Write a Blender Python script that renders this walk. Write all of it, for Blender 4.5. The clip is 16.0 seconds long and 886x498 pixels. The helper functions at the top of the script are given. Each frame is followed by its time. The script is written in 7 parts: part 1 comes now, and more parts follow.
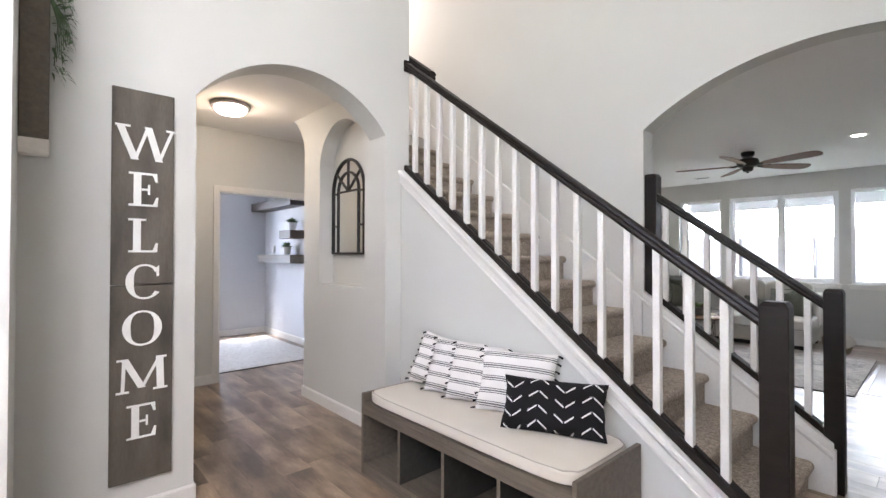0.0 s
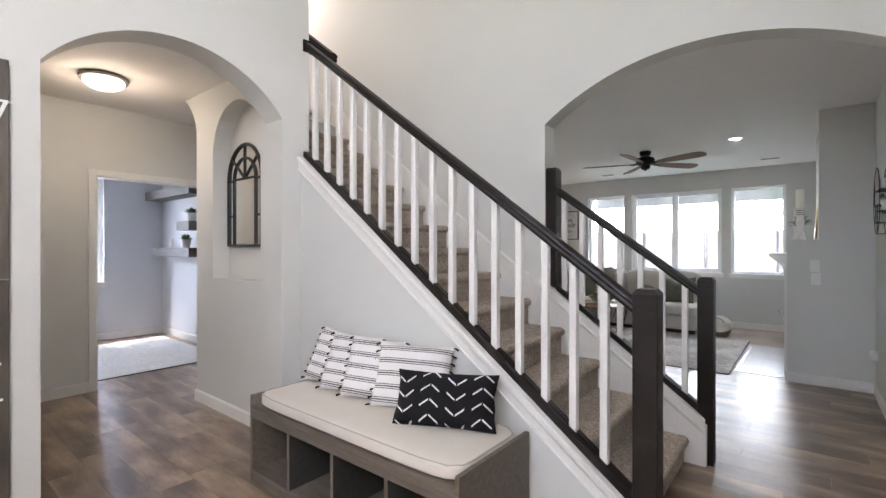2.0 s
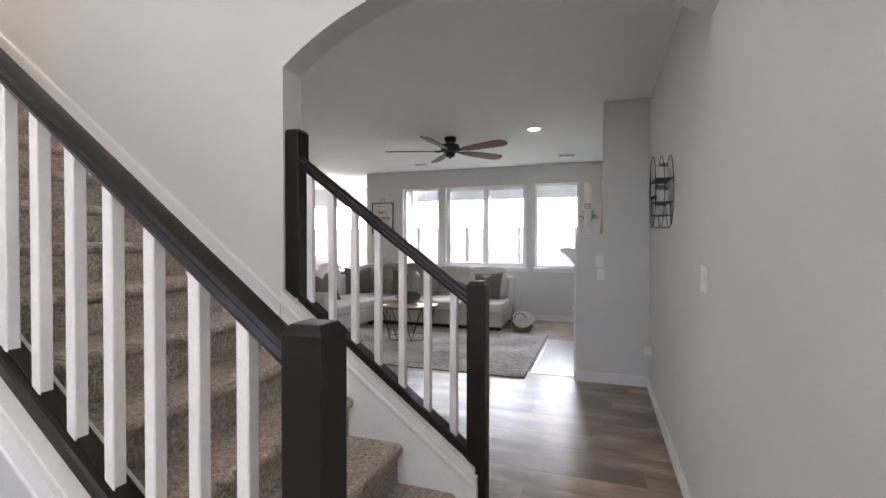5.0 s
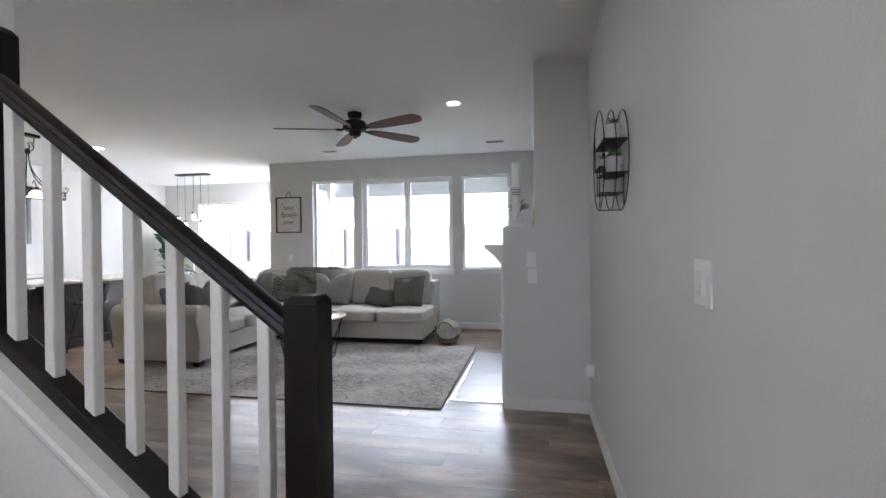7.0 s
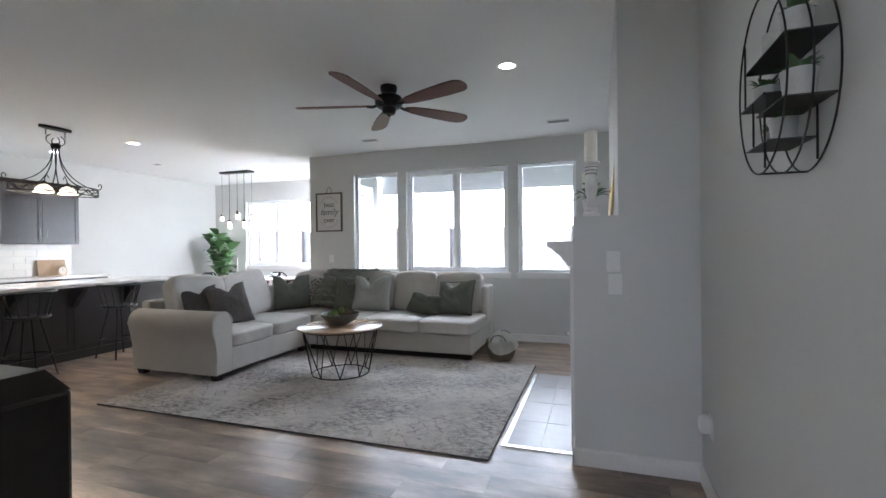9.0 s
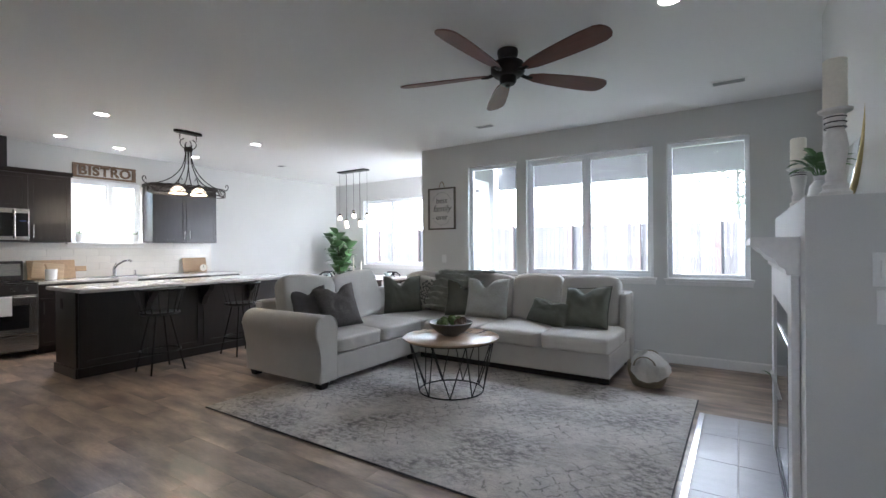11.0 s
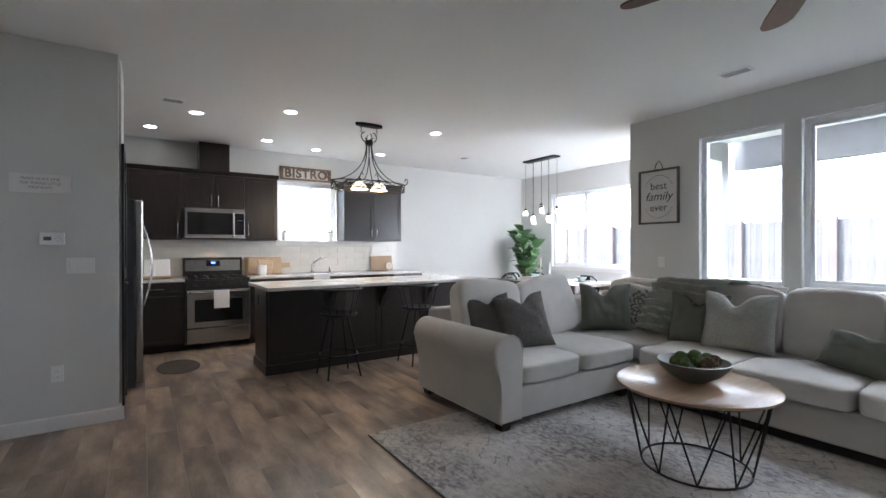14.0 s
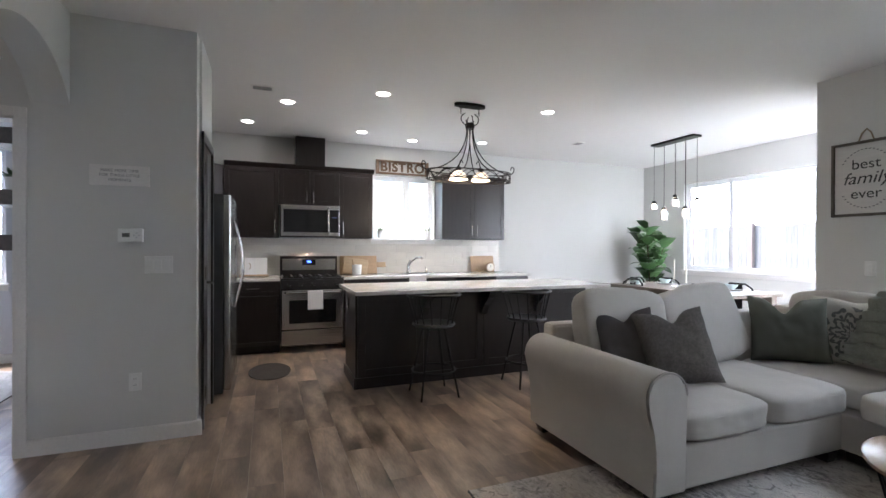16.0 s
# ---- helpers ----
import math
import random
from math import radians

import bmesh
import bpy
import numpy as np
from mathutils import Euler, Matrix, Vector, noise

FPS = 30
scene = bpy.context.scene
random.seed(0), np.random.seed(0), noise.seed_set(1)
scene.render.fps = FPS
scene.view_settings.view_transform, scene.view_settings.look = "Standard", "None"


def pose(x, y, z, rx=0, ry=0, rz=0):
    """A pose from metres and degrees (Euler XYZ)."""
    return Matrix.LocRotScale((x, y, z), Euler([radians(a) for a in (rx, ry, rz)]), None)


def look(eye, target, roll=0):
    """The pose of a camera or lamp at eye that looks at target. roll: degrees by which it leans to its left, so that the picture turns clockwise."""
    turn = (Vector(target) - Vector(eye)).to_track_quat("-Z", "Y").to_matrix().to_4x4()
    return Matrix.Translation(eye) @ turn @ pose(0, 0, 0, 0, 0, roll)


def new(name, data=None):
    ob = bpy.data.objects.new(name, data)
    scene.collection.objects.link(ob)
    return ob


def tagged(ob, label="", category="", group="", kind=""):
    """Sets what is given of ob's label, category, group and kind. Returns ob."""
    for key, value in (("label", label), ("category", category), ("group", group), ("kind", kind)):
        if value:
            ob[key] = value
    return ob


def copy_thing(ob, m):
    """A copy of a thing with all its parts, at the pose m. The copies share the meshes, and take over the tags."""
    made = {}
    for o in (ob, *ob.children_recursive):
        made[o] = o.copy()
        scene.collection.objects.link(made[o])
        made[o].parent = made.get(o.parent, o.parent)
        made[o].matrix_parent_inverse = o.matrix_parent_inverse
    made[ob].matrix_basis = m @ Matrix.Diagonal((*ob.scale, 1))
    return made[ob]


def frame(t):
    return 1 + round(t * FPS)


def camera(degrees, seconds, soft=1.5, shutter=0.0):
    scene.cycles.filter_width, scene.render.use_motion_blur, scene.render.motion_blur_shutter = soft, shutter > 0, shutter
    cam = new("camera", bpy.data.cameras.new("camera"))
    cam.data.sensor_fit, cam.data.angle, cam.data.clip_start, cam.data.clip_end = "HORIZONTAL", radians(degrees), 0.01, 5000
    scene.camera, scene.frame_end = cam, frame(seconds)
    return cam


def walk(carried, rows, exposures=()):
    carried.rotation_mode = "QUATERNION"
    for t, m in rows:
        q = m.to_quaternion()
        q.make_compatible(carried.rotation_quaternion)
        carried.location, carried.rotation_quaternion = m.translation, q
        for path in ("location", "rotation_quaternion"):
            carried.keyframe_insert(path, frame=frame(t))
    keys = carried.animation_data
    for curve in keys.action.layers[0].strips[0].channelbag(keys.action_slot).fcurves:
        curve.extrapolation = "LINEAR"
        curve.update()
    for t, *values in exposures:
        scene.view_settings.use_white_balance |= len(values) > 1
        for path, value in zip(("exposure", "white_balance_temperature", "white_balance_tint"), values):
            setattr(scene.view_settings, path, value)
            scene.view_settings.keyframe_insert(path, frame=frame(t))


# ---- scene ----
cam = camera(88.9, 16.0)
PATH = [
    (0, (-0.022, -0.086, 1.387), (-1.506, 1.254, 1.411), 0.1),
    (0.5, (-0.006, -0.058, 1.38), (-1.442, 1.334, 1.398), 0.1),
    (1, (0.007, -0.021, 1.378), (-1.375, 1.425, 1.388), 0.1),
    (1.5, (0.029, 0.036, 1.372), (-1.297, 1.533, 1.375), 0.0),
    (2, (0.047, 0.105, 1.371), (-1.209, 1.662, 1.368), 0.0),
    (2.5, (0.052, 0.218, 1.378), (-1.123, 1.836, 1.369), 0.1),
    (3, (0.025, 0.392, 1.384), (-1.039, 2.085, 1.369), 0.1),
    (3.5, (0.012, 0.594, 1.384), (-0.937, 2.354, 1.364), 0.1),
    (4, (0.018, 0.817, 1.375), (-0.818, 2.633, 1.357), 0.0),
    (4.5, (0.047, 1.068, 1.371), (-0.684, 2.929, 1.352), -0.1),
    (4.7, (0.082, 1.155, 1.373), (-0.62, 3.027, 1.35), -0.0),
    (6.8, (0.133, 2.207, 1.318), (-0.258, 4.169, 1.301), -0.7),
    (7, (0.124, 2.328, 1.312), (-0.269, 4.289, 1.297), -0.6),
    (7.5, (0.101, 2.563, 1.302), (-0.314, 4.52, 1.288), -0.7),
    (8, (0.084, 2.783, 1.3), (-0.375, 4.729, 1.287), -0.6),
    (8.5, (0.056, 3.003, 1.287), (-0.487, 4.928, 1.278), -0.6),
    (11, (-0.316, 3.84, 1.281), (-1.415, 5.512, 1.278), -0.5),
    (11.5, (-0.432, 3.992, 1.278), (-1.654, 5.575, 1.276), -0.5),
    (12, (-0.559, 4.117, 1.277), (-1.891, 5.609, 1.275), -0.4),
    (12.5, (-0.674, 4.241, 1.286), (-2.105, 5.637, 1.284), -0.3),
    (13, (-0.806, 4.37, 1.287), (-2.327, 5.669, 1.286), -0.3),
    (13.5, (-0.929, 4.469, 1.285), (-2.526, 5.673, 1.283), -0.1),
    (14, (-1.091, 4.556, 1.289), (-2.756, 5.664, 1.285), -0.1),
    (14.5, (-1.256, 4.637, 1.293), (-2.981, 5.651, 1.286), 0.1),
    (15, (-1.415, 4.731, 1.298), (-3.192, 5.649, 1.29), 0.1),
    (15.5, (-1.585, 4.811, 1.303), (-3.408, 5.633, 1.293), 0.1),
    (16, (-1.793, 4.857, 1.288), (-3.658, 5.581, 1.281), 0.2),
]
EXPOSURES = [(0.0, 2.86, 6200, 15), (1.2, 2.74, 6200, 15), (2.5, 2.66, 6250, 15), (4.5, 2.68, 6320, 18), (7.0, 2.56, 6000, 16), (8.5, 2.48, 5910, 14), (11.0, 2.25, 5850, 14), (13.0, 2.23, 5860, 14), (16.0, 2.22, 5950, 15)]
walk(cam, [(t, look(eye, target, roll)) for t, eye, target, roll in PATH], EXPOSURES)


# ---- world, sun, large lights ----
world = bpy.data.worlds.new("sky")
scene.world = world
world.use_nodes = True
wn, wl = world.node_tree.nodes, world.node_tree.links
sky = wn.new("ShaderNodeTexSky")
sky.sky_type = "NISHITA"
sky.sun_disc = False
sky.sun_elevation, sky.sun_rotation = radians(60), radians(211)
wl.new(sky.outputs["Color"], wn["Background"].inputs["Color"])
wn["Background"].inputs["Strength"].default_value = 0.15


def lamp(name, kind, m, energy, color=(1, 1, 1), **props):
    data = bpy.data.lights.new(name, kind)
    data.energy, data.color = energy, color
    for key, value in props.items():
        if key == "size":
            data.size = value
        elif key == "size_y":
            data.size_y = value
        elif key == "angle":
            data.angle = value
        elif key == "radius":
            data.shadow_soft_size = value
        elif key == "spot":
            data.spot_size, data.spot_blend = value, 0.6
    if kind == "AREA":
        data.shape = "RECTANGLE"
    ob = new(name, data)
    ob.matrix_world = m
    return ob


lamp("sun", "SUN", look((-6, -10, 20), (0, 0, 0)), 2.8, (1.0, 0.96, 0.9), angle=radians(14))
DAY = (0.80, 0.895, 1.0)
# daylight in the openings, facing inwards; the foyer pair is fill from unseen openings
lamp("window_light", "AREA", look((-1.87, 9.98, 2.79), (-1.87, 8.98, 2.34)), 46, DAY, size=3.4, size_y=0.4)
lamp("window_light", "AREA", look((-5.95, 11.95, 2.72), (-5.95, 10.95, 1.92)), 18, (0.90, 0.95, 1.0), size=2.6, size_y=0.4)
lamp("window_light", "AREA", look((-8.75, 6.73, 2.70), (-7.9, 6.73, 2.0)), 32, DAY, size=0.95, size_y=0.4)
lamp("window_light", "AREA", look((-8.38, 1.6, 1.6), (-6, 1.85, 1.2)), 9, (0.80, 0.86, 1.0), size=1.2, size_y=1.4)
# unseen foyer openings: front one assumed, east one added to light the sign wall
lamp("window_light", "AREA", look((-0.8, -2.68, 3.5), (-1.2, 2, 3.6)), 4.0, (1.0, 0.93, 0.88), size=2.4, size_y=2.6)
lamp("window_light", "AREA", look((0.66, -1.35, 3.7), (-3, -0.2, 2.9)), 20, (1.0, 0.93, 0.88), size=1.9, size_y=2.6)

lamp("patio_door_light", "AREA", look((-4.02, 10.45, 1.25), (-6, 10.45, 1.15)), 22, (0.96, 0.97, 1.0), size=1.35, size_y=1.9)
# added fill high in the stairwell; there is no window behind it
lamp("landing_window_light", "AREA", look((-5.20, 2.73, 4.45), (0.5, 2.3, 2.6)), 7, (1.0, 0.86, 0.74), size=0.9, size_y=1.1)


# ---- materials ----
def mat(name, color, rough=0.6, metal=0.0, vary=0.06, scale=6.0, fine=90.0, bump=0.05, stretch=(1, 1, 1), spec=0.5, island=0.0, obrand=0.0, fine_vary=0.04):
    m = bpy.data.materials.new(name)
    m.use_nodes = True
    n, l = m.node_tree.nodes, m.node_tree.links
    b = n["Principled BSDF"]
    b.inputs["Roughness"].default_value, b.inputs["Metallic"].default_value = rough, metal
    b.inputs["Specular IOR Level"].default_value = spec
    tc, mp = n.new("ShaderNodeTexCoord"), n.new("ShaderNodeMapping")
    mp.inputs["Scale"].default_value = stretch
    l.new(tc.outputs["Object"], mp.inputs["Vector"])
    big, small = n.new("ShaderNodeTexNoise"), n.new("ShaderNodeTexNoise")
    big.inputs["Scale"].default_value, small.inputs["Scale"].default_value = scale, fine
    big.inputs["Detail"].default_value = 5
    for t in (big, small):
        l.new(mp.outputs["Vector"], t.inputs["Vector"])
    add = n.new("ShaderNodeMath")
    add.operation = "MULTIPLY_ADD"
    l.new(big.outputs["Fac"], add.inputs[0])
    add.inputs[1].default_value = vary * 4
    add.inputs[2].default_value = 1 - vary * 2
    mul = n.new("ShaderNodeMath")
    mul.operation = "MULTIPLY_ADD"
    l.new(small.outputs["Fac"], mul.inputs[0])
    mul.inputs[1].default_value = fine_vary * 4
    mul.inputs[2].default_value = 1 - fine_vary * 2
    prod = n.new("ShaderNodeMath")
    prod.operation = "MULTIPLY"
    l.new(add.outputs[0], prod.inputs[0])
    l.new(mul.outputs[0], prod.inputs[1])
    last = prod
    for amount, source in ((island, "ShaderNodeNewGeometry"), (obrand, "ShaderNodeObjectInfo")):
        if amount:
            g = n.new(source)
            k = n.new("ShaderNodeMath")
            k.operation = "MULTIPLY_ADD"
            l.new(g.outputs["Random Per Island" if source.endswith("Geometry") else "Random"], k.inputs[0])
            k.inputs[1].default_value, k.inputs[2].default_value = 2 * amount, 1 - amount
            p2 = n.new("ShaderNodeMath")
            p2.operation = "MULTIPLY"
            l.new(last.outputs[0], p2.inputs[0])
            l.new(k.outputs[0], p2.inputs[1])
            last = p2
    sc = n.new("ShaderNodeVectorMath")
    sc.operation = "SCALE"
    sc.inputs[0].default_value = color
    l.new(last.outputs[0], sc.inputs["Scale"])
    l.new(sc.outputs["Vector"], b.inputs["Base Color"])
    if bump:
        bp = n.new("ShaderNodeBump")
        bp.inputs["Strength"].default_value, bp.inputs["Distance"].default_value = bump, 0.01
        l.new(small.outputs["Fac"], bp.inputs["Height"])
        l.new(bp.outputs["Normal"], b.inputs["Normal"])
    return m


def emitter(name, color, strength):
    m = bpy.data.materials.new(name)
    m.use_nodes = True
    b = m.node_tree.nodes["Principled BSDF"]
    b.inputs["Base Color"].default_value = (*color, 1)
    b.inputs["Emission Color"].default_value = (*color, 1)
    b.inputs["Emission Strength"].default_value = strength
    return m


def clear_glass(name, tint=(1, 1, 1), rough=0.0, ior=1.45):
    m = bpy.data.materials.new(name)
    m.use_nodes = True
    b = m.node_tree.nodes["Principled BSDF"]
    b.inputs["Base Color"].default_value = (*tint, 1)
    b.inputs["Roughness"].default_value, b.inputs["Transmission Weight"].default_value, b.inputs["IOR"].default_value = rough, 1.0, ior
    return m


PAINT = mat("wall_paint", (0.60, 0.60, 0.575), 0.75, vary=0.02, scale=1.3, fine=160, bump=0.10, fine_vary=0.015)
PAINT_OFFICE = mat("office_wall_paint", (0.60, 0.61, 0.64), 0.75, vary=0.02, scale=1.3, fine=160, bump=0.10, fine_vary=0.015)
CEIL = mat("ceiling_paint", (0.78, 0.775, 0.765), 0.85, vary=0.015, scale=1.0, fine=120, bump=0.15, fine_vary=0.02)
TRIM = mat("white_trim_paint", (0.71, 0.695, 0.67), 0.4, vary=0.015, scale=5, fine=60, bump=0.02)
VINYL = mat("white_window_vinyl", (0.82, 0.83, 0.84), 0.35, vary=0.01, bump=0.0)
DARKWOOD = mat("espresso_stained_wood", (0.013, 0.0095, 0.008), 0.40, spec=0.3, vary=0.22, scale=4, fine=60, bump=0.06, stretch=(1, 8, 8))
CABWOOD = mat("espresso_cabinet_wood", (0.0165, 0.0122, 0.0115), 0.29, vary=0.25, scale=5, fine=60, bump=0.05, stretch=(6, 6, 1))
GREYWOOD = mat("weathered_grey_oak", (0.125, 0.103, 0.080), 0.6, vary=0.24, scale=5, fine=70, bump=0.15, stretch=(1, 9, 9), fine_vary=0.12)
SIGNWOOD = mat("dark_weathered_board", (0.098, 0.084, 0.067), 0.6, vary=0.5, scale=2.6, fine=30, bump=0.15, stretch=(3, 3, 0.9), fine_vary=0.10)
WHITEPAINT = mat("chalky_white_paint", (0.80, 0.80, 0.78), 0.7, vary=0.04, scale=20, bump=0.05)
CARPET = mat("tan_frieze_carpet", (0.40, 0.345, 0.29), 0.95, vary=0.16, scale=30, fine=85, bump=1.0, fine_vary=0.50, spec=0.1)
STEEL = mat("stainless_steel", (0.44, 0.43, 0.415), 0.26, 1.0, vary=0.03, scale=3, fine=200, bump=0.02, stretch=(1, 1, 40))
BLACKGLASS = mat("black_glass", (0.010, 0.010, 0.011), 0.08, vary=0.02, bump=0.0)
BLACK = mat("black_metal", (0.014, 0.013, 0.013), 0.45, 0.3, vary=0.1, scale=30, bump=0.04)
BRONZE = mat("oil_rubbed_bronze", (0.022, 0.018, 0.015), 0.42, 0.6, vary=0.15, scale=20, bump=0.05)
GRANITE = mat("pale_granite", (0.60, 0.58, 0.55), 0.12, vary=0.16, scale=7, fine=120, bump=0.0, fine_vary=0.14)
SOFA = mat("pale_linen_upholstery", (0.50, 0.472, 0.428), 0.9, vary=0.06, scale=5, fine=260, bump=0.4, fine_vary=0.05, spec=0.2)
CREAM = mat("cream_cotton", (0.60, 0.555, 0.49), 0.9, vary=0.03, scale=5, fine=400, bump=0.2, spec=0.2)
WHITEFAB = mat("white_cotton", (0.74, 0.72, 0.70), 0.9, vary=0.04, scale=8, fine=300, bump=0.3, spec=0.2)
CHARCOAL = mat("charcoal_weave", (0.105, 0.097, 0.090), 0.95, vary=0.08, scale=10, fine=380, bump=0.5, fine_vary=0.14, spec=0.15)
OLIVE = mat("sage_grey_fabric", (0.128, 0.132, 0.106), 0.9, vary=0.07, scale=8, fine=350, bump=0.35, fine_vary=0.08, spec=0.2)
SAGE = mat("pale_sage_fabric", (0.30, 0.30, 0.26), 0.9, vary=0.06, scale=8, fine=350, bump=0.4, fine_vary=0.08, spec=0.2)
FANWOOD = mat("reddish_fan_wood", (0.115, 0.035, 0.021), 0.5, spec=0.3, vary=0.2, scale=5, fine=60, bump=0.04, stretch=(1, 8, 8))
TABLEWOOD = mat("honey_mango_wood", (0.31, 0.205, 0.125), 0.26, vary=0.13, scale=4, fine=50, bump=0.05, stretch=(8, 1, 8), fine_vary=0.08)
BOARDWOOD = mat("pale_cutting_board_wood", (0.46, 0.32, 0.19), 0.55, vary=0.15, scale=5, fine=60, bump=0.05, stretch=(8, 1, 8))
SIGNBROWN = mat("rusty_brown_wood", (0.16, 0.105, 0.065), 0.7, vary=0.25, scale=8, fine=70, bump=0.2)
LEAF = mat("fiddle_leaf_green", (0.075, 0.155, 0.055), 0.30, vary=0.2, scale=12, bump=0.1, island=0.3)
SPRIG = mat("dusty_green_leaf", (0.09, 0.15, 0.07), 0.6, vary=0.2, scale=20, bump=0.05, island=0.35)
CERAMIC = mat("white_ceramic", (0.78, 0.78, 0.76), 0.25, vary=0.02, bump=0.0)
CANDLE = mat("ivory_wax", (0.76, 0.72, 0.62), 0.55, vary=0.03, bump=0.02)
WHITEDIST = mat("distressed_white_wood", (0.70, 0.68, 0.64), 0.6, vary=0.1, scale=16, fine=60, bump=0.15)
GOLD = mat("pale_brass", (0.55, 0.44, 0.22), 0.35, 1.0, vary=0.05, bump=0.0)
BASKET = mat("woven_seagrass", (0.22, 0.18, 0.115), 0.85, vary=0.15, scale=25, fine=90, bump=0.8, stretch=(1, 1, 4), fine_vary=0.2)
KNIT = mat("chunky_cream_knit", (0.70, 0.67, 0.61), 0.95, vary=0.05, scale=20, fine=130, bump=0.8, fine_vary=0.06, spec=0.1)
PLASTIC = mat("white_plastic", (0.74, 0.74, 0.72), 0.35, vary=0.01, bump=0.0)
TILE = mat("pale_hearth_tile", (0.35, 0.34, 0.345), 0.3, vary=0.08, scale=5, fine=40, bump=0.02, stretch=(1, 3, 1), obrand=0.04)
SUBWAY = mat("cream_subway_tile", (0.70, 0.67, 0.61), 0.18, vary=0.03, scale=4, bump=0.0, obrand=0.03)
GROUT = mat("grout", (0.55, 0.53, 0.49), 0.9, vary=0.04)
BLUELED = emitter("blue_display", (0.05, 0.12, 1.0), 2.5)
BULB = emitter("warm_bulb_glass", (1.0, 0.80, 0.56), 2.0)
CANLIGHT = emitter("recessed_lamp_lens", (1.0, 0.94, 0.86), 6.0)
ALABASTER = emitter("alabaster_glass", (1.0, 0.84, 0.60), 0.30)
OPAL = emitter("opal_lamp_glass", (1.0, 0.92, 0.78), 5.0)
GLASS = clear_glass("jar_glass", (0.97, 0.98, 0.98), 0.02)
PANE = clear_glass("window_glass", (1, 1, 1), 0.0, 1.38)
MIRROR = mat("mirror_silver", (0.86, 0.87, 0.86), 0.02, 1.0, vary=0.0, bump=0.0, fine_vary=0.0)
FENCE = mat("cedar_fence_boards", (0.285, 0.265, 0.268), 0.85, vary=0.2, scale=3, bump=0.2, stretch=(4, 4, 1), obrand=0.16)
FENCEPOST = mat("reddish_fence_post", (0.32, 0.245, 0.228), 0.85, vary=0.15, scale=3, bump=0.2)
GRASS = mat("lawn", (0.17, 0.22, 0.11), 0.95, vary=0.2, scale=1.2, fine=40, bump=0.5, fine_vary=0.15)
BARK = mat("bark", (0.12, 0.09, 0.07), 0.9, vary=0.2, scale=10, bump=0.4)
SHADE = mat("grey_cellular_shade", (0.45, 0.46, 0.48), 0.85, vary=0.03, scale=4, fine=100, bump=0.05)


# ---- mesh helpers ----
def part(name, bm, material, parent=None, label="", smooth=False):
    me = bpy.data.meshes.new(name)
    bmesh.ops.recalc_face_normals(bm, faces=bm.faces)
    if smooth:
        for f in bm.faces:
            f.smooth = True
        for e in bm.edges:
            if len(e.link_faces) == 2 and e.calc_face_angle(0) > radians(42):
                e.smooth = False
    bm.to_mesh(me)
    bm.free()
    me.materials.append(material)
    ob = new(name, me)
    if parent is not None:
        ob.parent = parent
    if label:
        tagged(ob, label)
    return ob


def thing(name, label, category, group="", m=None):
    ob = new(name)
    ob.empty_display_size = 0.1
    if m is not None:
        ob.matrix_basis = m
    return tagged(ob, label, category, group)


def box(bm, x0, x1, y0, y1, z0, z1, bevel=0.0):
    r = bmesh.ops.create_cube(bm, size=1)
    vs = r["verts"]
    for v in vs:
        v.co = Vector((x0 if v.co.x < 0 else x1, y0 if v.co.y < 0 else y1, z0 if v.co.z < 0 else z1))
    if bevel:
        es = {e for v in vs for e in v.link_edges}
        bmesh.ops.bevel(bm, geom=list(es), offset=bevel, segments=2, affect="EDGES", profile=0.5)
    return bm


def B(x0, x1, y0, y1, z0, z1, bevel=0.0):
    return box(bmesh.new(), min(x0, x1), max(x0, x1), min(y0, y1), max(y0, y1), min(z0, z1), max(z0, z1), bevel)


def prism(bm, pts, axis, a0, a1):
    """Extrude a flat outline along an axis: pts are (y,z) for x, (x,z) for y, (x,y) for z."""
    def place(p, a):
        return (a, p[0], p[1]) if axis == "x" else (p[0], a, p[1]) if axis == "y" else (p[0], p[1], a)
    lo = [bm.verts.new(place(p, a0)) for p in pts]
    hi = [bm.verts.new(place(p, a1)) for p in pts]
    bm.faces.new(lo)
    bm.faces.new(hi[::-1])
    for i in range(len(pts)):
        j = (i + 1) % len(pts)
        bm.faces.new((lo[i], hi[i], hi[j], lo[j]))
    return bm


def tube(bm, pts, r, seg=8, closed=False, r1=None):
    """A round bar along a line of points; r1 is the radius at its end."""
    pts = [Vector(p) for p in pts]
    n = len(pts)
    rings = []
    side = None
    for i, p in enumerate(pts):
        a = pts[(i - 1) % n] if (closed or i > 0) else pts[i]
        b = pts[(i + 1) % n] if (closed or i < n - 1) else pts[i]
        d = (b - a).normalized()
        if side is None:
            side = d.orthogonal().normalized()
        side = (side - d * side.dot(d))
        side = side.normalized() if side.length > 1e-6 else d.orthogonal().normalized()
        up = d.cross(side)
        rad = r if r1 is None else r + (r1 - r) * i / max(1, n - 1)
        rings.append([bm.verts.new(p + (side * math.cos(k * math.tau / seg) + up * math.sin(k * math.tau / seg)) * rad) for k in range(seg)])
    for i in range(n if closed else n - 1):
        a, b = rings[i], rings[(i + 1) % n]
        for k in range(seg):
            bm.faces.new((a[k], a[(k + 1) % seg], b[(k + 1) % seg], b[k]))
    if not closed:
        bm.faces.new(rings[0][::-1])
        bm.faces.new(rings[-1])
    return bm


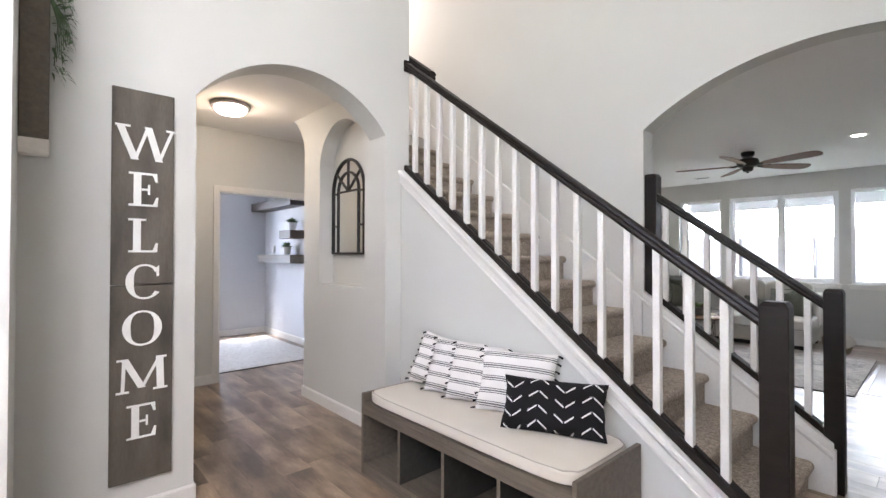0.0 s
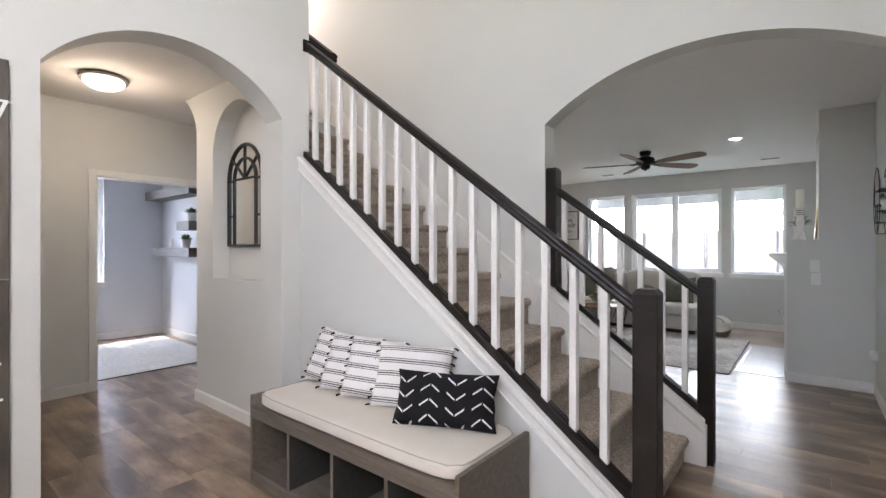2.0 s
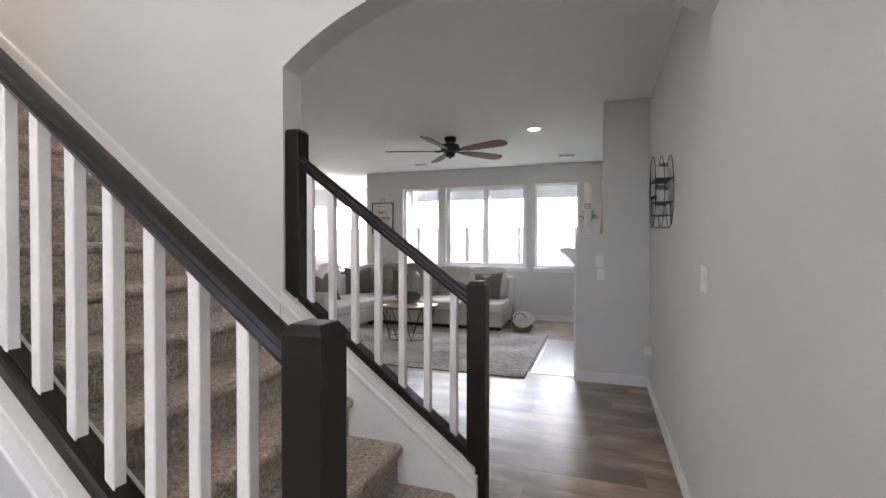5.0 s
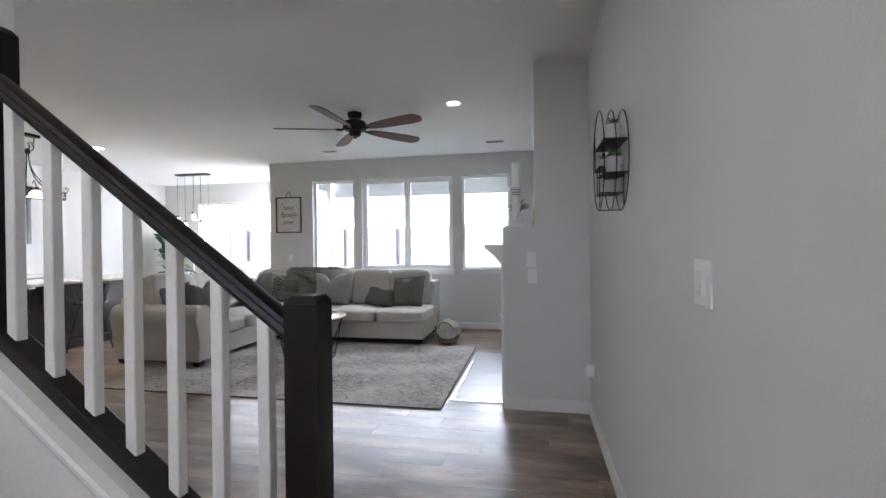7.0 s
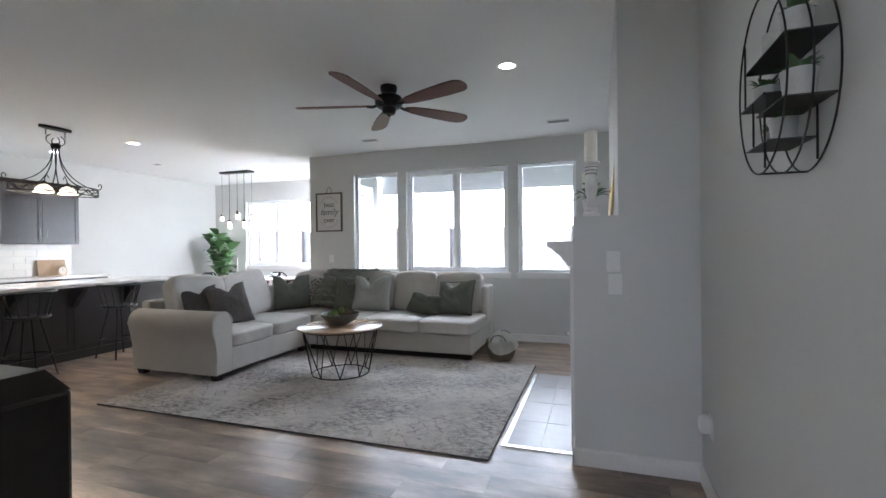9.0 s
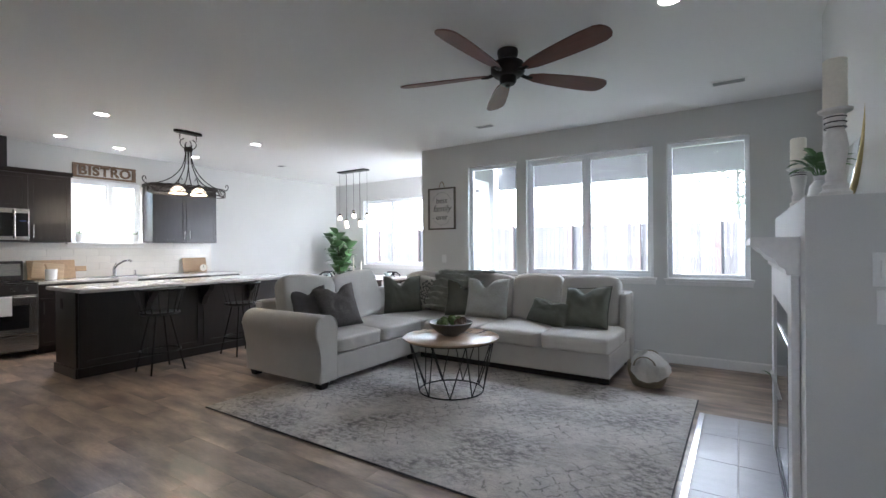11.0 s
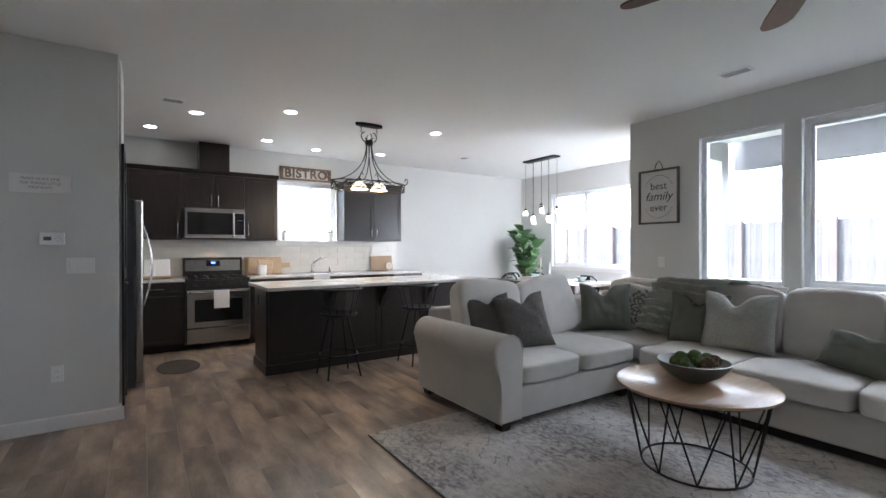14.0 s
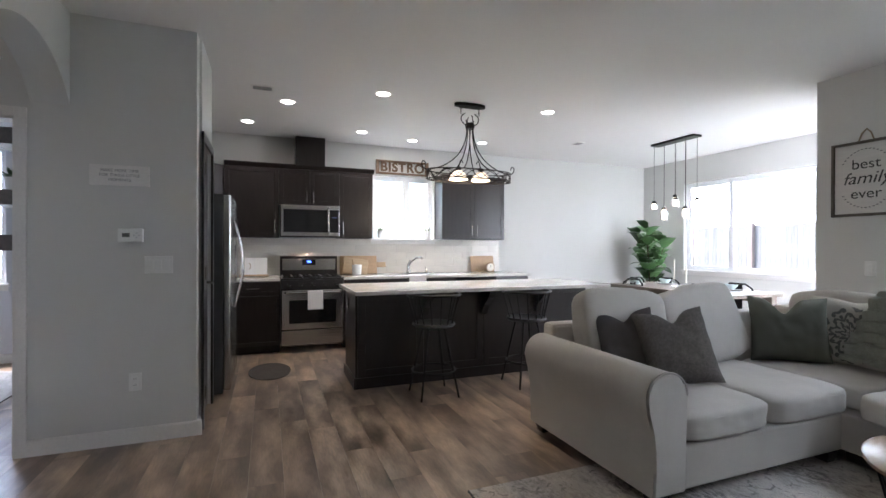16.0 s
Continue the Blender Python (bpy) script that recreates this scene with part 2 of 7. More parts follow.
def lathe(bm, profile, seg=24, at=(0, 0, 0)):
    """Turn (radius, z) points about the upright axis."""
    rings = []
    for r, z in profile:
        if r < 1e-5:
            rings.append([bm.verts.new((at[0], at[1], at[2] + z))])
        else:
            rings.append([bm.verts.new((at[0] + r * math.cos(k * math.tau / seg), at[1] + r * math.sin(k * math.tau / seg), at[2] + z)) for k in range(seg)])
    for a, b in zip(rings, rings[1:]):
        for k in range(seg):
            k2 = (k + 1) % seg
            if len(a) == 1 and len(b) == 1:
                continue
            if len(a) == 1:
                bm.faces.new((a[0], b[k2], b[k]))
            elif len(b) == 1:
                bm.faces.new((a[k], a[k2], b[0]))
            else:
                bm.faces.new((a[k], a[k2], b[k2], b[k]))
    return bm


def rounded(bm, hx, hy, hz, p=4.0, n=14, puff=0.0, at=(0, 0, 0)):
    """A soft block: a superellipsoid, with its flat sides swollen by puff."""
    start = len(bm.verts)
    r = bmesh.ops.create_cube(bm, size=2)
    bmesh.ops.subdivide_edges(bm, edges=list({e for v in r["verts"] for e in v.link_edges}), cuts=n, use_grid_fill=True)
    bm.verts.ensure_lookup_table()
    for v in bm.verts[start:]:
        c = v.co
        k = (abs(c.x) ** p + abs(c.y) ** p + abs(c.z) ** p) ** (1 / p)
        u = c / k
        s = 1 + puff * (1 - min(1, u.x * u.x)) * (1 - min(1, u.y * u.y))
        v.co = Vector((at[0] + u.x * hx, at[1] + u.y * hy, at[2] + u.z * hz * s))
    return bm


def pillow(bm, w, h, d, n=26, dent=0.0, seed=1):
    """A stuffed cover in the xz plane: pointed corners, thin seams, swollen middle; dent: a chop in its top edge."""
    sides = []
    for s in (1, -1):
        g = [[None] * (n + 1) for _ in range(n + 1)]
        for i in range(n + 1):
            for j in range(n + 1):
                u, v = 2 * i / n - 1, 2 * j / n - 1
                ex = 1 - 0.07 * (1 - v * v) * abs(u) ** 2
                ez = 1 - 0.07 * (1 - u * u) * abs(v) ** 2
                th = (max(0.0, (1 - u ** 4) * (1 - v ** 4))) ** 0.55
                wob = 0.10 * noise.noise(Vector((u * 1.7 + seed, v * 1.7, s * 3.0 + seed)))
                x, z = u * w / 2 * ex, v * h / 2 * ez
                if dent:
                    off = 0.10 * math.sin(seed * 2.3)
                    z -= dent * h * math.exp(-((u - off) / 0.30) ** 2) * max(0, (v + 0.45) / 1.45) ** 2
                    wob -= 0.45 * dent * math.exp(-((u - off) / 0.16) ** 2) * max(0, v)
                fold = noise.noise(Vector((u * 4.2 + seed * 3.1, v * 2.2 + u * 1.5, s * 2.0))) + 0.6 * noise.noise(Vector((u * 8.5, v * 6.0 - u * 3.0, seed + s)))
                x += 0.012 * w * noise.noise(Vector((v * 2.5, seed, u)))
                y = s * d / 2 * th * (1 + wob + 0.10 * fold)
                edge = i in (0, n) or j in (0, n)
                if edge and s < 0:
                    g[i][j] = sides[0][i][j]
                else:
                    g[i][j] = bm.verts.new((x, y, z + h / 2))
        sides.append(g)
        for i in range(n):
            for j in range(n):
                f = (g[i][j], g[i + 1][j], g[i + 1][j + 1], g[i][j + 1])
                bm.faces.new(f if s > 0 else f[::-1])
    return bm


def structure(name, bm, material, label=""):
    return tagged(part(name, bm, material, None, label), kind="structure")


def arc_pts(x0, x1, zs, rise, n=24):
    """Points of a circular arch from (x0, zs) to (x1, zs)."""
    half = (x1 - x0) / 2
    rad = (half * half + rise * rise) / (2 * rise)
    zc = zs + rise - rad
    out = []
    a0 = math.asin(max(-1, min(1, half / rad)))
    if rise > half:
        a0 = math.pi - a0
    for i in range(n + 1):
        a = -a0 + 2 * a0 * i / n
        out.append(((x0 + x1) / 2 + rad * math.sin(a), zc + rad * math.cos(a)))
    return out


def wall_y(name, x0, x1, y0, y1, z0, z1, holes=(), material=None, label=""):
    """A wall that runs along x, with rectangular holes (xa, xb, za, zb)."""
    bm = bmesh.new()
    x = x0
    for xa, xb, za, zb in sorted(holes):
        if xa > x:
            box(bm, x, xa, y0, y1, z0, z1)
        if za > z0:
            box(bm, xa, xb, y0, y1, z0, za)
        if zb < z1:
            box(bm, xa, xb, y0, y1, zb, z1)
        x = xb
    if x < x1:
        box(bm, x, x1, y0, y1, z0, z1)
    return structure(name, bm, material or PAINT, label)


def wall_x(name, y0, y1, x0, x1, z0, z1, holes=(), material=None, label=""):
    bm = bmesh.new()
    y = y0
    for ya, yb, za, zb in sorted(holes):
        if ya > y:
            box(bm, x0, x1, y, ya, z0, z1)
        if za > z0:
            box(bm, x0, x1, ya, yb, z0, za)
        if zb < z1:
            box(bm, x0, x1, ya, yb, zb, z1)
        y = yb
    if y < y1:
        box(bm, x0, x1, y, y1, z0, z1)
    return structure(name, bm, material or PAINT, label)


# ---- the large structure ----
H = 2.75
TOP = 5.4
SX, BY, RY, RX = -2.855, 2.03, 3.36, 0.55          # sign wall, bench wall, stair back wall, right wall
WY, NY, KX, OX = 9.37, 11.30, -8.20, -5.28         # window wall, nook wall, kitchen wall, office wall

# sign wall with the hall arch: outline in (y, z)
pts = [(-0.15, 0), (0.585, 0), *arc_pts(0.585, 1.885, 2.29, 0.33), (1.885, 0), (2.029, 0), (2.029, 1.9), (2.105, 1.9), (2.105, TOP), (-0.15, TOP)]
structure("wall_hall_arch", prism(bmesh.new(), pts, "x", SX - 0.22, SX), PAINT, "warm white painted foyer wall with an arched opening")
# foyer side walls behind the camera
wall_y("wall_foyer_west", SX - 0.22, -2.15, -0.29, -0.15, 0, TOP)
wall_x("wall_foyer_return", -2.6, -0.29, -2.29, -2.15, 0, TOP)
# opening out of view, assumed as the foyer's daylight
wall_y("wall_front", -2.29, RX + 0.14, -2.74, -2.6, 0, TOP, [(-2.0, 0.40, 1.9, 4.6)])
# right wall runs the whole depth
# its high foyer opening is unseen, added to let fill light in
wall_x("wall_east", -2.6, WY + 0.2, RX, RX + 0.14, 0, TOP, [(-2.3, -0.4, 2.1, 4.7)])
# stair back wall with the wide arch
pts = [(-4.25, 0), (-1.553, 0), *arc_pts(-1.553, RX, 2.34, 0.355, 40), (RX, TOP), (-5.28, TOP), (-5.28, H + 0.105), (-4.25, H + 0.105)]
structure("wall_stair_arch", prism(bmesh.new(), pts, "y", RY, RY + 0.16), PAINT, "painted wall with a wide arched opening")
structure("wall_passage_arch", prism(bmesh.new(), [*arc_pts(OX + 0.001, -4.251, 2.165, 0.29, 28), (-4.251, H), (OX + 0.001, H)], "y", 3.505, 3.70), PAINT, "painted arch over the hall passage")
structure("wall_passage_pier", B(-4.251, -4.13, RY + 0.161, 3.70, 0, H), PAINT)
# wall beside the stair flight, over the hall, with the arched mirror niche cut in its hall side
structure("wall_stair_hall", prism(bmesh.new(), [(-4.25, 0), (SX - 0.22, 0), (SX - 0.22, TOP), (-5.28, TOP), (-5.28, 2.872), (-4.6, 2.872), (-4.6, H), (-4.47, 2.72), (-4.36, 2.64), (-4.28, 2.54), (-4.25, 2.44)], "y", 2.03, 2.105), PAINT)
niche = [(-4.25, 0), (SX - 0.22, 0), (SX - 0.22, H), (-4.50, H), (-4.42, 2.70), (-4.33, 2.60), (-4.27, 2.50), (-4.25, 2.42)]
nb = bmesh.new()
left = [(-4.25, 0), (-3.93, 0), (-3.93, 1.115), *arc_pts(-3.93, -3.15, 2.21, 0.355, 20)[:11], (-3.54, H), (-4.50, H), (-4.42, 2.70), (-4.33, 2.60), (-4.27, 2.50), (-4.25, 2.42)]
right = [(-3.93, 0), (SX - 0.22, 0), (SX - 0.22, H), (-3.54, H), *arc_pts(-3.93, -3.15, 2.21, 0.355, 20)[10:], (-3.15, 1.115), (-3.93, 1.115)]
prism(nb, left, "y", 1.885, 2.03)
prism(nb, right, "y", 1.885, 2.03)
structure("wall_niche", nb, PAINT, "painted hall wall with an arched recessed niche")
structure("wall_hall_end", B(-4.25, -4.13, 2.105, RY, 0, H), PAINT)
# office wall with the wide cased opening, and the thermostat wall beyond it
wall_x("wall_office", -0.8, 4.405, OX - 0.12, OX, 0, H, [(1.39, 3.43, 0, 2.07)], PAINT)
wall_y("wall_hall_south", OX, SX - 0.22, -0.92, -0.8, 0, H)
wall_x("wall_hall_side", -0.8, -0.29, SX - 0.22, SX - 0.10, 0, H)
# pantry wall and the kitchen's side wall
wall_y("wall_pantry", -5.98, OX - 0.12, 4.30, 4.422, 0, H, [(-5.93, -5.41, 0, 2.04)])
wall_x("wall_pantry_side", 3.82, 4.30, -6.05, -5.98, 0, H)
structure("wall_pantry_back", B(-5.98, OX - 0.12, 3.68, 3.70, 0, H), PAINT)
wall_y("wall_kitchen_side", KX, -6.05, 3.70, 3.82, 0, H)
wall_x("wall_kitchen", 3.70, NY, KX - 0.14, KX, 0, H, [(6.25, 7.19, 1.41, 2.33)])
wall_y("wall_nook", KX, -4.17, NY, NY + 0.14, 0, H, [(-7.34, -4.60, 0.93, 2.35)])
wall_x("wall_nook_return", WY, NY, -4.317, -4.17, 0, H, [(9.78, 11.14, 0.0, 2.40)])
WINS = [(-3.52, -2.775, 0.93, 2.42), (-2.645, -1.125, 0.93, 2.42), (-0.985, -0.225, 0.93, 2.42)]
wall_y("wall_window", -4.17, RX, WY, WY + 0.14, 0, H, WINS)
# office shell
wall_y("wall_office_side", -8.15, OX - 0.12, 3.50, 3.62, 0, H, (), PAINT_OFFICE)
wall_y("wall_office_south", -8.15, OX - 0.12, -0.92, -0.8, 0, H, (), PAINT_OFFICE)
wall_x("wall_office_back", -0.92, 3.62, -8.27, -8.15, 0, H, [(1.02, 2.18, 0.87, 2.40)], PAINT_OFFICE)
wall_y("wall_office_wing", -8.15, -6.50, 2.97, 3.09, 0, H, (), PAINT_OFFICE)
# ceilings
structure("ceiling_living", B(KX - 0.14, RX, RY + 0.16, NY + 0.14, H, H + 0.12), CEIL)
structure("ceiling_hall", B(OX - 0.12, SX - 0.22, -0.92, 2.03, H, H + 0.12), CEIL)
structure("ceiling_passage", B(OX - 0.12, -4.25, 2.03, RY + 0.159, H + 0.002, H + 0.10), CEIL)
structure("ceiling_office", B(-8.27, OX - 0.12, -0.92, 3.62, H, H + 0.12), CEIL)
structure("ceiling_foyer", B(-6.6, RX + 0.14, -2.74, RY + 0.16, TOP, TOP + 0.12), CEIL)
structure("wall_stairwell_end", B(-5.40, -5.281, 2.03, RY + 0.16, 2.872, TOP), PAINT)
sk = emitter("bright_overcast_sky", (0.92, 0.96, 1.0), 2.4)
structure("backdrop", B(-90, 90, 70, 70.2, -3, 60), sk, "bright overcast sky beyond the garden")
structure("garden_bank", prism(bmesh.new(), [(13.0, -0.119), (18.0, 0.44), (45.0, 0.44), (45.0, -0.119)], "x", -40, 30), GRASS, "lawn rising to the fence")
structure("ground", B(-90, 90, -60, 70, -0.30, -0.12), GRASS, "flat lawn round the house")
structure("floor_slab", B(-9.02, RX + 0.14, -2.74, NY + 0.14, -0.11, -0.012), GROUT)
# chimney breast: deep lower box, shallow upper box
CX = -0.115
structure("chimney_breast", prism(bmesh.new(), [(CX, 0), (RX, 0), (RX, H), (0.135, H), (0.135, 1.46), (CX, 1.46)], "y", 5.968, 7.62), PAINT, "painted chimney breast with a deep lower ledge")


# ---- trim ----
def base_x(x, side, y0, y1, z=0.0):
    """Baseboard on a wall face at x; side: +1 when the room lies towards +x."""
    bm = bmesh.new()
    t = 0.014 * side
    prism(bm, [(x + 0.001 * side, z), (x + t, z), (x + t, z + 0.088), (x + t * 0.55, z + 0.1), (x + 0.001 * side, z + 0.1)], "y", y0, y1)
    return structure("baseboard", bm, TRIM)


def base_y(y, side, x0, x1, z=0.0):
    bm = bmesh.new()
    t = 0.014 * side
    prism(bm, [(y + 0.001 * side, z), (y + t, z), (y + t, z + 0.088), (y + t * 0.55, z + 0.1), (y + 0.001 * side, z + 0.1)], "x", x0, x1)
    return structure("baseboard", bm, TRIM)


base_x(SX, 1, -0.15, 0.585)
base_y(0.585, 1, SX - 0.22, SX)
base_y(1.885, -1, -4.25, SX)
base_x(-4.25, -1, 1.871, RY + 0.17)
base_x(OX, 1, -0.8, 1.33)
base_x(OX, 1, 3.49, 4.439)
base_y(4.405, 1, OX - 0.10, OX + 0.014)
base_x(RX, -1, -2.6, 5.954)
base_y(5.968, -1, CX - 0.014, RX)
base_x(CX, -1, 5.954, 6.14)
base_x(CX, -1, 7.46, 7.62)
base_x(RX, -1, 7.62, WY)
base_y(WY, -1, -4.31, RX)
base_x(-4.317, -1, WY, 9.78)
base_y(NY, -1, KX, -4.317)
base_x(KX, 1, 8.5, NY)
base_y(-0.15, 1, SX, -2.15)
base_y(2.97, -1, -8.15, -6.5)
base_y(3.50, -1, -8.15, OX - 0.12)
base_x(-8.15, 1, -0.8, 2.955)
base_y(RY + 0.16, 1, -4.25, -1.56)

# casing round the office opening, both sides of the wall lined
for face, s in ((OX, 1), (OX - 0.12, -1)):
    bm = bmesh.new()
    for ya, yb in ((1.33, 1.39), (3.43, 3.49)):
        box(bm, face, face + 0.016 * s, ya, yb, 0, 2.13, 0.003) if s > 0 else box(bm, face - 0.016, face, ya, yb, 0, 2.13, 0.003)
    box(bm, min(face, face + 0.016 * s), max(face, face + 0.016 * s), 1.39, 3.43, 2.07, 2.13, 0.003)
    structure("door_casing", bm, TRIM, "white painted casing round a wide opening")
bm = bmesh.new()
box(bm, OX - 0.121, OX + 0.001, 1.389, 1.402, 0, 2.058)
box(bm, OX - 0.121, OX + 0.001, 3.418, 3.431, 0, 2.058)
box(bm, OX - 0.121, OX + 0.001, 1.402, 3.418, 2.058, 2.071)
structure("door_jamb", bm, TRIM)


# ---- windows ----
def window(name, axis, at, a0, a1, z0, z1, out, mull=(), sill=0.03, label=""):
    """A vinyl window in a hole from a0 to a1; out: which way is outdoors; at: the inner face of the wall."""
    w = tagged(new(name), label or "white vinyl framed window letting in daylight", "window", kind="structure")

    def bar(nm, p0, p1, q0, q1, d0, d1, m, bev=0.003):
        lo, hi = sorted((at + out * d0, at + out * d1))
        bm = B(p0, p1, lo, hi, q0, q1, bev) if axis == "y" else B(lo, hi, p0, p1, q0, q1, bev)
        return part(nm, bm, m, w)
    f = 0.045
    bar("window_frame", a0 + 0.001, a0 + f, z0 + 0.001, z1 - 0.001, 0.065, 0.125, VINYL)
    bar("window_frame", a1 - f, a1 - 0.001, z0 + 0.001, z1 - 0.001, 0.065, 0.125, VINYL)
    bar("window_frame", a0 + f, a1 - f, z0 + 0.001, z0 + f, 0.065, 0.125, VINYL)
    bar("window_frame", a0 + f, a1 - f, z1 - f, z1 - 0.001, 0.065, 0.125, VINYL)
    edges = [a0 + f, *mull, a1 - f]
    for c in mull:
        bar("mullion", c - 0.024, c + 0.024, z0 + f, z1 - f, 0.06, 0.12, VINYL)
    for p0, p1 in zip(edges, edges[1:]):
        g = bar("pane", p0, p1, z0 + f, z1 - f, 0.092, 0.096, PANE, 0)
        g.visible_shadow = False
        if mull:
            s = 0.028
            lo, hi = p0 + 0.024 * (p0 in mull), p1 - 0.024 * (p1 in mull)
            bar("sash", lo, lo + s, z0 + f, z1 - f, 0.075, 0.11, VINYL)
            bar("sash", hi - s, hi, z0 + f, z1 - f, 0.075, 0.11, VINYL)
            bar("sash", lo + s, hi - s, z0 + f, z0 + f + s, 0.075, 0.11, VINYL)
            bar("sash", lo + s, hi - s, z1 - f - s, z1 - f, 0.075, 0.11, VINYL)
    if sill:
        bar("window_sill", a0 - 0.035, a1 + 0.035, z0 - 0.026, z0 + 0.0, -sill, -0.0005, TRIM, 0.004)
        bar("window_sill", a0 + 0.001, a1 - 0.001, z0 + 0.0005, z0 + 0.006, 0.0, 0.064, TRIM, 0)
        bar("apron", a0 - 0.02, a1 + 0.02, z0 - 0.075, z0 - 0.028, -0.012, -0.0005, TRIM, 0.003)
    return w


window("window_1", "y", WY, *WINS[0], 1)
window("window_2", "y", WY, *WINS[1], 1, mull=(-1.885,))
window("window_3", "y", WY, *WINS[2], 1)
window("window_4", "y", NY, -7.34, -4.60, 0.93, 2.35, 1, mull=(-6.55, -5.40), sill=0.02)
window("window_5", "x", KX, 6.25, 7.19, 1.41, 2.33, -1, mull=(6.78,), sill=0.09)
window("patio_door", "x", -4.317, 9.78, 11.14, 0.005, 2.40, 1, mull=(10.46,), sill=0, label="white vinyl sliding patio door")
window("window_6", "x", -8.15, 1.02, 2.18, 0.87, 2.40, -1, mull=(1.6,), sill=0.03)
# both out of view: the first assumed, the second added for foyer light
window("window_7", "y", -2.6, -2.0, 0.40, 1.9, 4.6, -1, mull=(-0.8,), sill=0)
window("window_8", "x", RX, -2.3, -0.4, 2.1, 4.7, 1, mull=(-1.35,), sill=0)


# ---- staircase ----
SL = 0.748
NRY, FRX = 2.098, -0.455          # middle of the near railing, foot of the far newel


def nosing(x):
    return 0.168 + (-0.544 - x) * SL


def sloped(bm, x0, x1, prof, fun=nosing, upright=True):
    """Sweep a (y, dz) outline along the pitch of the stairs from x0 to x1."""
    a = [bm.verts.new((x0, y, fun(x0) + dz)) for y, dz in prof]
    b = [bm.verts.new((x1, y, fun(x1) + dz)) for y, dz in prof]
    bm.faces.new(a)
    bm.faces.new(b[::-1])
    for i in range(len(prof)):
        j = (i + 1) % len(prof)
        bm.faces.new((a[i], b[i], b[j], a[j]))
    return bm


RUN, RISE = 0.279, 0.201
stairs = thing("staircase", "carpeted straight staircase with white stringers", "staircase")
for i in range(15):
    xn, zt = -0.544 - RUN * i, 0.168 + RISE * i
    zb = zt - RISE if i else 0.0
    prof = [(xn - 0.025, max(zb, 0)), (xn - 0.025, zt - 0.055)]
    for k in range(9):
        a = -math.pi / 2 + math.pi * k / 8
        prof.append((xn - 0.028 + 0.032 * math.cos(a), zt - 0.030 + 0.030 * math.sin(a)))
    prof += [(xn - RUN - 0.025, zt), (xn - RUN - 0.025, max(zb, 0))]
    bm = prism(bmesh.new(), prof, "y", 2.170, 3.335)
    part("carpet_step", bm, CARPET, stairs, smooth=False)
# wall below the near stringer, boards and shoes on both sides
spandrel = [(SX + 0.002, 0), (-0.53, 0), (-0.53, nosing(-0.53) + 0.10), (SX + 0.002, nosing(SX) + 0.10)]
structure("wall_under_stairs", prism(bmesh.new(), spandrel, "y", BY, 2.155), PAINT, "painted triangular wall under the stairs")
base_y(BY, -1, SX, -0.53)
part("stringer_board", sloped(bmesh.new(), SX + 0.003, -0.53, [(BY - 0.018, 0.048), (BY - 0.018, 0.138), (BY - 0.012, 0.152), (2.168, 0.152), (2.168, -0.30), (2.156, -0.30), (2.156, 0.105), (BY - 0.0005, 0.105), (BY - 0.0005, 0.048)]), TRIM, stairs, "white painted sloping board")
part("stringer_moulding", sloped(bmesh.new(), SX + 0.003, -0.53, [(BY - 0.024, 0.112), (BY - 0.030, 0.127), (BY - 0.030, 0.146), (BY - 0.0185, 0.149), (BY - 0.0185, 0.112)]), TRIM, stairs)
part("stringer_bead", sloped(bmesh.new(), SX + 0.003, -0.53, [(BY - 0.0185, 0.048), (BY - 0.024, 0.052), (BY - 0.024, 0.060), (BY - 0.0185, 0.064)]), TRIM, stairs)
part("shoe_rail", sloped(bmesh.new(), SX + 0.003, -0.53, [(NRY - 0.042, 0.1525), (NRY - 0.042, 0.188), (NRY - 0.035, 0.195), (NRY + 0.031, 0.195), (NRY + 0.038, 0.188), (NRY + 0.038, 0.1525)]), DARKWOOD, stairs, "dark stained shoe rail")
# far side: knee wall between the two newels, then a skirt on the wall
knee = [(-1.553, 0), (FRX, 0), (FRX, nosing(FRX) + 0.12), (-1.553, nosing(-1.553) + 0.12)]
structure("wall_knee", prism(bmesh.new(), knee, "y", RY, RY + 0.10), PAINT)
part("stringer_board", sloped(bmesh.new(), -1.552, FRX, [(3.336, -0.28), (3.336, 0.19), (3.48, 0.19), (3.48, 0.03), (3.4605, 0.03), (3.4605, 0.125), (3.3595, 0.125), (3.3595, -0.28)]), TRIM, stairs)
part("stringer_moulding", sloped(bmesh.new(), -1.552, FRX, [(3.335, 0.10), (3.328, 0.115), (3.328, 0.13), (3.335, 0.14)]), TRIM, stairs)
part("shoe_rail", sloped(bmesh.new(), -1.47, FRX - 0.04, [(3.375, 0.1905), (3.375, 0.228), (3.382, 0.234), (3.448, 0.234), (3.455, 0.228), (3.455, 0.1905)]), DARKWOOD, stairs)
part("skirt_board", sloped(bmesh.new(), -4.6, -1.56, [(3.336, -0.24), (3.336, 0.12), (3.342, 0.13), (3.3595, 0.13), (3.3595, -0.24)]), TRIM, stairs)
part("end_board", B(-0.53, -0.518, 2.03, 2.168, 0.0, 0.29, 0.002), TRIM, stairs)
part("end_board", B(FRX, FRX + 0.012, 3.336, 3.46, 0.0, 0.26, 0.002), TRIM, stairs)

near_rail = thing("stair_railing", "dark handrail on white square balusters, bench side of stairs", "railing", "stair railings")
far_rail = thing("stair_railing", "dark handrail on white square balusters, living room side of stairs", "railing", "stair railings")
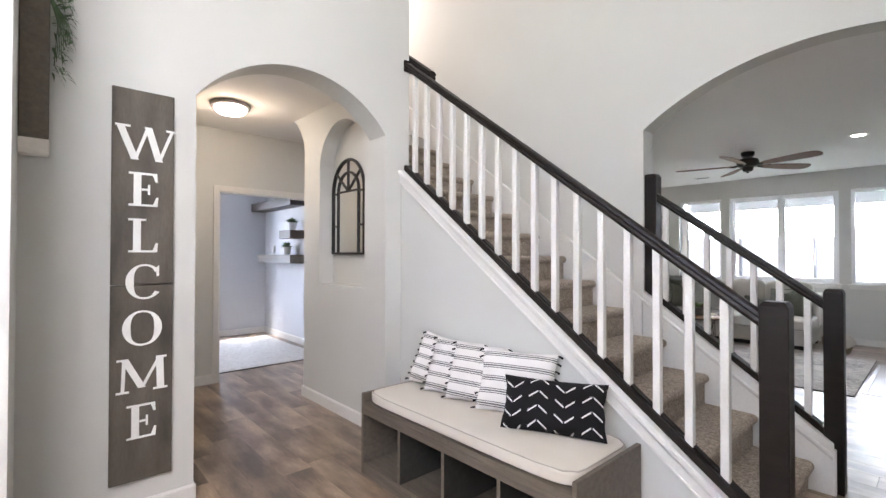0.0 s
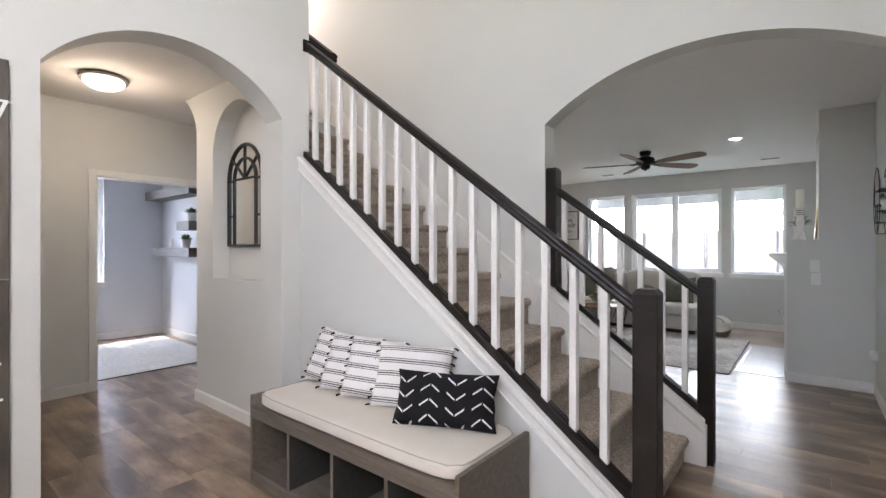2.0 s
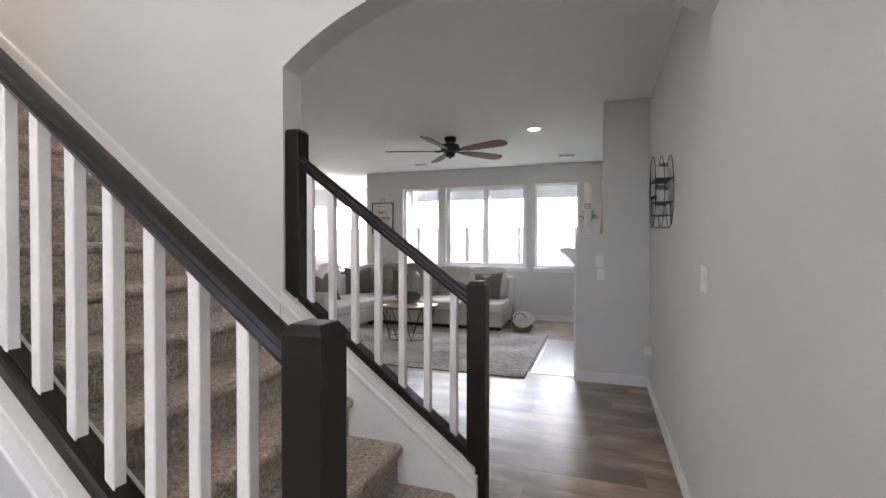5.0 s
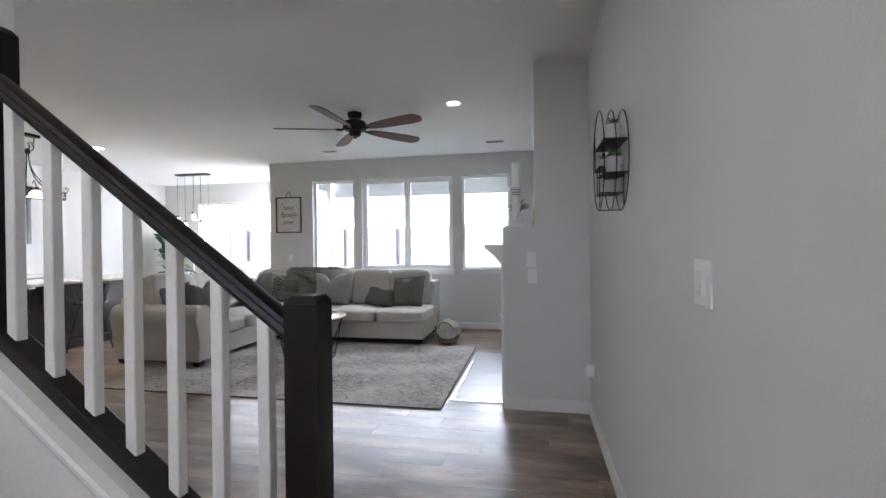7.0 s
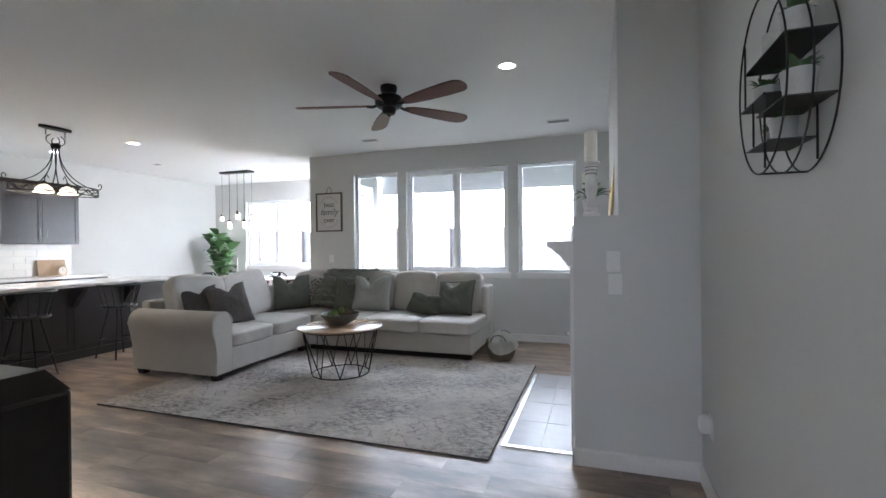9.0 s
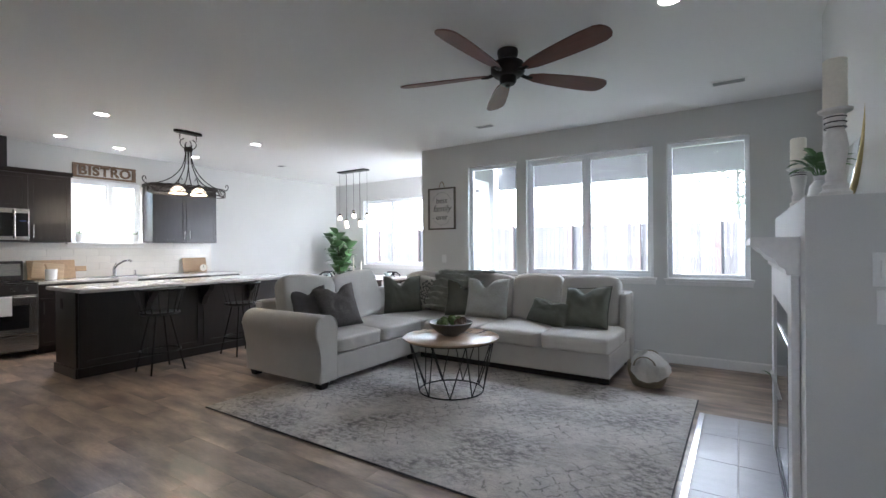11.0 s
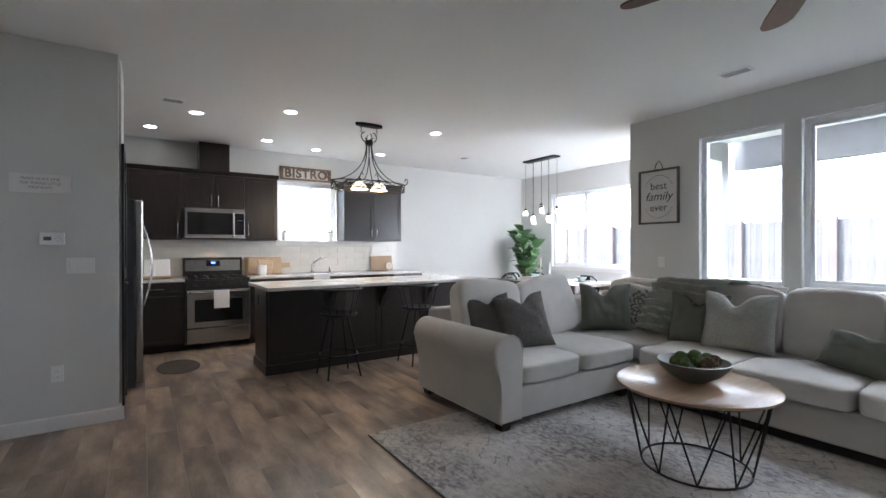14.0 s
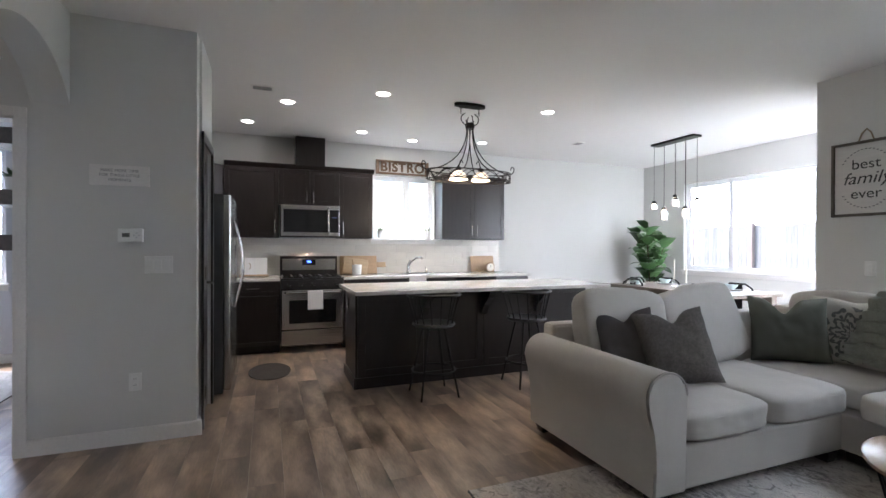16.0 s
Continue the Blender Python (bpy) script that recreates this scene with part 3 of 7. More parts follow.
RAIL = [(-0.022, -0.062), (-0.03, -0.045), (-0.024, -0.03), (-0.034, -0.018), (-0.03, -0.004), (-0.014, 0.004), (0.014, 0.004), (0.03, -0.004), (0.034, -0.018), (0.024, -0.03), (0.03, -0.045), (0.022, -0.062)]
RT = 1.018


def baluster(x, y, parent, foot=0.235):
    bm = bmesh.new()
    h = 0.0175
    z0, z1 = nosing(x) + foot, nosing(x) + RT - 0.058
    vs = []
    for dx, dy in ((-h, -h), (h, -h), (h, h), (-h, h)):
        vs.append((bm.verts.new((x + dx, y + dy, z0 - dx * SL)), bm.verts.new((x + dx, y + dy, z1 - dx * SL))))
    bm.faces.new([v[0] for v in vs])
    bm.faces.new([v[1] for v in vs][::-1])
    for i in range(4):
        j = (i + 1) % 4
        bm.faces.new((vs[i][0], vs[i][1], vs[j][1], vs[j][0]))
    bmesh.ops.bevel(bm, geom=[e for e in bm.edges if abs(e.verts[0].co.z - e.verts[1].co.z) > 0.3], offset=0.003, segments=1, affect="EDGES")
    return part("baluster", bm, TRIM, parent)


def newel(x, y, z0, z1, parent, w=0.049):
    bm = bmesh.new()
    box(bm, x - w, x + w, y - w, y + w, z0, z1 - 0.018, 0.004)
    c = bmesh.new()
    vs = [bm.verts.new((x + a * w * k, y + b * w * k, z)) for k, z in ((0.98, z1 - 0.0185), (0.72, z1)) for a, b in ((-1, -1), (1, -1), (1, 1), (-1, 1))]
    c.free()
    bm.faces.new(vs[4:])
    for i in range(4):
        j = (i + 1) % 4
        bm.faces.new((vs[i], vs[j], vs[4 + j], vs[4 + i]))
    return part("newel_post", bm, DARKWOOD, parent, "dark square post with a chamfered top")


for i in range(16):
    x = -2.764 + 0.1412 * i
    baluster(x, NRY, near_rail, 0.1955)
    if i < 15:
        part("fillet", sloped(bmesh.new(), x + 0.0185, x + 0.122, [(NRY - 0.015, 0.1953), (NRY - 0.015, 0.203), (NRY + 0.015, 0.203), (NRY + 0.015, 0.1953)]), DARKWOOD, near_rail)
part("handrail", sloped(bmesh.new(), -2.86, -0.515, [(NRY + y, RT - 0.008 + z) for y, z in RAIL]), DARKWOOD, near_rail, smooth=True)
newel(-0.468, NRY, 0.0, 1.203, near_rail)
part("rail_return", B(-2.872, -2.84, NRY - 0.045, NRY + 0.035, nosing(-2.85) + RT - 0.083, nosing(-2.85) + RT + 0.006, 0.006), DARKWOOD, near_rail)
for i in range(7):
    baluster(-1.412 + 0.139 * i, 3.415, far_rail)
part("handrail", sloped(bmesh.new(), -1.49, FRX - 0.045, [(3.415 + y, RT - 0.028 + z) for y, z in RAIL]), DARKWOOD, far_rail, smooth=True)
newel(FRX, 3.415, 0.0, 1.187, far_rail, 0.046)
newel(-1.515, 3.425, nosing(-1.515) + 0.17, 2.002, far_rail)
# wall-side handrail of the upper flight
wr = thing("wall_handrail", "dark wooden handrail mounted on the stairwell wall", "handrail")
part("handrail", sloped(bmesh.new(), -4.6, -2.64, [(2.17 + y, 1.055 + z) for y, z in RAIL]), DARKWOOD, wr, smooth=True)
for x in (-4.2, -2.95):
    part("bracket", tube(bmesh.new(), [(x, 2.106, nosing(x) + 0.95), (x, 2.17, nosing(x) + 0.95), (x, 2.17, nosing(x) + 0.99)], 0.008), BLACK, wr)


# ---- foyer ----
sign = thing("welcome_sign", "tall dark weathered plank sign with white painted letters", "sign")
for z0, z1 in ((0.212, 1.2245), (1.2275, 2.242)):
    part("board", B(SX + 0.002, SX + 0.024, 0.196, 0.472, z0, z1, 0.003), SIGNWOOD, sign)


def flat(bm, poly, x, t=0.0015):
    """A thin painted shape on a wall that faces +x; poly in (y, z)."""
    return prism(bm, poly, "x", x, x + t)


def stroke(bm, x, a, b, w):
    d = Vector((b[0] - a[0], b[1] - a[1])).normalized()
    n = Vector((-d.y, d.x)) * w / 2
    flat(bm, [(a[0] + n.x, a[1] + n.y), (b[0] + n.x, b[1] + n.y), (b[0] - n.x, b[1] - n.y), (a[0] - n.x, a[1] - n.y)], x, 0.0012 + random.random() * 0.0006)


def slant(bm, x, y0, y1, z0, z1, w):
    """A leaning stroke with level ends, from (y0, z0) to (y1, z1)."""
    flat(bm, [(y0 - w / 2, z0), (y0 + w / 2, z0), (y1 + w / 2, z1), (y1 - w / 2, z1)], x, 0.0012 + random.random() * 0.0006)


def bowl(bm, x, cy, cz, ry, rz, thick, thin, a0, a1, n=28):
    outer, inner = [], []
    for i in range(n + 1):
        a = a0 + (a1 - a0) * i / n
        t = thin + (thick - thin) * abs(math.cos(a)) ** 1.3
        outer.append((cy + ry * math.cos(a), cz + rz * math.sin(a)))
        inner.append((cy + (ry - t) * math.cos(a), cz + (rz - thin) * math.sin(a)))
    for i in range(n):
        flat(bm, [outer[i], outer[i + 1], inner[i + 1], inner[i]], x, 0.0014)


def letter(ch, cy, cz, x):
    bm = bmesh.new()
    h, k, t = 0.088, 0.034, 0.011
    if ch == "W":
        for y0, y1, w in ((-0.118, -0.052, k), (0.006, -0.052, 0.016), (0.006, 0.056, k), (0.118, 0.056, 0.016)):
            slant(bm, x, cy + y1, cy + y0, cz - h, cz + h, w)
        for a, b in ((-0.138, -0.072), (0.088, 0.135)):
            flat(bm, [(cy + a, cz + h - t), (cy + b, cz + h - t), (cy + b, cz + h), (cy + a, cz + h)], x, 0.0019)
    elif ch == "M":
        for y0, y1, w in ((-0.078, -0.084, 0.016), (-0.078, 0.0, k), (0.08, 0.0, 0.016), (0.078, 0.084, k)):
            z1 = cz - h if abs(y1) > 0.01 else cz - h + 0.02
            slant(bm, x, cy + y1, cy + y0, z1, cz + h, w)
        for z, a, b in ((cz - h, -0.112, -0.056), (cz - h, 0.05, 0.116), (cz + h - t, -0.11, -0.06), (cz + h - t, 0.064, 0.11)):
            flat(bm, [(cy + a, z), (cy + b, z), (cy + b, z + t), (cy + a, z + t)], x, 0.0019)
    elif ch in "EL":
        flat(bm, [(cy - 0.045, cz - h), (cy - 0.045 + k, cz - h), (cy - 0.045 + k, cz + h), (cy - 0.045, cz + h)], x, 0.0015)
        flat(bm, [(cy - 0.066, cz - h), (cy + 0.062, cz - h), (cy + 0.066, cz - h + 0.05), (cy + 0.056, cz - h + 0.05), (cy + 0.042, cz - h + t), (cy - 0.066, cz - h + t)], x, 0.0018)
        if ch == "L":
            flat(bm, [(cy - 0.066, cz + h - t), (cy + 0.012, cz + h - t), (cy + 0.012, cz + h), (cy - 0.066, cz + h)], x, 0.0019)
        else:
            flat(bm, [(cy - 0.066, cz + h), (cy + 0.060, cz + h), (cy + 0.062, cz + h - 0.045), (cy + 0.052, cz + h - 0.045), (cy + 0.040, cz + h - t), (cy - 0.066, cz + h - t)], x, 0.0019)
            flat(bm, [(cy - 0.01, cz - t / 2), (cy + 0.022, cz - t / 2), (cy + 0.022, cz + t / 2), (cy - 0.01, cz + t / 2)], x, 0.0021)
            flat(bm, [(cy + 0.018, cz - 0.026), (cy + 0.028, cz - 0.026), (cy + 0.028, cz + 0.026), (cy + 0.018, cz + 0.026)], x, 0.0023)
    elif ch == "O":
        bowl(bm, x, cy, cz, 0.088, 0.092, 0.036, 0.010, 0, math.tau, 40)
    elif ch == "C":
        bowl(bm, x, cy + 0.008, cz, 0.084, 0.092, 0.036, 0.010, radians(38), radians(322), 34)
        flat(bm, [(cy + 0.060, cz + 0.028), (cy + 0.072, cz + 0.028), (cy + 0.072, cz + 0.085), (cy + 0.060, cz + 0.075)], x, 0.0020)
    return part("letter", bm, WHITEPAINT, sign)


for i, ch in enumerate("WELCOME"):
    letter(ch, 0.334 + (0.012 if ch in "W" else 0.0), 1.966 - 0.2415 * i, SX + 0.0243)

# wall planter at the corner, with trailing leaves
planter = thing("wall_planter", "grey wooden wall planter frame with trailing greenery", "planter")
part("frame", B(-2.78, -2.72, -0.148, -0.045, 1.90, 2.62, 0.004), GREYWOOD, planter)
part("foot_block", B(-2.79, -2.71, -0.149, -0.043, 1.83, 1.90, 0.004), WHITEDIST, planter)


def leaf_shape(bm, base, tip, width, up, segs=4, fold=0.25):
    base, tip, up = Vector(base), Vector(tip), Vector(up).normalized()
    d = tip - base
    side = d.cross(up).normalized()
    rows = []
    for i in range(segs + 1):
        t = i / segs
        w = width * math.sin(math.pi * (0.08 + 0.92 * t) ** 0.85) * 0.5
        c = base + d * t + up * (math.sin(math.pi * t) * d.length * 0.12 - d.length * 0.10 * t * t)
        rows.append((bm.verts.new(c - side * w + up * w * fold), bm.verts.new(c), bm.verts.new(c + side * w + up * w * fold)))
    for a, b in zip(rows, rows[1:]):
        bm.faces.new((a[0], a[1], b[1], b[0]))
        bm.faces.new((a[1], a[2], b[2], b[1]))


bm = bmesh.new()
rnd = random.Random(5)
for i in range(170):
    z = 2.62 - 0.42 * rnd.random() ** 1.4
    b = Vector((-2.77 + rnd.uniform(-0.03, 0.05), -0.04 + rnd.uniform(0, 0.06), z))
    d = Vector((rnd.uniform(-0.6, 0.6), rnd.uniform(0.1, 1), rnd.uniform(-0.9, 0.3))).normalized() * rnd.uniform(0.03, 0.055)
    leaf_shape(bm, b, b + d, 0.014, (0.3, 0.3, 1), 3)
for i in range(9):
    y = -0.03 + 0.008 * i
    tube(bm, [(-2.75, -0.06, 2.6), (-2.75, y * 0.6, 2.45), (-2.75, y, 2.25 + 0.02 * i)], 0.0018, 5)
part("greenery", bm, SPRIG, planter, "dusty green trailing leaves")

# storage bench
# cubby shade put into the colour of the backing and dividers
BENCH_SHADE = mat("shaded_bench_interior", (0.032, 0.031, 0.027), 0.7, vary=0.25, scale=5, stretch=(1, 8, 8))
BX0, BX1, BY0, BY1, BZ = -2.505, -0.968, 1.460, BY - 0.02, 0.455
bench = thing("storage_bench", "weathered grey oak bench with open cubbies under the stairs", "bench")
for x in (BX0, BX1 - 0.022):
    part("side_panel", B(x, x + 0.022, BY0, BY1, 0.0, BZ + 0.055, 0.003), GREYWOOD, bench)
part("seat_board", B(BX0 + 0.0225, BX1 - 0.0225, BY0, BY1, BZ - 0.028, BZ, 0.002), GREYWOOD, bench)
part("front_rail", B(BX0 + 0.0225, BX1 - 0.0225, BY0 - 0.002, BY0 + 0.018, BZ - 0.075, BZ - 0.0285, 0.002), GREYWOOD, bench)
part("bottom_board", B(BX0 + 0.0225, BX1 - 0.0225, BY0 + 0.004, BY1, 0.05, 0.075, 0.002), GREYWOOD, bench)
part("plinth", B(BX0 + 0.0225, BX1 - 0.0225, BY0 + 0.002, BY0 + 0.02, 0.0, 0.0495, 0.002), GREYWOOD, bench)
part("back_panel", B(BX0 + 0.0225, BX1 - 0.0225, BY1 - 0.012, BY1 - 0.001, 0.0755, BZ - 0.0285), BENCH_SHADE, bench)
w = (BX1 - BX0 - 0.044) / 4
for i in range(1, 4):
    x = BX0 + 0.022 + w * i
    part("divider", B(x - 0.010, x + 0.010, BY0 + 0.003, BY1 - 0.0125, 0.0755, BZ - 0.0285, 0.001), BENCH_SHADE, bench)
    part("divider_edge", B(x - 0.010, x + 0.010, BY0 + 0.0005, BY0 + 0.0029, 0.0755, BZ - 0.0755), GREYWOOD, bench)
bm = bmesh.new()
rounded(bm, (BX1 - BX0 - 0.052) / 2, (BY1 - BY0 - 0.03) / 2, 0.034, 9, 16, 0.15, ((BX0 + BX1) / 2, (BY0 + BY1) / 2 - 0.006, BZ + 0.036))
cush = part("bench_cushion", bm, CREAM, None, smooth=True)
tagged(cush, "cream cotton bench cushion with piped edge", "cushion")
pip = []
cx, cy, hx, hy = (BX0 + BX1) / 2, (BY0 + BY1) / 2 - 0.006, (BX1 - BX0 - 0.06) / 2, (BY1 - BY0 - 0.04) / 2
for k in range(48):
    a = math.tau * k / 48
    c, s = math.cos(a), math.sin(a)
    r = (abs(c) ** 9 + abs(s) ** 9) ** (-1 / 9)
    pip.append((cx + hx * c * r, cy + hy * s * r, BZ + 0.063))
part("piping", tube(bmesh.new(), pip, 0.0035, 6, True), mat("taupe_piping", (0.36, 0.33, 0.29), 0.9), cush)


def pattern_mat(name, build):
    """Printed cloth; build(nodes, links, coordinate sockets) returns the socket of a colour factor."""
    m = mat(name, (0.72, 0.70, 0.68), 0.9, vary=0.03, scale=8, fine=380, bump=0.3, spec=0.15)
    n, l = m.node_tree.nodes, m.node_tree.links
    b = n["Principled BSDF"]
    old = b.inputs["Base Color"].links[0].from_socket
    tc, sp = n.new("ShaderNodeTexCoord"), n.new("ShaderNodeSeparateXYZ")
    l.new(tc.outputs["Object"], sp.inputs[0])

    def op(kind, a, b2=None, c=None):
        k = n.new("ShaderNodeMath")
        k.operation = kind
        for sock, v in zip(k.inputs, (a, b2, c)):
            if v is None:
                continue
            if isinstance(v, (int, float)):
                sock.default_value = v
            else:
                l.new(v, sock)
        return k.outputs[0]
    fac, dark, light = build(op, sp.outputs["X"], sp.outputs["Z"])
    mx = n.new("ShaderNodeMix")
    mx.data_type = "RGBA"
    l.new(fac, mx.inputs["Factor"])
    mul = n.new("ShaderNodeMix")
    mul.data_type, mul.blend_type = "RGBA", "MULTIPLY"
    mul.inputs["Factor"].default_value = 1
    l.new(old, mul.inputs["A"])
    mx.inputs["A"].default_value, mx.inputs["B"].default_value = (*light, 1), (*dark, 1)
    l.new(mx.outputs["Result"], mul.inputs["B"])
    l.new(mul.outputs["Result"], b.inputs["Base Color"])
    return m


def stripes(op, x, z):
    f = op("MODULO", op("ADD", z, 1.0), 0.068)
    wide = op("LESS_THAN", op("ABSOLUTE", op("SUBTRACT", f, 0.018)), 0.0036)
    thin = op("LESS_THAN", op("ABSOLUTE", op("SUBTRACT", f, 0.029)), 0.0022)
    thin2 = op("LESS_THAN", op("ABSOLUTE", op("SUBTRACT", f, 0.007)), 0.0022)
    return op("MAXIMUM", op("MAXIMUM", wide, thin), thin2), (0.17, 0.17, 0.18), (1, 1, 1)


def chevrons(op, x, z):
    xs = op("ADD", x, 1.0)
    col = op("FLOOR", op("DIVIDE", xs, 0.125))
    u = op("SUBTRACT", op("MODULO", xs, 0.125), 0.0625)
    odd = op("SUBTRACT", op("MULTIPLY", op("MODULO", col, 2.0), 2.0), 1.0)
    zz = op("ADD", op("ADD", z, 1.0), op("MULTIPLY", op("ABSOLUTE", u), op("MULTIPLY", odd, 0.75)))
    band = op("LESS_THAN", op("ABSOLUTE", op("SUBTRACT", op("MODULO", zz, 0.068), 0.034)), 0.0042)
    inside = op("LESS_THAN", op("ABSOLUTE", u), 0.045)
    gap = op("GREATER_THAN", op("ABSOLUTE", u), 0.004)
    return op("SUBTRACT", 1.0, op("MULTIPLY", op("MULTIPLY", band, inside), gap)), (0.018, 0.018, 0.02), (1, 1, 1)


STRIPED = pattern_mat("striped_cotton", stripes)
CHEVRON = pattern_mat("mudcloth_print", chevrons)


TASSEL = mat("black_cotton_yarn", (0.016, 0.016, 0.017), 0.95, vary=0.1, scale=40, bump=0.3, spec=0.1)


def cushion(name, label, material, w, h, d, m, dent=0.0, seed=1, category="pillow", group="", tassels=False, seam=None):
    ob = part(name, pillow(bmesh.new(), w, h, d, dent=dent, seed=seed), material, None, smooth=True)
    ob.matrix_basis = m
    tagged(ob, label, category, group)
    if tassels:
        for s in (-1, 1):
            for k in range(9):
                z = h * (0.03 + 0.94 * k / 8)
                x = s * (w / 2) * (1 - 0.07 * (1 - (2 * z / h - 1) ** 2))
                bm = tube(bmesh.new(), [(x - s * 0.004, 0, z), (x + s * 0.010, -0.002, z - 0.003), (x + s * 0.022, -0.004, z - 0.011)], 0.0035, 6, r1=0.0065)
                part("tassel", bm, TASSEL, ob)
    if seam:
        pts = []
        n = 14
        for side in range(4):
            for k in range(n):
                t = -1 + 2 * k / n
                u, v = ((t, -1), (1, t), (-t, 1), (-1, -t))[side]
                pts.append((u * w / 2 * (1 - 0.07 * (1 - v * v)), 0, h / 2 + v * h / 2 * (1 - 0.07 * (1 - u * u))))
        part("piping", tube(bmesh.new(), pts, 0.005, 6, True), seam, ob)
    return ob


ST = "striped throw pillows"
cz = BZ + 0.071
for i, (x, y, rz, lean, tilt) in enumerate(((-2.27, 1.81, 12, -26, 7), (-2.055, 1.785, 17, -24, 3), (-1.855, 1.785, 18, -23, 2), (-1.575, 1.815, 20, -24, 0))):
    cushion("striped_pillow", "white cotton pillow with charcoal stripes and black tassels", STRIPED, 0.35 if i < 3 else 0.44, 0.35, 0.13, pose(x, y, cz, lean, 0, rz) @ pose(0, 0, 0, 0, tilt, 0), seed=i, group=ST, tassels=True)
cushion("mudcloth_pillow", "black lumbar pillow with white chevron print", CHEVRON, 0.51, 0.265, 0.14, pose(-1.28, 1.745, cz, -27, 0, 25), seed=9)

# niche mirror
mir = thing("arched_mirror", "black metal framed arched window mirror", "mirror", m=pose(-3.615, 2.010, 1.383, 0, 0, 0))
mw, mh, spr = 0.270, 0.845, 0.56
outer = [(-mw, 0), (-mw, spr), *[(mw * math.sin(a), spr + (mh - spr) * math.cos(a)) for a in [radians(-90 + 9 * k) for k in range(1, 20)]], (mw, spr), (mw, 0)]
part("frame", tube(bmesh.new(), [(x, -0.008, z + 0.012) for x, z in outer], 0.0145, 8, True), BLACK, mir, smooth=True)
inner = [(x * 0.66, 0.0 if z == 0 else (z if z <= spr else spr + (z - spr) * 0.6)) for x, z in outer]
part("frame", tube(bmesh.new(), [(x, -0.008, z + 0.012) for x, z in inner], 0.0115, 8, True), BLACK, mir, smooth=True)
part("glass", prism(bmesh.new(), [(x, z + 0.012) for x, z in outer], "y", -0.004, 0.0), MIRROR, mir)
for a, b in (((-0.19, spr), (0.19, spr)), ((0, spr), (0, mh)), ((0, spr), (-0.2, spr + 0.17)), ((0, spr), (0.2, spr + 0.17)), ((-mw, 0.25), (-0.189, 0.25)), ((mw, 0.25), (0.189, 0.25)), ((-mw, 0.55), (-0.189, 0.55)), ((mw, 0.55), (0.189, 0.55))):
    part("bar", tube(bmesh.new(), [(a[0], -0.008, a[1] + 0.012), (b[0], -0.008, b[1] + 0.012)], 0.0095, 6), BLACK, mir)

# hall ceiling lamp
hl = thing("ceiling_lamp", "flush ceiling lamp with an opal glass bowl", "lamp", m=pose(-4.35, 1.22, H))
part("rim", lathe(bmesh.new(), [(0, -0.001), (0.165, -0.001), (0.17, -0.012), (0.165, -0.035), (0.14, -0.04), (0, -0.04)], 32), mat("brushed_nickel_rim", (0.30, 0.28, 0.26), 0.4, 0.8), hl, smooth=True)
part("shade", lathe(bmesh.new(), [(0.138, -0.041), (0.132, -0.06), (0.105, -0.082), (0.06, -0.097), (0, -0.102)], 32), OPAL, hl, "glowing opal glass", smooth=True)
lamp("hall_lamp", "POINT", pose(-4.35, 1.22, H - 0.32), 1.25, (1.0, 0.74, 0.48), radius=0.08)

# office: rug and floating shelves
rug = thing("shag_rug", "white shaggy rug on the office floor", "rug")
bm = bmesh.new()
rnd = random.Random(3)
n1, n2 = 60, 56
g = [[bm.verts.new((-7.66 + 2.02 * i / n1, 1.50 + 1.32 * j / n2, (0.012 if i in (0, n1) or j in (0, n2) else 0.022 + 0.012 * rnd.random()))) for j in range(n2 + 1)] for i in range(n1 + 1)]
for i in range(n1):
    for j in range(n2):
        bm.faces.new((g[i][j], g[i + 1][j], g[i + 1][j + 1], g[i][j + 1]))
part("shag_surface", bm, mat("white_shag_pile", (0.70, 0.69, 0.68), 0.95, vary=0.12, scale=22, fine=140, bump=0.9, fine_vary=0.12), rug)
part("backing", B(-7.66, -5.64, 1.50, 2.82, 0.001, 0.0115), mat("dark_rug_edge", (0.06, 0.055, 0.05), 0.9), rug)
SHELFWOOD = mat("grey_brown_shelf_wood", (0.10, 0.088, 0.080), 0.55, vary=0.2, scale=4, fine=60, bump=0.1, stretch=(1, 8, 8))
for x0, x1, z0, z1 in ((-8.145, -6.52, 2.125, 2.26), (-6.93, -6.52, 1.625, 1.75), (-7.83, -6.52, 1.25, 1.38)):
    s = part("floating_shelf", B(x0, x1, 2.72, 2.968, z0, z1, 0.004), SHELFWOOD)
    tagged(s, "thick grey-brown wooden floating shelf on the office wall", "shelf", "office shelves")


def succulent(m, r=0.045, h=0.09, label="small green plant in a white pot", seed=1, leaves=26, material=None, pot=None):
    p = thing("potted_plant", label, "plant", m=m)
    part("pot", lathe(bmesh.new(), [(0, 0.0), (r * 0.78, 0.0), (r, h), (r * 0.9, h), (r * 0.86, h * 0.85), (0, h * 0.85)], 20), pot or CERAMIC, p, smooth=True)
    bm = bmesh.new()
    q = random.Random(seed)
    for i in range(leaves):
        a, e = q.random() * math.tau, q.uniform(0.25, 1.35)
        L = r * q.uniform(0.9, 1.7)
        d = Vector((math.cos(a) * math.cos(e), math.sin(a) * math.cos(e), math.sin(e))) * L
        b = Vector((math.cos(a) * r * 0.3, math.sin(a) * r * 0.3, h * 0.86))
        leaf_shape(bm, b, b + d, r * 0.5, (0, 0, 1), 4)
    part("leaves", bm, material or SPRIG, p)
    return p


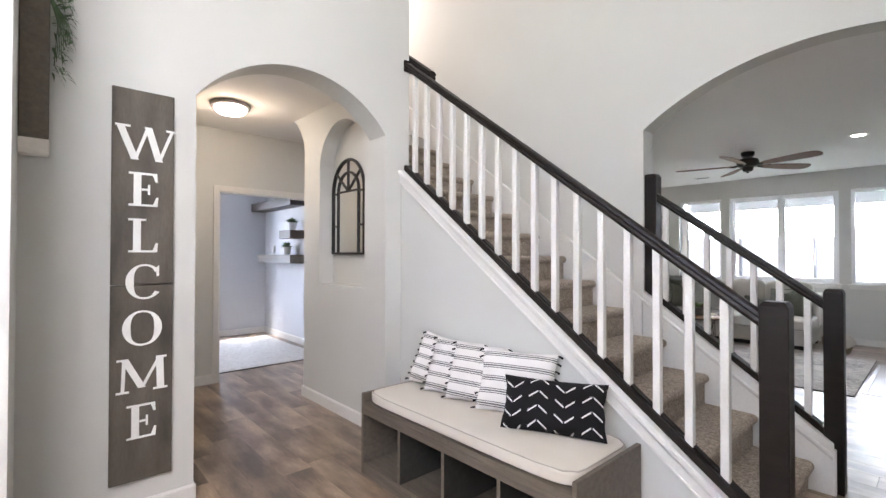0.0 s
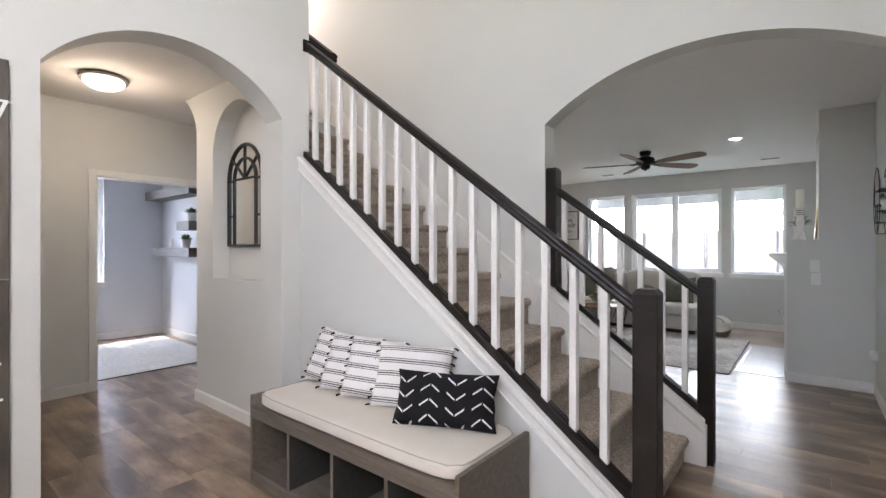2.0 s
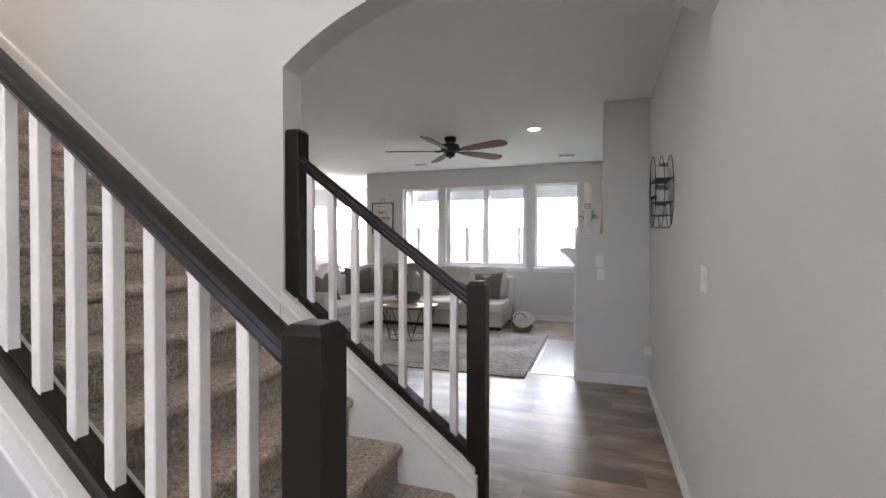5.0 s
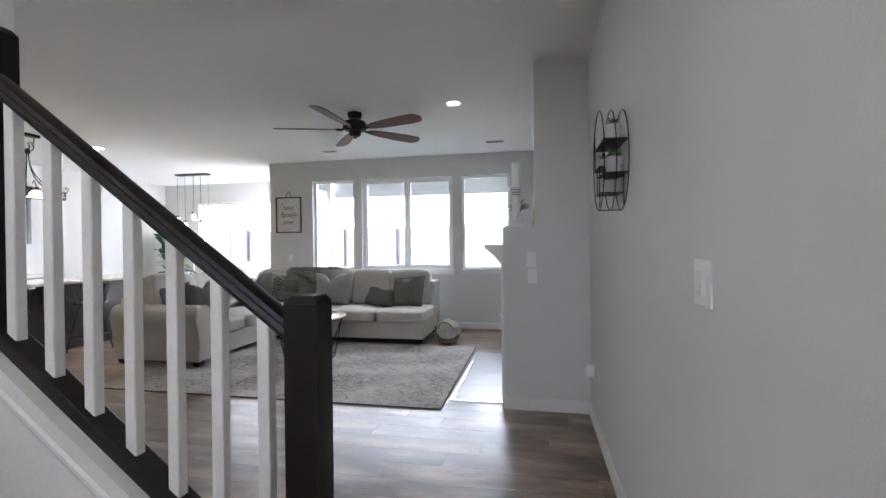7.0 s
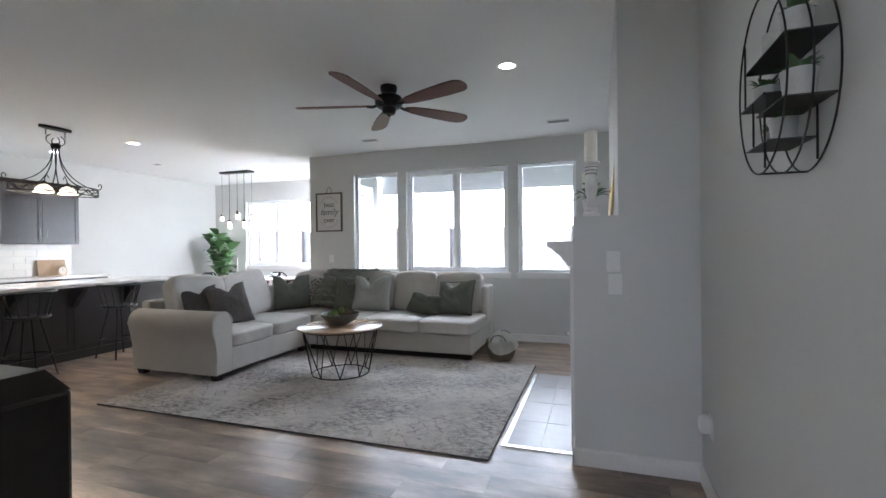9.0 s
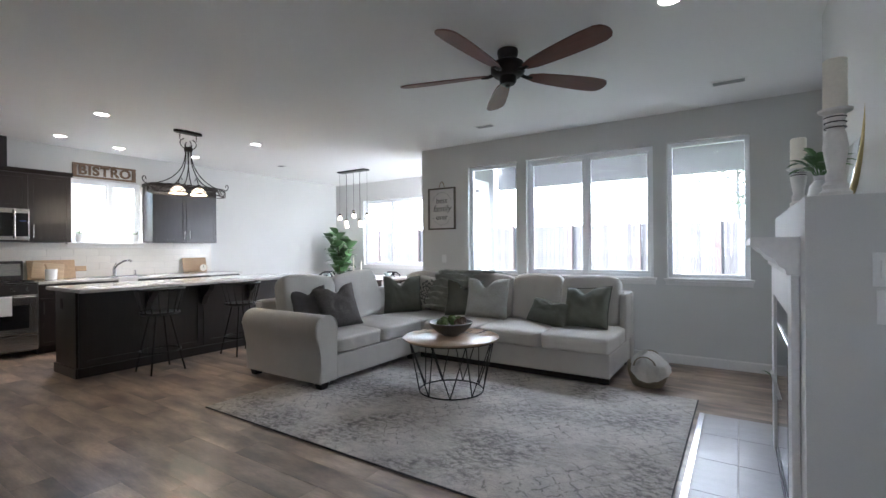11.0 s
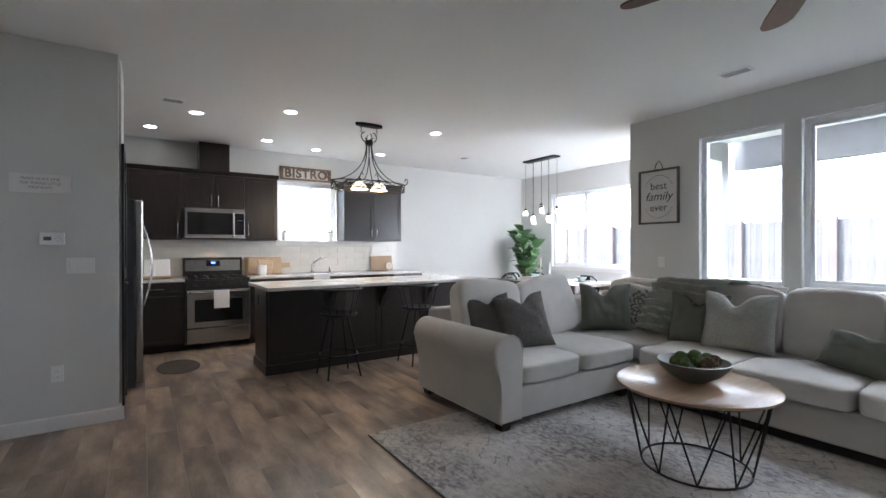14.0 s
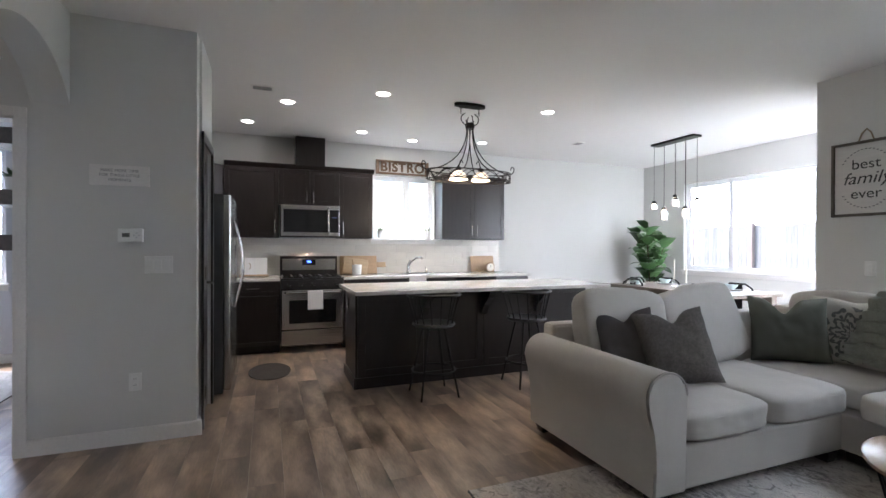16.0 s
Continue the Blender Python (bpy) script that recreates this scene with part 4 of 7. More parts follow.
succulent(pose(-6.92, 2.84, 1.3805), 0.07, 0.12, "bushy green plant in a white pot on a shelf", 2, 60)
succulent(pose(-6.72, 2.84, 1.7505), 0.07, 0.12, "bushy green plant in a white pot on a shelf", 3, 60)
fig = rounded(bmesh.new(), 0.035, 0.02, 0.03, 3, 6, 0, (0, 0, 0.05))
for x in (-0.02, 0.02):
    tube(fig, [(x, 0, 0.0), (x, 0, 0.04)], 0.007, 6)
tube(fig, [(0.025, 0, 0.06), (0.035, 0, 0.10)], 0.012, 6)
f = part("animal_figurine", fig, CERAMIC, None, smooth=True)
f.matrix_basis = pose(-7.45, 2.84, 1.3805) @ Matrix.Diagonal((1.4, 1.4, 1.4, 1))
tagged(f, "small white ceramic deer figurine on a shelf", "figurine")


# ---- living room: lamps on the ceiling ----
for x, y in ((-6.016, 5.88), (-5.928, 7.67), (-7.511, 5.967), (-7.716, 6.701), (-7.522, 4.638), (-6.60, 5.04), (-7.483, 7.644), (-0.655, 6.83)):
    can = thing("recessed_light", "white round recessed ceiling light, lit", "light", "recessed lights", pose(x, y, H))
    part("trim_ring", lathe(bmesh.new(), [(0.062, -0.002), (0.085, -0.002), (0.087, -0.006), (0.08, -0.009), (0.062, -0.006)], 28), TRIM, can, smooth=True)
    part("lens", lathe(bmesh.new(), [(0.062, -0.003), (0.0, -0.0045)], 28), CANLIGHT, can)
    lamp("recessed_lamp", "SPOT", pose(x, y, H - 0.03), 4.2 if x < -3 else 1.4, (1.0, 0.90, 0.76), radius=0.06, spot=radians(130))

for x, y, rz, L in ((-0.39, 8.62, 0, 0.28), (-2.87, 8.67, 0, 0.24), (-6.26, 4.81, 90, 0.2), (-7.0, 8.9, 0, 0.16)):
    v = thing("ceiling_vent", "white slotted ceiling air vent", "vent", "ceiling vents", pose(x, y, H, 0, 0, rz))
    part("frame", B(-L / 2, L / 2, -0.06, 0.06, -0.008, -0.001, 0.002), TRIM, v)
    for k in range(6):
        part("slat", B(-L / 2 + 0.02, L / 2 - 0.02, -0.045 + 0.016 * k, -0.037 + 0.016 * k, -0.0105, -0.0085), mat("vent_shadow_grey", (0.25, 0.25, 0.25), 0.6) if k == 0 else bpy.data.materials["vent_shadow_grey"], v)

# ceiling fan
fan = thing("ceiling_fan", "five-blade dark bronze ceiling fan with reddish wood blades", "fan", m=pose(-1.75, 6.92, H))
part("canopy", lathe(bmesh.new(), [(0, -0.001), (0.075, -0.001), (0.078, -0.02), (0.07, -0.055), (0.05, -0.065), (0, -0.066)], 28), BRONZE, fan, smooth=True)
part("motor", lathe(bmesh.new(), [(0, -0.066), (0.05, -0.068), (0.075, -0.085), (0.115, -0.10), (0.128, -0.13), (0.125, -0.165), (0.105, -0.19), (0.09, -0.20), (0, -0.20)], 32), BRONZE, fan, smooth=True)
part("switch_cup", lathe(bmesh.new(), [(0, -0.2005), (0.066, -0.2005), (0.062, -0.235), (0.05, -0.255), (0.02, -0.262), (0.016, -0.275), (0, -0.278)], 24), BRONZE, fan, smooth=True)
for k in range(5):
    a = 67.5 - 72 * k - 88
    arm = part("blade_arm", tube(bmesh.new(), [(0.10, 0, -0.17), (0.15, 0, -0.185), (0.20, 0.0, -0.18)], 0.014, 8), BRONZE, fan)
    arm.matrix_basis = pose(0, 0, 0, 0, 0, a)
    bm = bmesh.new()
    prof = [(0.17, 0.030), (0.25, 0.054), (0.37, 0.068), (0.53, 0.079), (0.69, 0.085), (0.79, 0.080), (0.83, 0.063), (0.85, 0.036), (0.856, 0.012)]
    out = [(x, y) for x, y in prof] + [(x, -y) for x, y in prof[::-1]]
    prism(bm, out, "z", -0.0045, 0.0045)
    bl = part("blade", bm, FANWOOD, fan, "reddish brown wooden blade")
    bl.matrix_basis = pose(0, 0, -0.178, 0, 0, a) @ pose(0, 0, 0, -13, 0, 0)

# ---- rug ----
RUGMAT = mat("faded_grey_rug_pile", (0.41, 0.39, 0.372), 0.95, vary=0.16, scale=2.2, fine=150, bump=0.5, fine_vary=0.18, stretch=(1, 1, 1), spec=0.1)


def worn_pattern(m):
    """Faded distressed motifs: streaks across the pile and broken lattice lines."""
    n, l = m.node_tree.nodes, m.node_tree.links
    b = n["Principled BSDF"]
    old = b.inputs["Base Color"].links[0].from_socket
    tc = n.new("ShaderNodeTexCoord")

    def tex(kind, scale, stretch, rot=0.0):
        mp = n.new("ShaderNodeMapping")
        mp.inputs["Scale"].default_value = stretch
        mp.inputs["Rotation"].default_value = (0, 0, rot)
        l.new(tc.outputs["Object"], mp.inputs["Vector"])
        t = n.new(kind)
        t.inputs["Scale"].default_value = scale
        l.new(mp.outputs["Vector"], t.inputs["Vector"])
        return t

    def ramp(sock, a, b2):
        r = n.new("ShaderNodeMapRange")
        r.inputs["From Min"].default_value, r.inputs["From Max"].default_value = a, b2
        l.new(sock, r.inputs["Value"])
        return r.outputs["Result"]

    def op(kind, a, b2):
        k = n.new("ShaderNodeMath")
        k.operation = kind
        for s, v in zip(k.inputs, (a, b2)):
            if isinstance(v, (int, float)):
                s.default_value = v
            else:
                l.new(v, s)
        return k.outputs[0]
    streak = tex("ShaderNodeTexNoise", 5.2, (1.5, 2.6, 1.0))
    streak.inputs["Detail"].default_value = 9
    streak.inputs["Roughness"].default_value = 0.7
    lines = []
    for rot in (radians(38), radians(-38)):
        w = tex("ShaderNodeTexWave", 3.3, (1, 1, 1), rot)
        w.inputs["Distortion"].default_value = 3.2
        w.inputs["Detail"].default_value = 2
        w.inputs["Detail Scale"].default_value = 3
        lines.append(ramp(w.outputs["Fac"], 0.93, 0.985))
    breakup = tex("ShaderNodeTexNoise", 24, (1, 1, 1))
    breakup.inputs["Detail"].default_value = 4
    patch = tex("ShaderNodeTexNoise", 1.6, (1, 1, 1))
    lat = op("MULTIPLY", op("MAXIMUM", *lines), ramp(breakup.outputs["Fac"], 0.46, 0.54))
    lat = op("MULTIPLY", lat, ramp(patch.outputs["Fac"], 0.40, 0.53))
    dash = tex("ShaderNodeTexNoise", 30, (0.9, 3.5, 1))
    dash.inputs["Detail"].default_value = 3
    dark = op("MAXIMUM", op("MULTIPLY", lat, 0.66), op("MULTIPLY", ramp(dash.outputs["Fac"], 0.60, 0.68), 0.5))
    mottle = tex("ShaderNodeTexNoise", 17, (1.2, 2.0, 1))
    mottle.inputs["Detail"].default_value = 8
    mottle.inputs["Roughness"].default_value = 0.75
    worn = tex("ShaderNodeTexNoise", 2.1, (1, 1, 1))
    dark = op("MAXIMUM", dark, op("MULTIPLY", op("MULTIPLY", ramp(mottle.outputs["Fac"], 0.44, 0.60), ramp(worn.outputs["Fac"], 0.40, 0.60)), 0.95))
    tone = op("ADD", op("MULTIPLY", ramp(streak.outputs["Fac"], 0.42, 0.66), 0.34), dark)
    mx = n.new("ShaderNodeMix")
    mx.data_type = "RGBA"
    mx.clamp_factor = True
    l.new(tone, mx.inputs["Factor"])
    mx.inputs["A"].default_value, mx.inputs["B"].default_value = (1.30, 1.265, 1.21, 1), (0.46, 0.45, 0.45, 1)
    mul = n.new("ShaderNodeMix")
    mul.data_type, mul.blend_type = "RGBA", "MULTIPLY"
    mul.inputs["Factor"].default_value = 1
    l.new(old, mul.inputs["A"])
    l.new(mx.outputs["Result"], mul.inputs["B"])
    l.new(mul.outputs["Result"], b.inputs["Base Color"])


worn_pattern(RUGMAT)
rug = part("area_rug", B(-3.95, -0.615, 5.845, 8.10, 0.001, 0.013, 0.003), RUGMAT)
tagged(rug, "faded grey and cream distressed area rug", "rug")
part("bound_edge", tube(bmesh.new(), [(-3.95, 5.843, 0.007), (-0.613, 5.843, 0.007), (-0.613, 8.1, 0.007)], 0.006, 6), mat("dark_rug_binding", (0.06, 0.058, 0.058), 0.9), rug)

# ---- sectional sofa ----
sofa = thing("sectional_sofa", "pale linen L-shaped sectional sofa with a rolled arm", "sofa")
SB = 0.075
part("base", B(-4.46, -3.455, 6.80, 8.14, SB, 0.30, 0.015), SOFA, sofa)
part("base", B(-4.46, -1.31, 8.08, 9.05, SB, 0.30, 0.015), SOFA, sofa)


def soft(name, x0, x1, y0, y1, z0, z1, p=7, puff=0.12, n=20, seed=0, material=None):
    bm = rounded(bmesh.new(), (x1 - x0) / 2, (y1 - y0) / 2, (z1 - z0) / 2, p, n, puff)
    for v in bm.verts:
        sag = noise.noise(v.co * 5 + Vector((seed, 0, 0))) + 0.55 * noise.noise(Vector((v.co.x * 16, v.co.y * 16, v.co.z * 9 + seed))) + 0.3 * noise.noise(v.co * 34)
        v.co += v.co.normalized() * 0.0105 * sag
    ob = part(name, bm, material or SOFA, sofa, smooth=True)
    ob.matrix_basis = pose((x0 + x1) / 2, (y0 + y1) / 2, (z0 + z1) / 2)
    return ob


def welt(ob, hx, hy, z, p=7):
    pts = []
    for k in range(40):
        a = math.tau * k / 40
        c, s = math.cos(a), math.sin(a)
        r = (abs(c) ** p + abs(s) ** p) ** (-1 / p)
        pts.append((hx * c * r, hy * s * r, z))
    part("welt", tube(bmesh.new(), pts, 0.004, 5, True), SOFA, ob)


seats = [(-4.30, -3.435, 6.80, 7.46), (-4.30, -3.435, 7.465, 8.17), (-4.20, -3.37, 8.18, 8.86), (-3.36, -2.66, 8.0, 8.83), (-2.655, -1.965, 8.0, 8.83), (-1.96, -1.295, 8.0, 8.83)]
for i, (x0, x1, y0, y1) in enumerate(seats):
    s = soft("seat_cushion", x0, x1, y0, y1, 0.295, 0.455, 8, 0.22, 24, i)
    welt(s, (x1 - x0) / 2 * 0.992, (y1 - y0) / 2 * 0.992, 0.045, 8)
part("back_frame", B(-4.56, -4.44, 6.70, 9.10, SB, 0.76, 0.03), SOFA, sofa)
part("back_frame", B(-4.44, -1.285, 8.97, 9.10, SB, 0.80, 0.03), SOFA, sofa)
part("back_frame", B(-1.36, -1.285, 8.72, 8.965, 0.30, 0.80, 0.03), SOFA, sofa)
for i, (y0, y1) in enumerate(((6.80, 7.50), (7.50, 8.25))):
    b = soft("back_cushion", -0.10, 0.10, y0 - (y0 + y1) / 2, y1 - (y0 + y1) / 2, -0.265, 0.265, 7.5, 0.14, 24, 20 + i)
    b.matrix_basis = pose(-4.26, (y0 + y1) / 2, 0.715, 0, -17, 0) @ pose(0, 0, 0, 8 if i else -4, 0, 0)
for i, (x0, x1, z) in enumerate(((-4.20, -3.38, 0.69), (-3.36, -2.58, 0.69), (-2.575, -1.985, 0.70), (-1.98, -1.37, 0.69))):
    b = soft("back_cushion", x0 - (x0 + x1) / 2, x1 - (x0 + x1) / 2, -0.10, 0.10, -0.25, 0.25, 8.0, 0.14, 24, 30 + i)
    b.matrix_basis = pose((x0 + x1) / 2, 8.85, z, -13, 0, 0)
# rolled arm: outline in (y, z), run along x
arm = [(6.80, SB), (6.80, 0.56)]
for k in range(13):
    a = radians(0 + 15.5 * k)
    arm.append((6.672 + 0.128 * math.cos(a), 0.560 + 0.122 * math.sin(a)))
arm += [(6.552, 0.49), (6.578, 0.41), (6.594, 0.32), (6.596, 0.20), (6.590, SB)]
bm = prism(bmesh.new(), arm, "x", -4.55, -3.44)
bmesh.ops.bevel(bm, geom=[e for e in bm.edges if abs(e.verts[0].co.x - e.verts[1].co.x) < 1e-4], offset=0.012, segments=2, affect="EDGES")
part("rolled_arm", bm, SOFA, sofa, smooth=True)
part("welt", tube(bmesh.new(), [(-3.437, y * 0.97 + 6.69 * 0.03, z) for y, z in arm[1:]], 0.005, 6), SOFA, sofa)
for x, y in ((-4.47, 6.66), (-3.50, 6.66), (-3.50, 8.0), (-1.38, 8.14), (-1.38, 9.0), (-4.33, 9.0), (-2.6, 8.25)):
    bm = bmesh.new()
    vs = [bm.verts.new((x + a * k, y + b * k, z)) for k, z in ((0.034, 0.0135), (0.045, SB)) for a, b in ((-1, -1), (1, -1), (1, 1), (-1, 1))]
    bm.faces.new(vs[:4])
    bm.faces.new(vs[4:])
    for i in range(4):
        bm.faces.new((vs[i], vs[(i + 1) % 4], vs[4 + (i + 1) % 4], vs[4 + i]))
    part("foot", bm, DARKWOOD, sofa, "dark tapered wooden foot")
part("skirt_rail", B(-3.44, -1.32, 8.10, 8.12, 0.02, SB - 0.001), DARKWOOD, sofa)


# medallion print for one pillow
def medallion(op, x, z):
    zz = op("SUBTRACT", z, 0.22)
    r = op("SQRT", op("ADD", op("MULTIPLY", x, x), op("MULTIPLY", op("MULTIPLY", zz, zz), 0.7)))
    ang = op("ARCTAN2", x, zz)
    wob = op("MULTIPLY", op("SINE", op("MULTIPLY", ang, 10.0)), 0.016)
    f = op("MODULO", op("ADD", op("ADD", r, wob), 1.0), 0.055)
    ringm = op("LESS_THAN", f, 0.017)
    wob2 = op("SINE", op("MULTIPLY", ang, 16.0))
    petal = op("GREATER_THAN", op("MULTIPLY", wob2, op("SINE", op("MULTIPLY", r, 95.0))), 0.35)
    inside = op("LESS_THAN", r, 0.165)
    return op("MULTIPLY", op("MAXIMUM", ringm, petal), inside), (0.20, 0.21, 0.20), (0.62, 0.60, 0.53)


MEDALLION = pattern_mat("medallion_print", medallion)
BOUCLE = mat("dark_taupe_boucle", (0.165, 0.150, 0.136), 0.95, vary=0.2, scale=60, fine=220, bump=1.0, fine_vary=0.2, spec=0.1)
PALEBOUCLE = mat("pale_sage_boucle", (0.36, 0.355, 0.32), 0.95, vary=0.12, scale=60, fine=200, bump=1.0, fine_vary=0.14, spec=0.1)
SP = "sofa throw pillows"
SZ = 0.455
cushion("throw_pillow", "charcoal woven throw pillow on the sofa", CHARCOAL, 0.41, 0.46, 0.14, pose(-3.98, 7.03, SZ, -24, 0, 66) @ pose(0, 0, 0, 0, -8, 0), 0.14, 11, group=SP)
cushion("throw_pillow", "dark taupe boucle throw pillow on the sofa", BOUCLE, 0.44, 0.48, 0.16, pose(-3.79, 7.22, SZ, -24, 0, 62) @ pose(0, 0, 0, 0, -8, 0), 0.16, 12, group=SP)
cushion("throw_pillow", "sage grey throw pillow with a chopped top", OLIVE, 0.50, 0.49, 0.17, pose(-3.93, 8.40, SZ, -16, 0, 46), 0.24, 13, group=SP)
cushion("throw_pillow", "cream throw pillow with a grey medallion print", MEDALLION, 0.50, 0.50, 0.15, pose(-3.70, 8.68, SZ, -15, 0, 24), 0.05, 14, group=SP)
cushion("throw_pillow", "sage grey linen throw pillow with a chopped top", OLIVE, 0.47, 0.45, 0.16, pose(-3.13, 8.54, SZ, -18, 0, 12), 0.22, 15, group=SP)
cushion("throw_pillow", "pale sage boucle throw pillow with a chopped top", PALEBOUCLE, 0.53, 0.49, 0.17, pose(-2.80, 8.50, SZ, -18, 0, 8), 0.22, 16, group=SP)
cushion("throw_pillow", "small sage green lumbar pillow", OLIVE, 0.46, 0.28, 0.19, pose(-2.05, 8.42, SZ + 0.012, -34, 0, -4) @ pose(0, 0, 0, 0, 9, 0), 0.10, 17, group=SP)
cushion("throw_pillow", "sage grey throw pillow with dark piping", OLIVE, 0.50, 0.45, 0.20, pose(-1.64, 8.44, SZ, -24, 0, -14) @ pose(0, 0, 0, 0, -5, 0), 0.18, 18, group=SP, seam=CHARCOAL)

# knitted throw over the back cushions
bm = bmesh.new()
n1, n2 = 34, 44
path = []
for k in range(n2 + 1):
    t = k / n2
    if t < 0.55:
        u = t / 0.55
        path.append((8.60 + 0.14 * u, 0.50 + 0.44 * u))
    else:
        u = (t - 0.55) / 0.45
        path.append((8.74 + 0.34 * math.sin(u * 1.5), 0.955 + 0.02 * math.sin(u * 3.1) - 0.10 * u * u))
g = []
for i in range(n1 + 1):
    row = []
    for k, (yy, zz) in enumerate(path):
        t = k / n2
        x = -3.70 + 0.20 * t + (0.32 + 0.52 * t) * i / n1
        rib = 0.016 * math.sin(k * 1.45 + 0.5 * math.sin(i * 0.5)) + (0.016 + 0.022 * t) * noise.noise(Vector((x * 7, yy * 7, zz * 7)))
        row.append(bm.verts.new((x, yy - 0.085 - rib, zz + 0.030 + rib)))
    g.append(row)
for i in range(n1):
    for k in range(n2):
        bm.faces.new((g[i][k], g[i + 1][k], g[i + 1][k + 1], g[i][k + 1]))
bmesh.ops.solidify(bm, geom=bm.faces[:], thickness=0.012)
thr = part("throw_blanket", bm, mat("sage_chenille", (0.40, 0.41, 0.35), 0.95, vary=0.12, scale=30, fine=150, bump=0.8, fine_vary=0.12, spec=0.1), None, smooth=True)
tagged(thr, "sage green ribbed throw draped over the sofa back", "blanket")

# ---- coffee table ----
TX, TY, TZ = -2.48, 7.25, 0.50
table = thing("coffee_table", "round mango wood coffee table with a black wire base", "table", m=pose(TX, TY, 0.0135))
part("tabletop", lathe(bmesh.new(), [(0, TZ - 0.035), (0.418, TZ - 0.035), (0.428, TZ - 0.03), (0.428, TZ - 0.018), (0.421, TZ - 0.0135), (0, TZ - 0.0135)], 56), TABLEWOOD, table, smooth=True)
R0, R1 = 0.395, 0.285
for r, z in ((R0, TZ - 0.041), (R1, 0.007)):
    part("ring", tube(bmesh.new(), [(r * math.cos(a), r * math.sin(a), z) for a in [math.tau * k / 48 for k in range(48)]], 0.0065, 8, True), BLACK, table)
for k in range(9):
    a = math.tau * k / 9
    for d in (-1, 1):
        b = a + d * math.tau / 18
        part("rod", tube(bmesh.new(), [(R0 * math.cos(a), R0 * math.sin(a), TZ - 0.041), (R1 * math.cos(b), R1 * math.sin(b), 0.007)], 0.0052, 6), BLACK, table)
bz = TZ
bowl_ob = part("wooden_bowl", lathe(bmesh.new(), [(0, 0.0), (0.075, 0.0), (0.085, 0.012), (0.14, 0.042), (0.18, 0.080), (0.20, 0.118), (0.192, 0.120), (0.172, 0.083), (0.132, 0.050), (0.0, 0.026)], 44), mat("olive_grey_bowl", (0.10, 0.098, 0.082), 0.45, vary=0.2, scale=6, bump=0.1), None, smooth=True)
bowl_ob.matrix_basis = pose(TX - 0.02, TY + 0.03, bz)
tagged(bowl_ob, "olive grey wooden bowl on the coffee table", "bowl")
MOSS = mat("moss_green", (0.10, 0.14, 0.05), 0.95, vary=0.3, scale=40, fine=160, bump=1.0, fine_vary=0.25, spec=0.1)
TWIG = mat("twig_brown", (0.12, 0.075, 0.045), 0.85, vary=0.2, scale=30, bump=0.5)
for i, (dx, dy, dz, r) in enumerate(((-0.085, 0.02, 0.085, 0.042), (-0.03, -0.06, 0.082, 0.038), (-0.02, 0.055, 0.098, 0.044), (0.03, 0.0, 0.088, 0.036), (-0.08, -0.05, 0.075, 0.036), (0.045, 0.07, 0.092, 0.042))):
    bm = bmesh.new()
    bmesh.ops.create_icosphere(bm, subdivisions=3, radius=r)
    for v in bm.verts:
        v.co *= 1 + 0.07 * noise.noise(v.co * 60)
    o = part("moss_ball", bm, MOSS, None, smooth=True)
    o.matrix_basis = pose(TX - 0.02 + dx, TY + 0.03 + dy, bz + dz + 0.03)
    tagged(o, "green moss ball in the wooden bowl", "ornament", "moss balls")
for i, (dx, dy, dz, r) in enumerate(((0.095, -0.02, 0.092, 0.038), (0.10, 0.045, 0.10, 0.034))):
    bm = bmesh.new()
    q = random.Random(i)
    for k in range(14):
        ax = Vector((q.uniform(-1, 1), q.uniform(-1, 1), q.uniform(-1, 1))).normalized()
        u = ax.orthogonal().normalized()
        w = ax.cross(u)
        tube(bm, [(u * math.cos(t) + w * math.sin(t)) * r * q.uniform(0.9, 1.02) for t in [math.tau * s / 14 for s in range(14)]], 0.0024, 5, True)
    o = part("twig_ball", bm, TWIG, None)
    o.matrix_basis = pose(TX - 0.02 + dx, TY + 0.03 + dy, bz + dz + 0.03)
    tagged(o, "brown woven twig ball in the wooden bowl", "ornament", "twig balls")

# ---- basket with a knitted throw ----
bk = thing("woven_basket", "olive woven seagrass basket beside the sofa", "basket", m=pose(-1.03, 8.33, 0.014) @ Matrix.Diagonal((0.98, 0.98, 0.78, 1)))
bm = bmesh.new()
prof = []
for k in range(13):
    z = 0.022 * k
    prof.append((0.13 + 0.045 * math.sin(min(1, k / 9) * 1.5) + (0.004 if k % 2 else 0), z))
lathe(bm, [(0, 0.0)] + prof + [(prof[-1][0] - 0.012, prof[-1][1]), (0.12, 0.05), (0, 0.05)], 32)
part("body", bm, BASKET, bk, smooth=True)
for s in (-1, 1):
    part("handle", tube(bmesh.new(), [(0.09 * math.cos(t) + 0.0, s * 0.165, 0.255 + 0.11 * math.sin(t)) for t in [math.pi * k / 12 for k in range(13)]], 0.008, 6), BASKET, bk)
bm = bmesh.new()
n1, n2 = 30, 72
rings = []
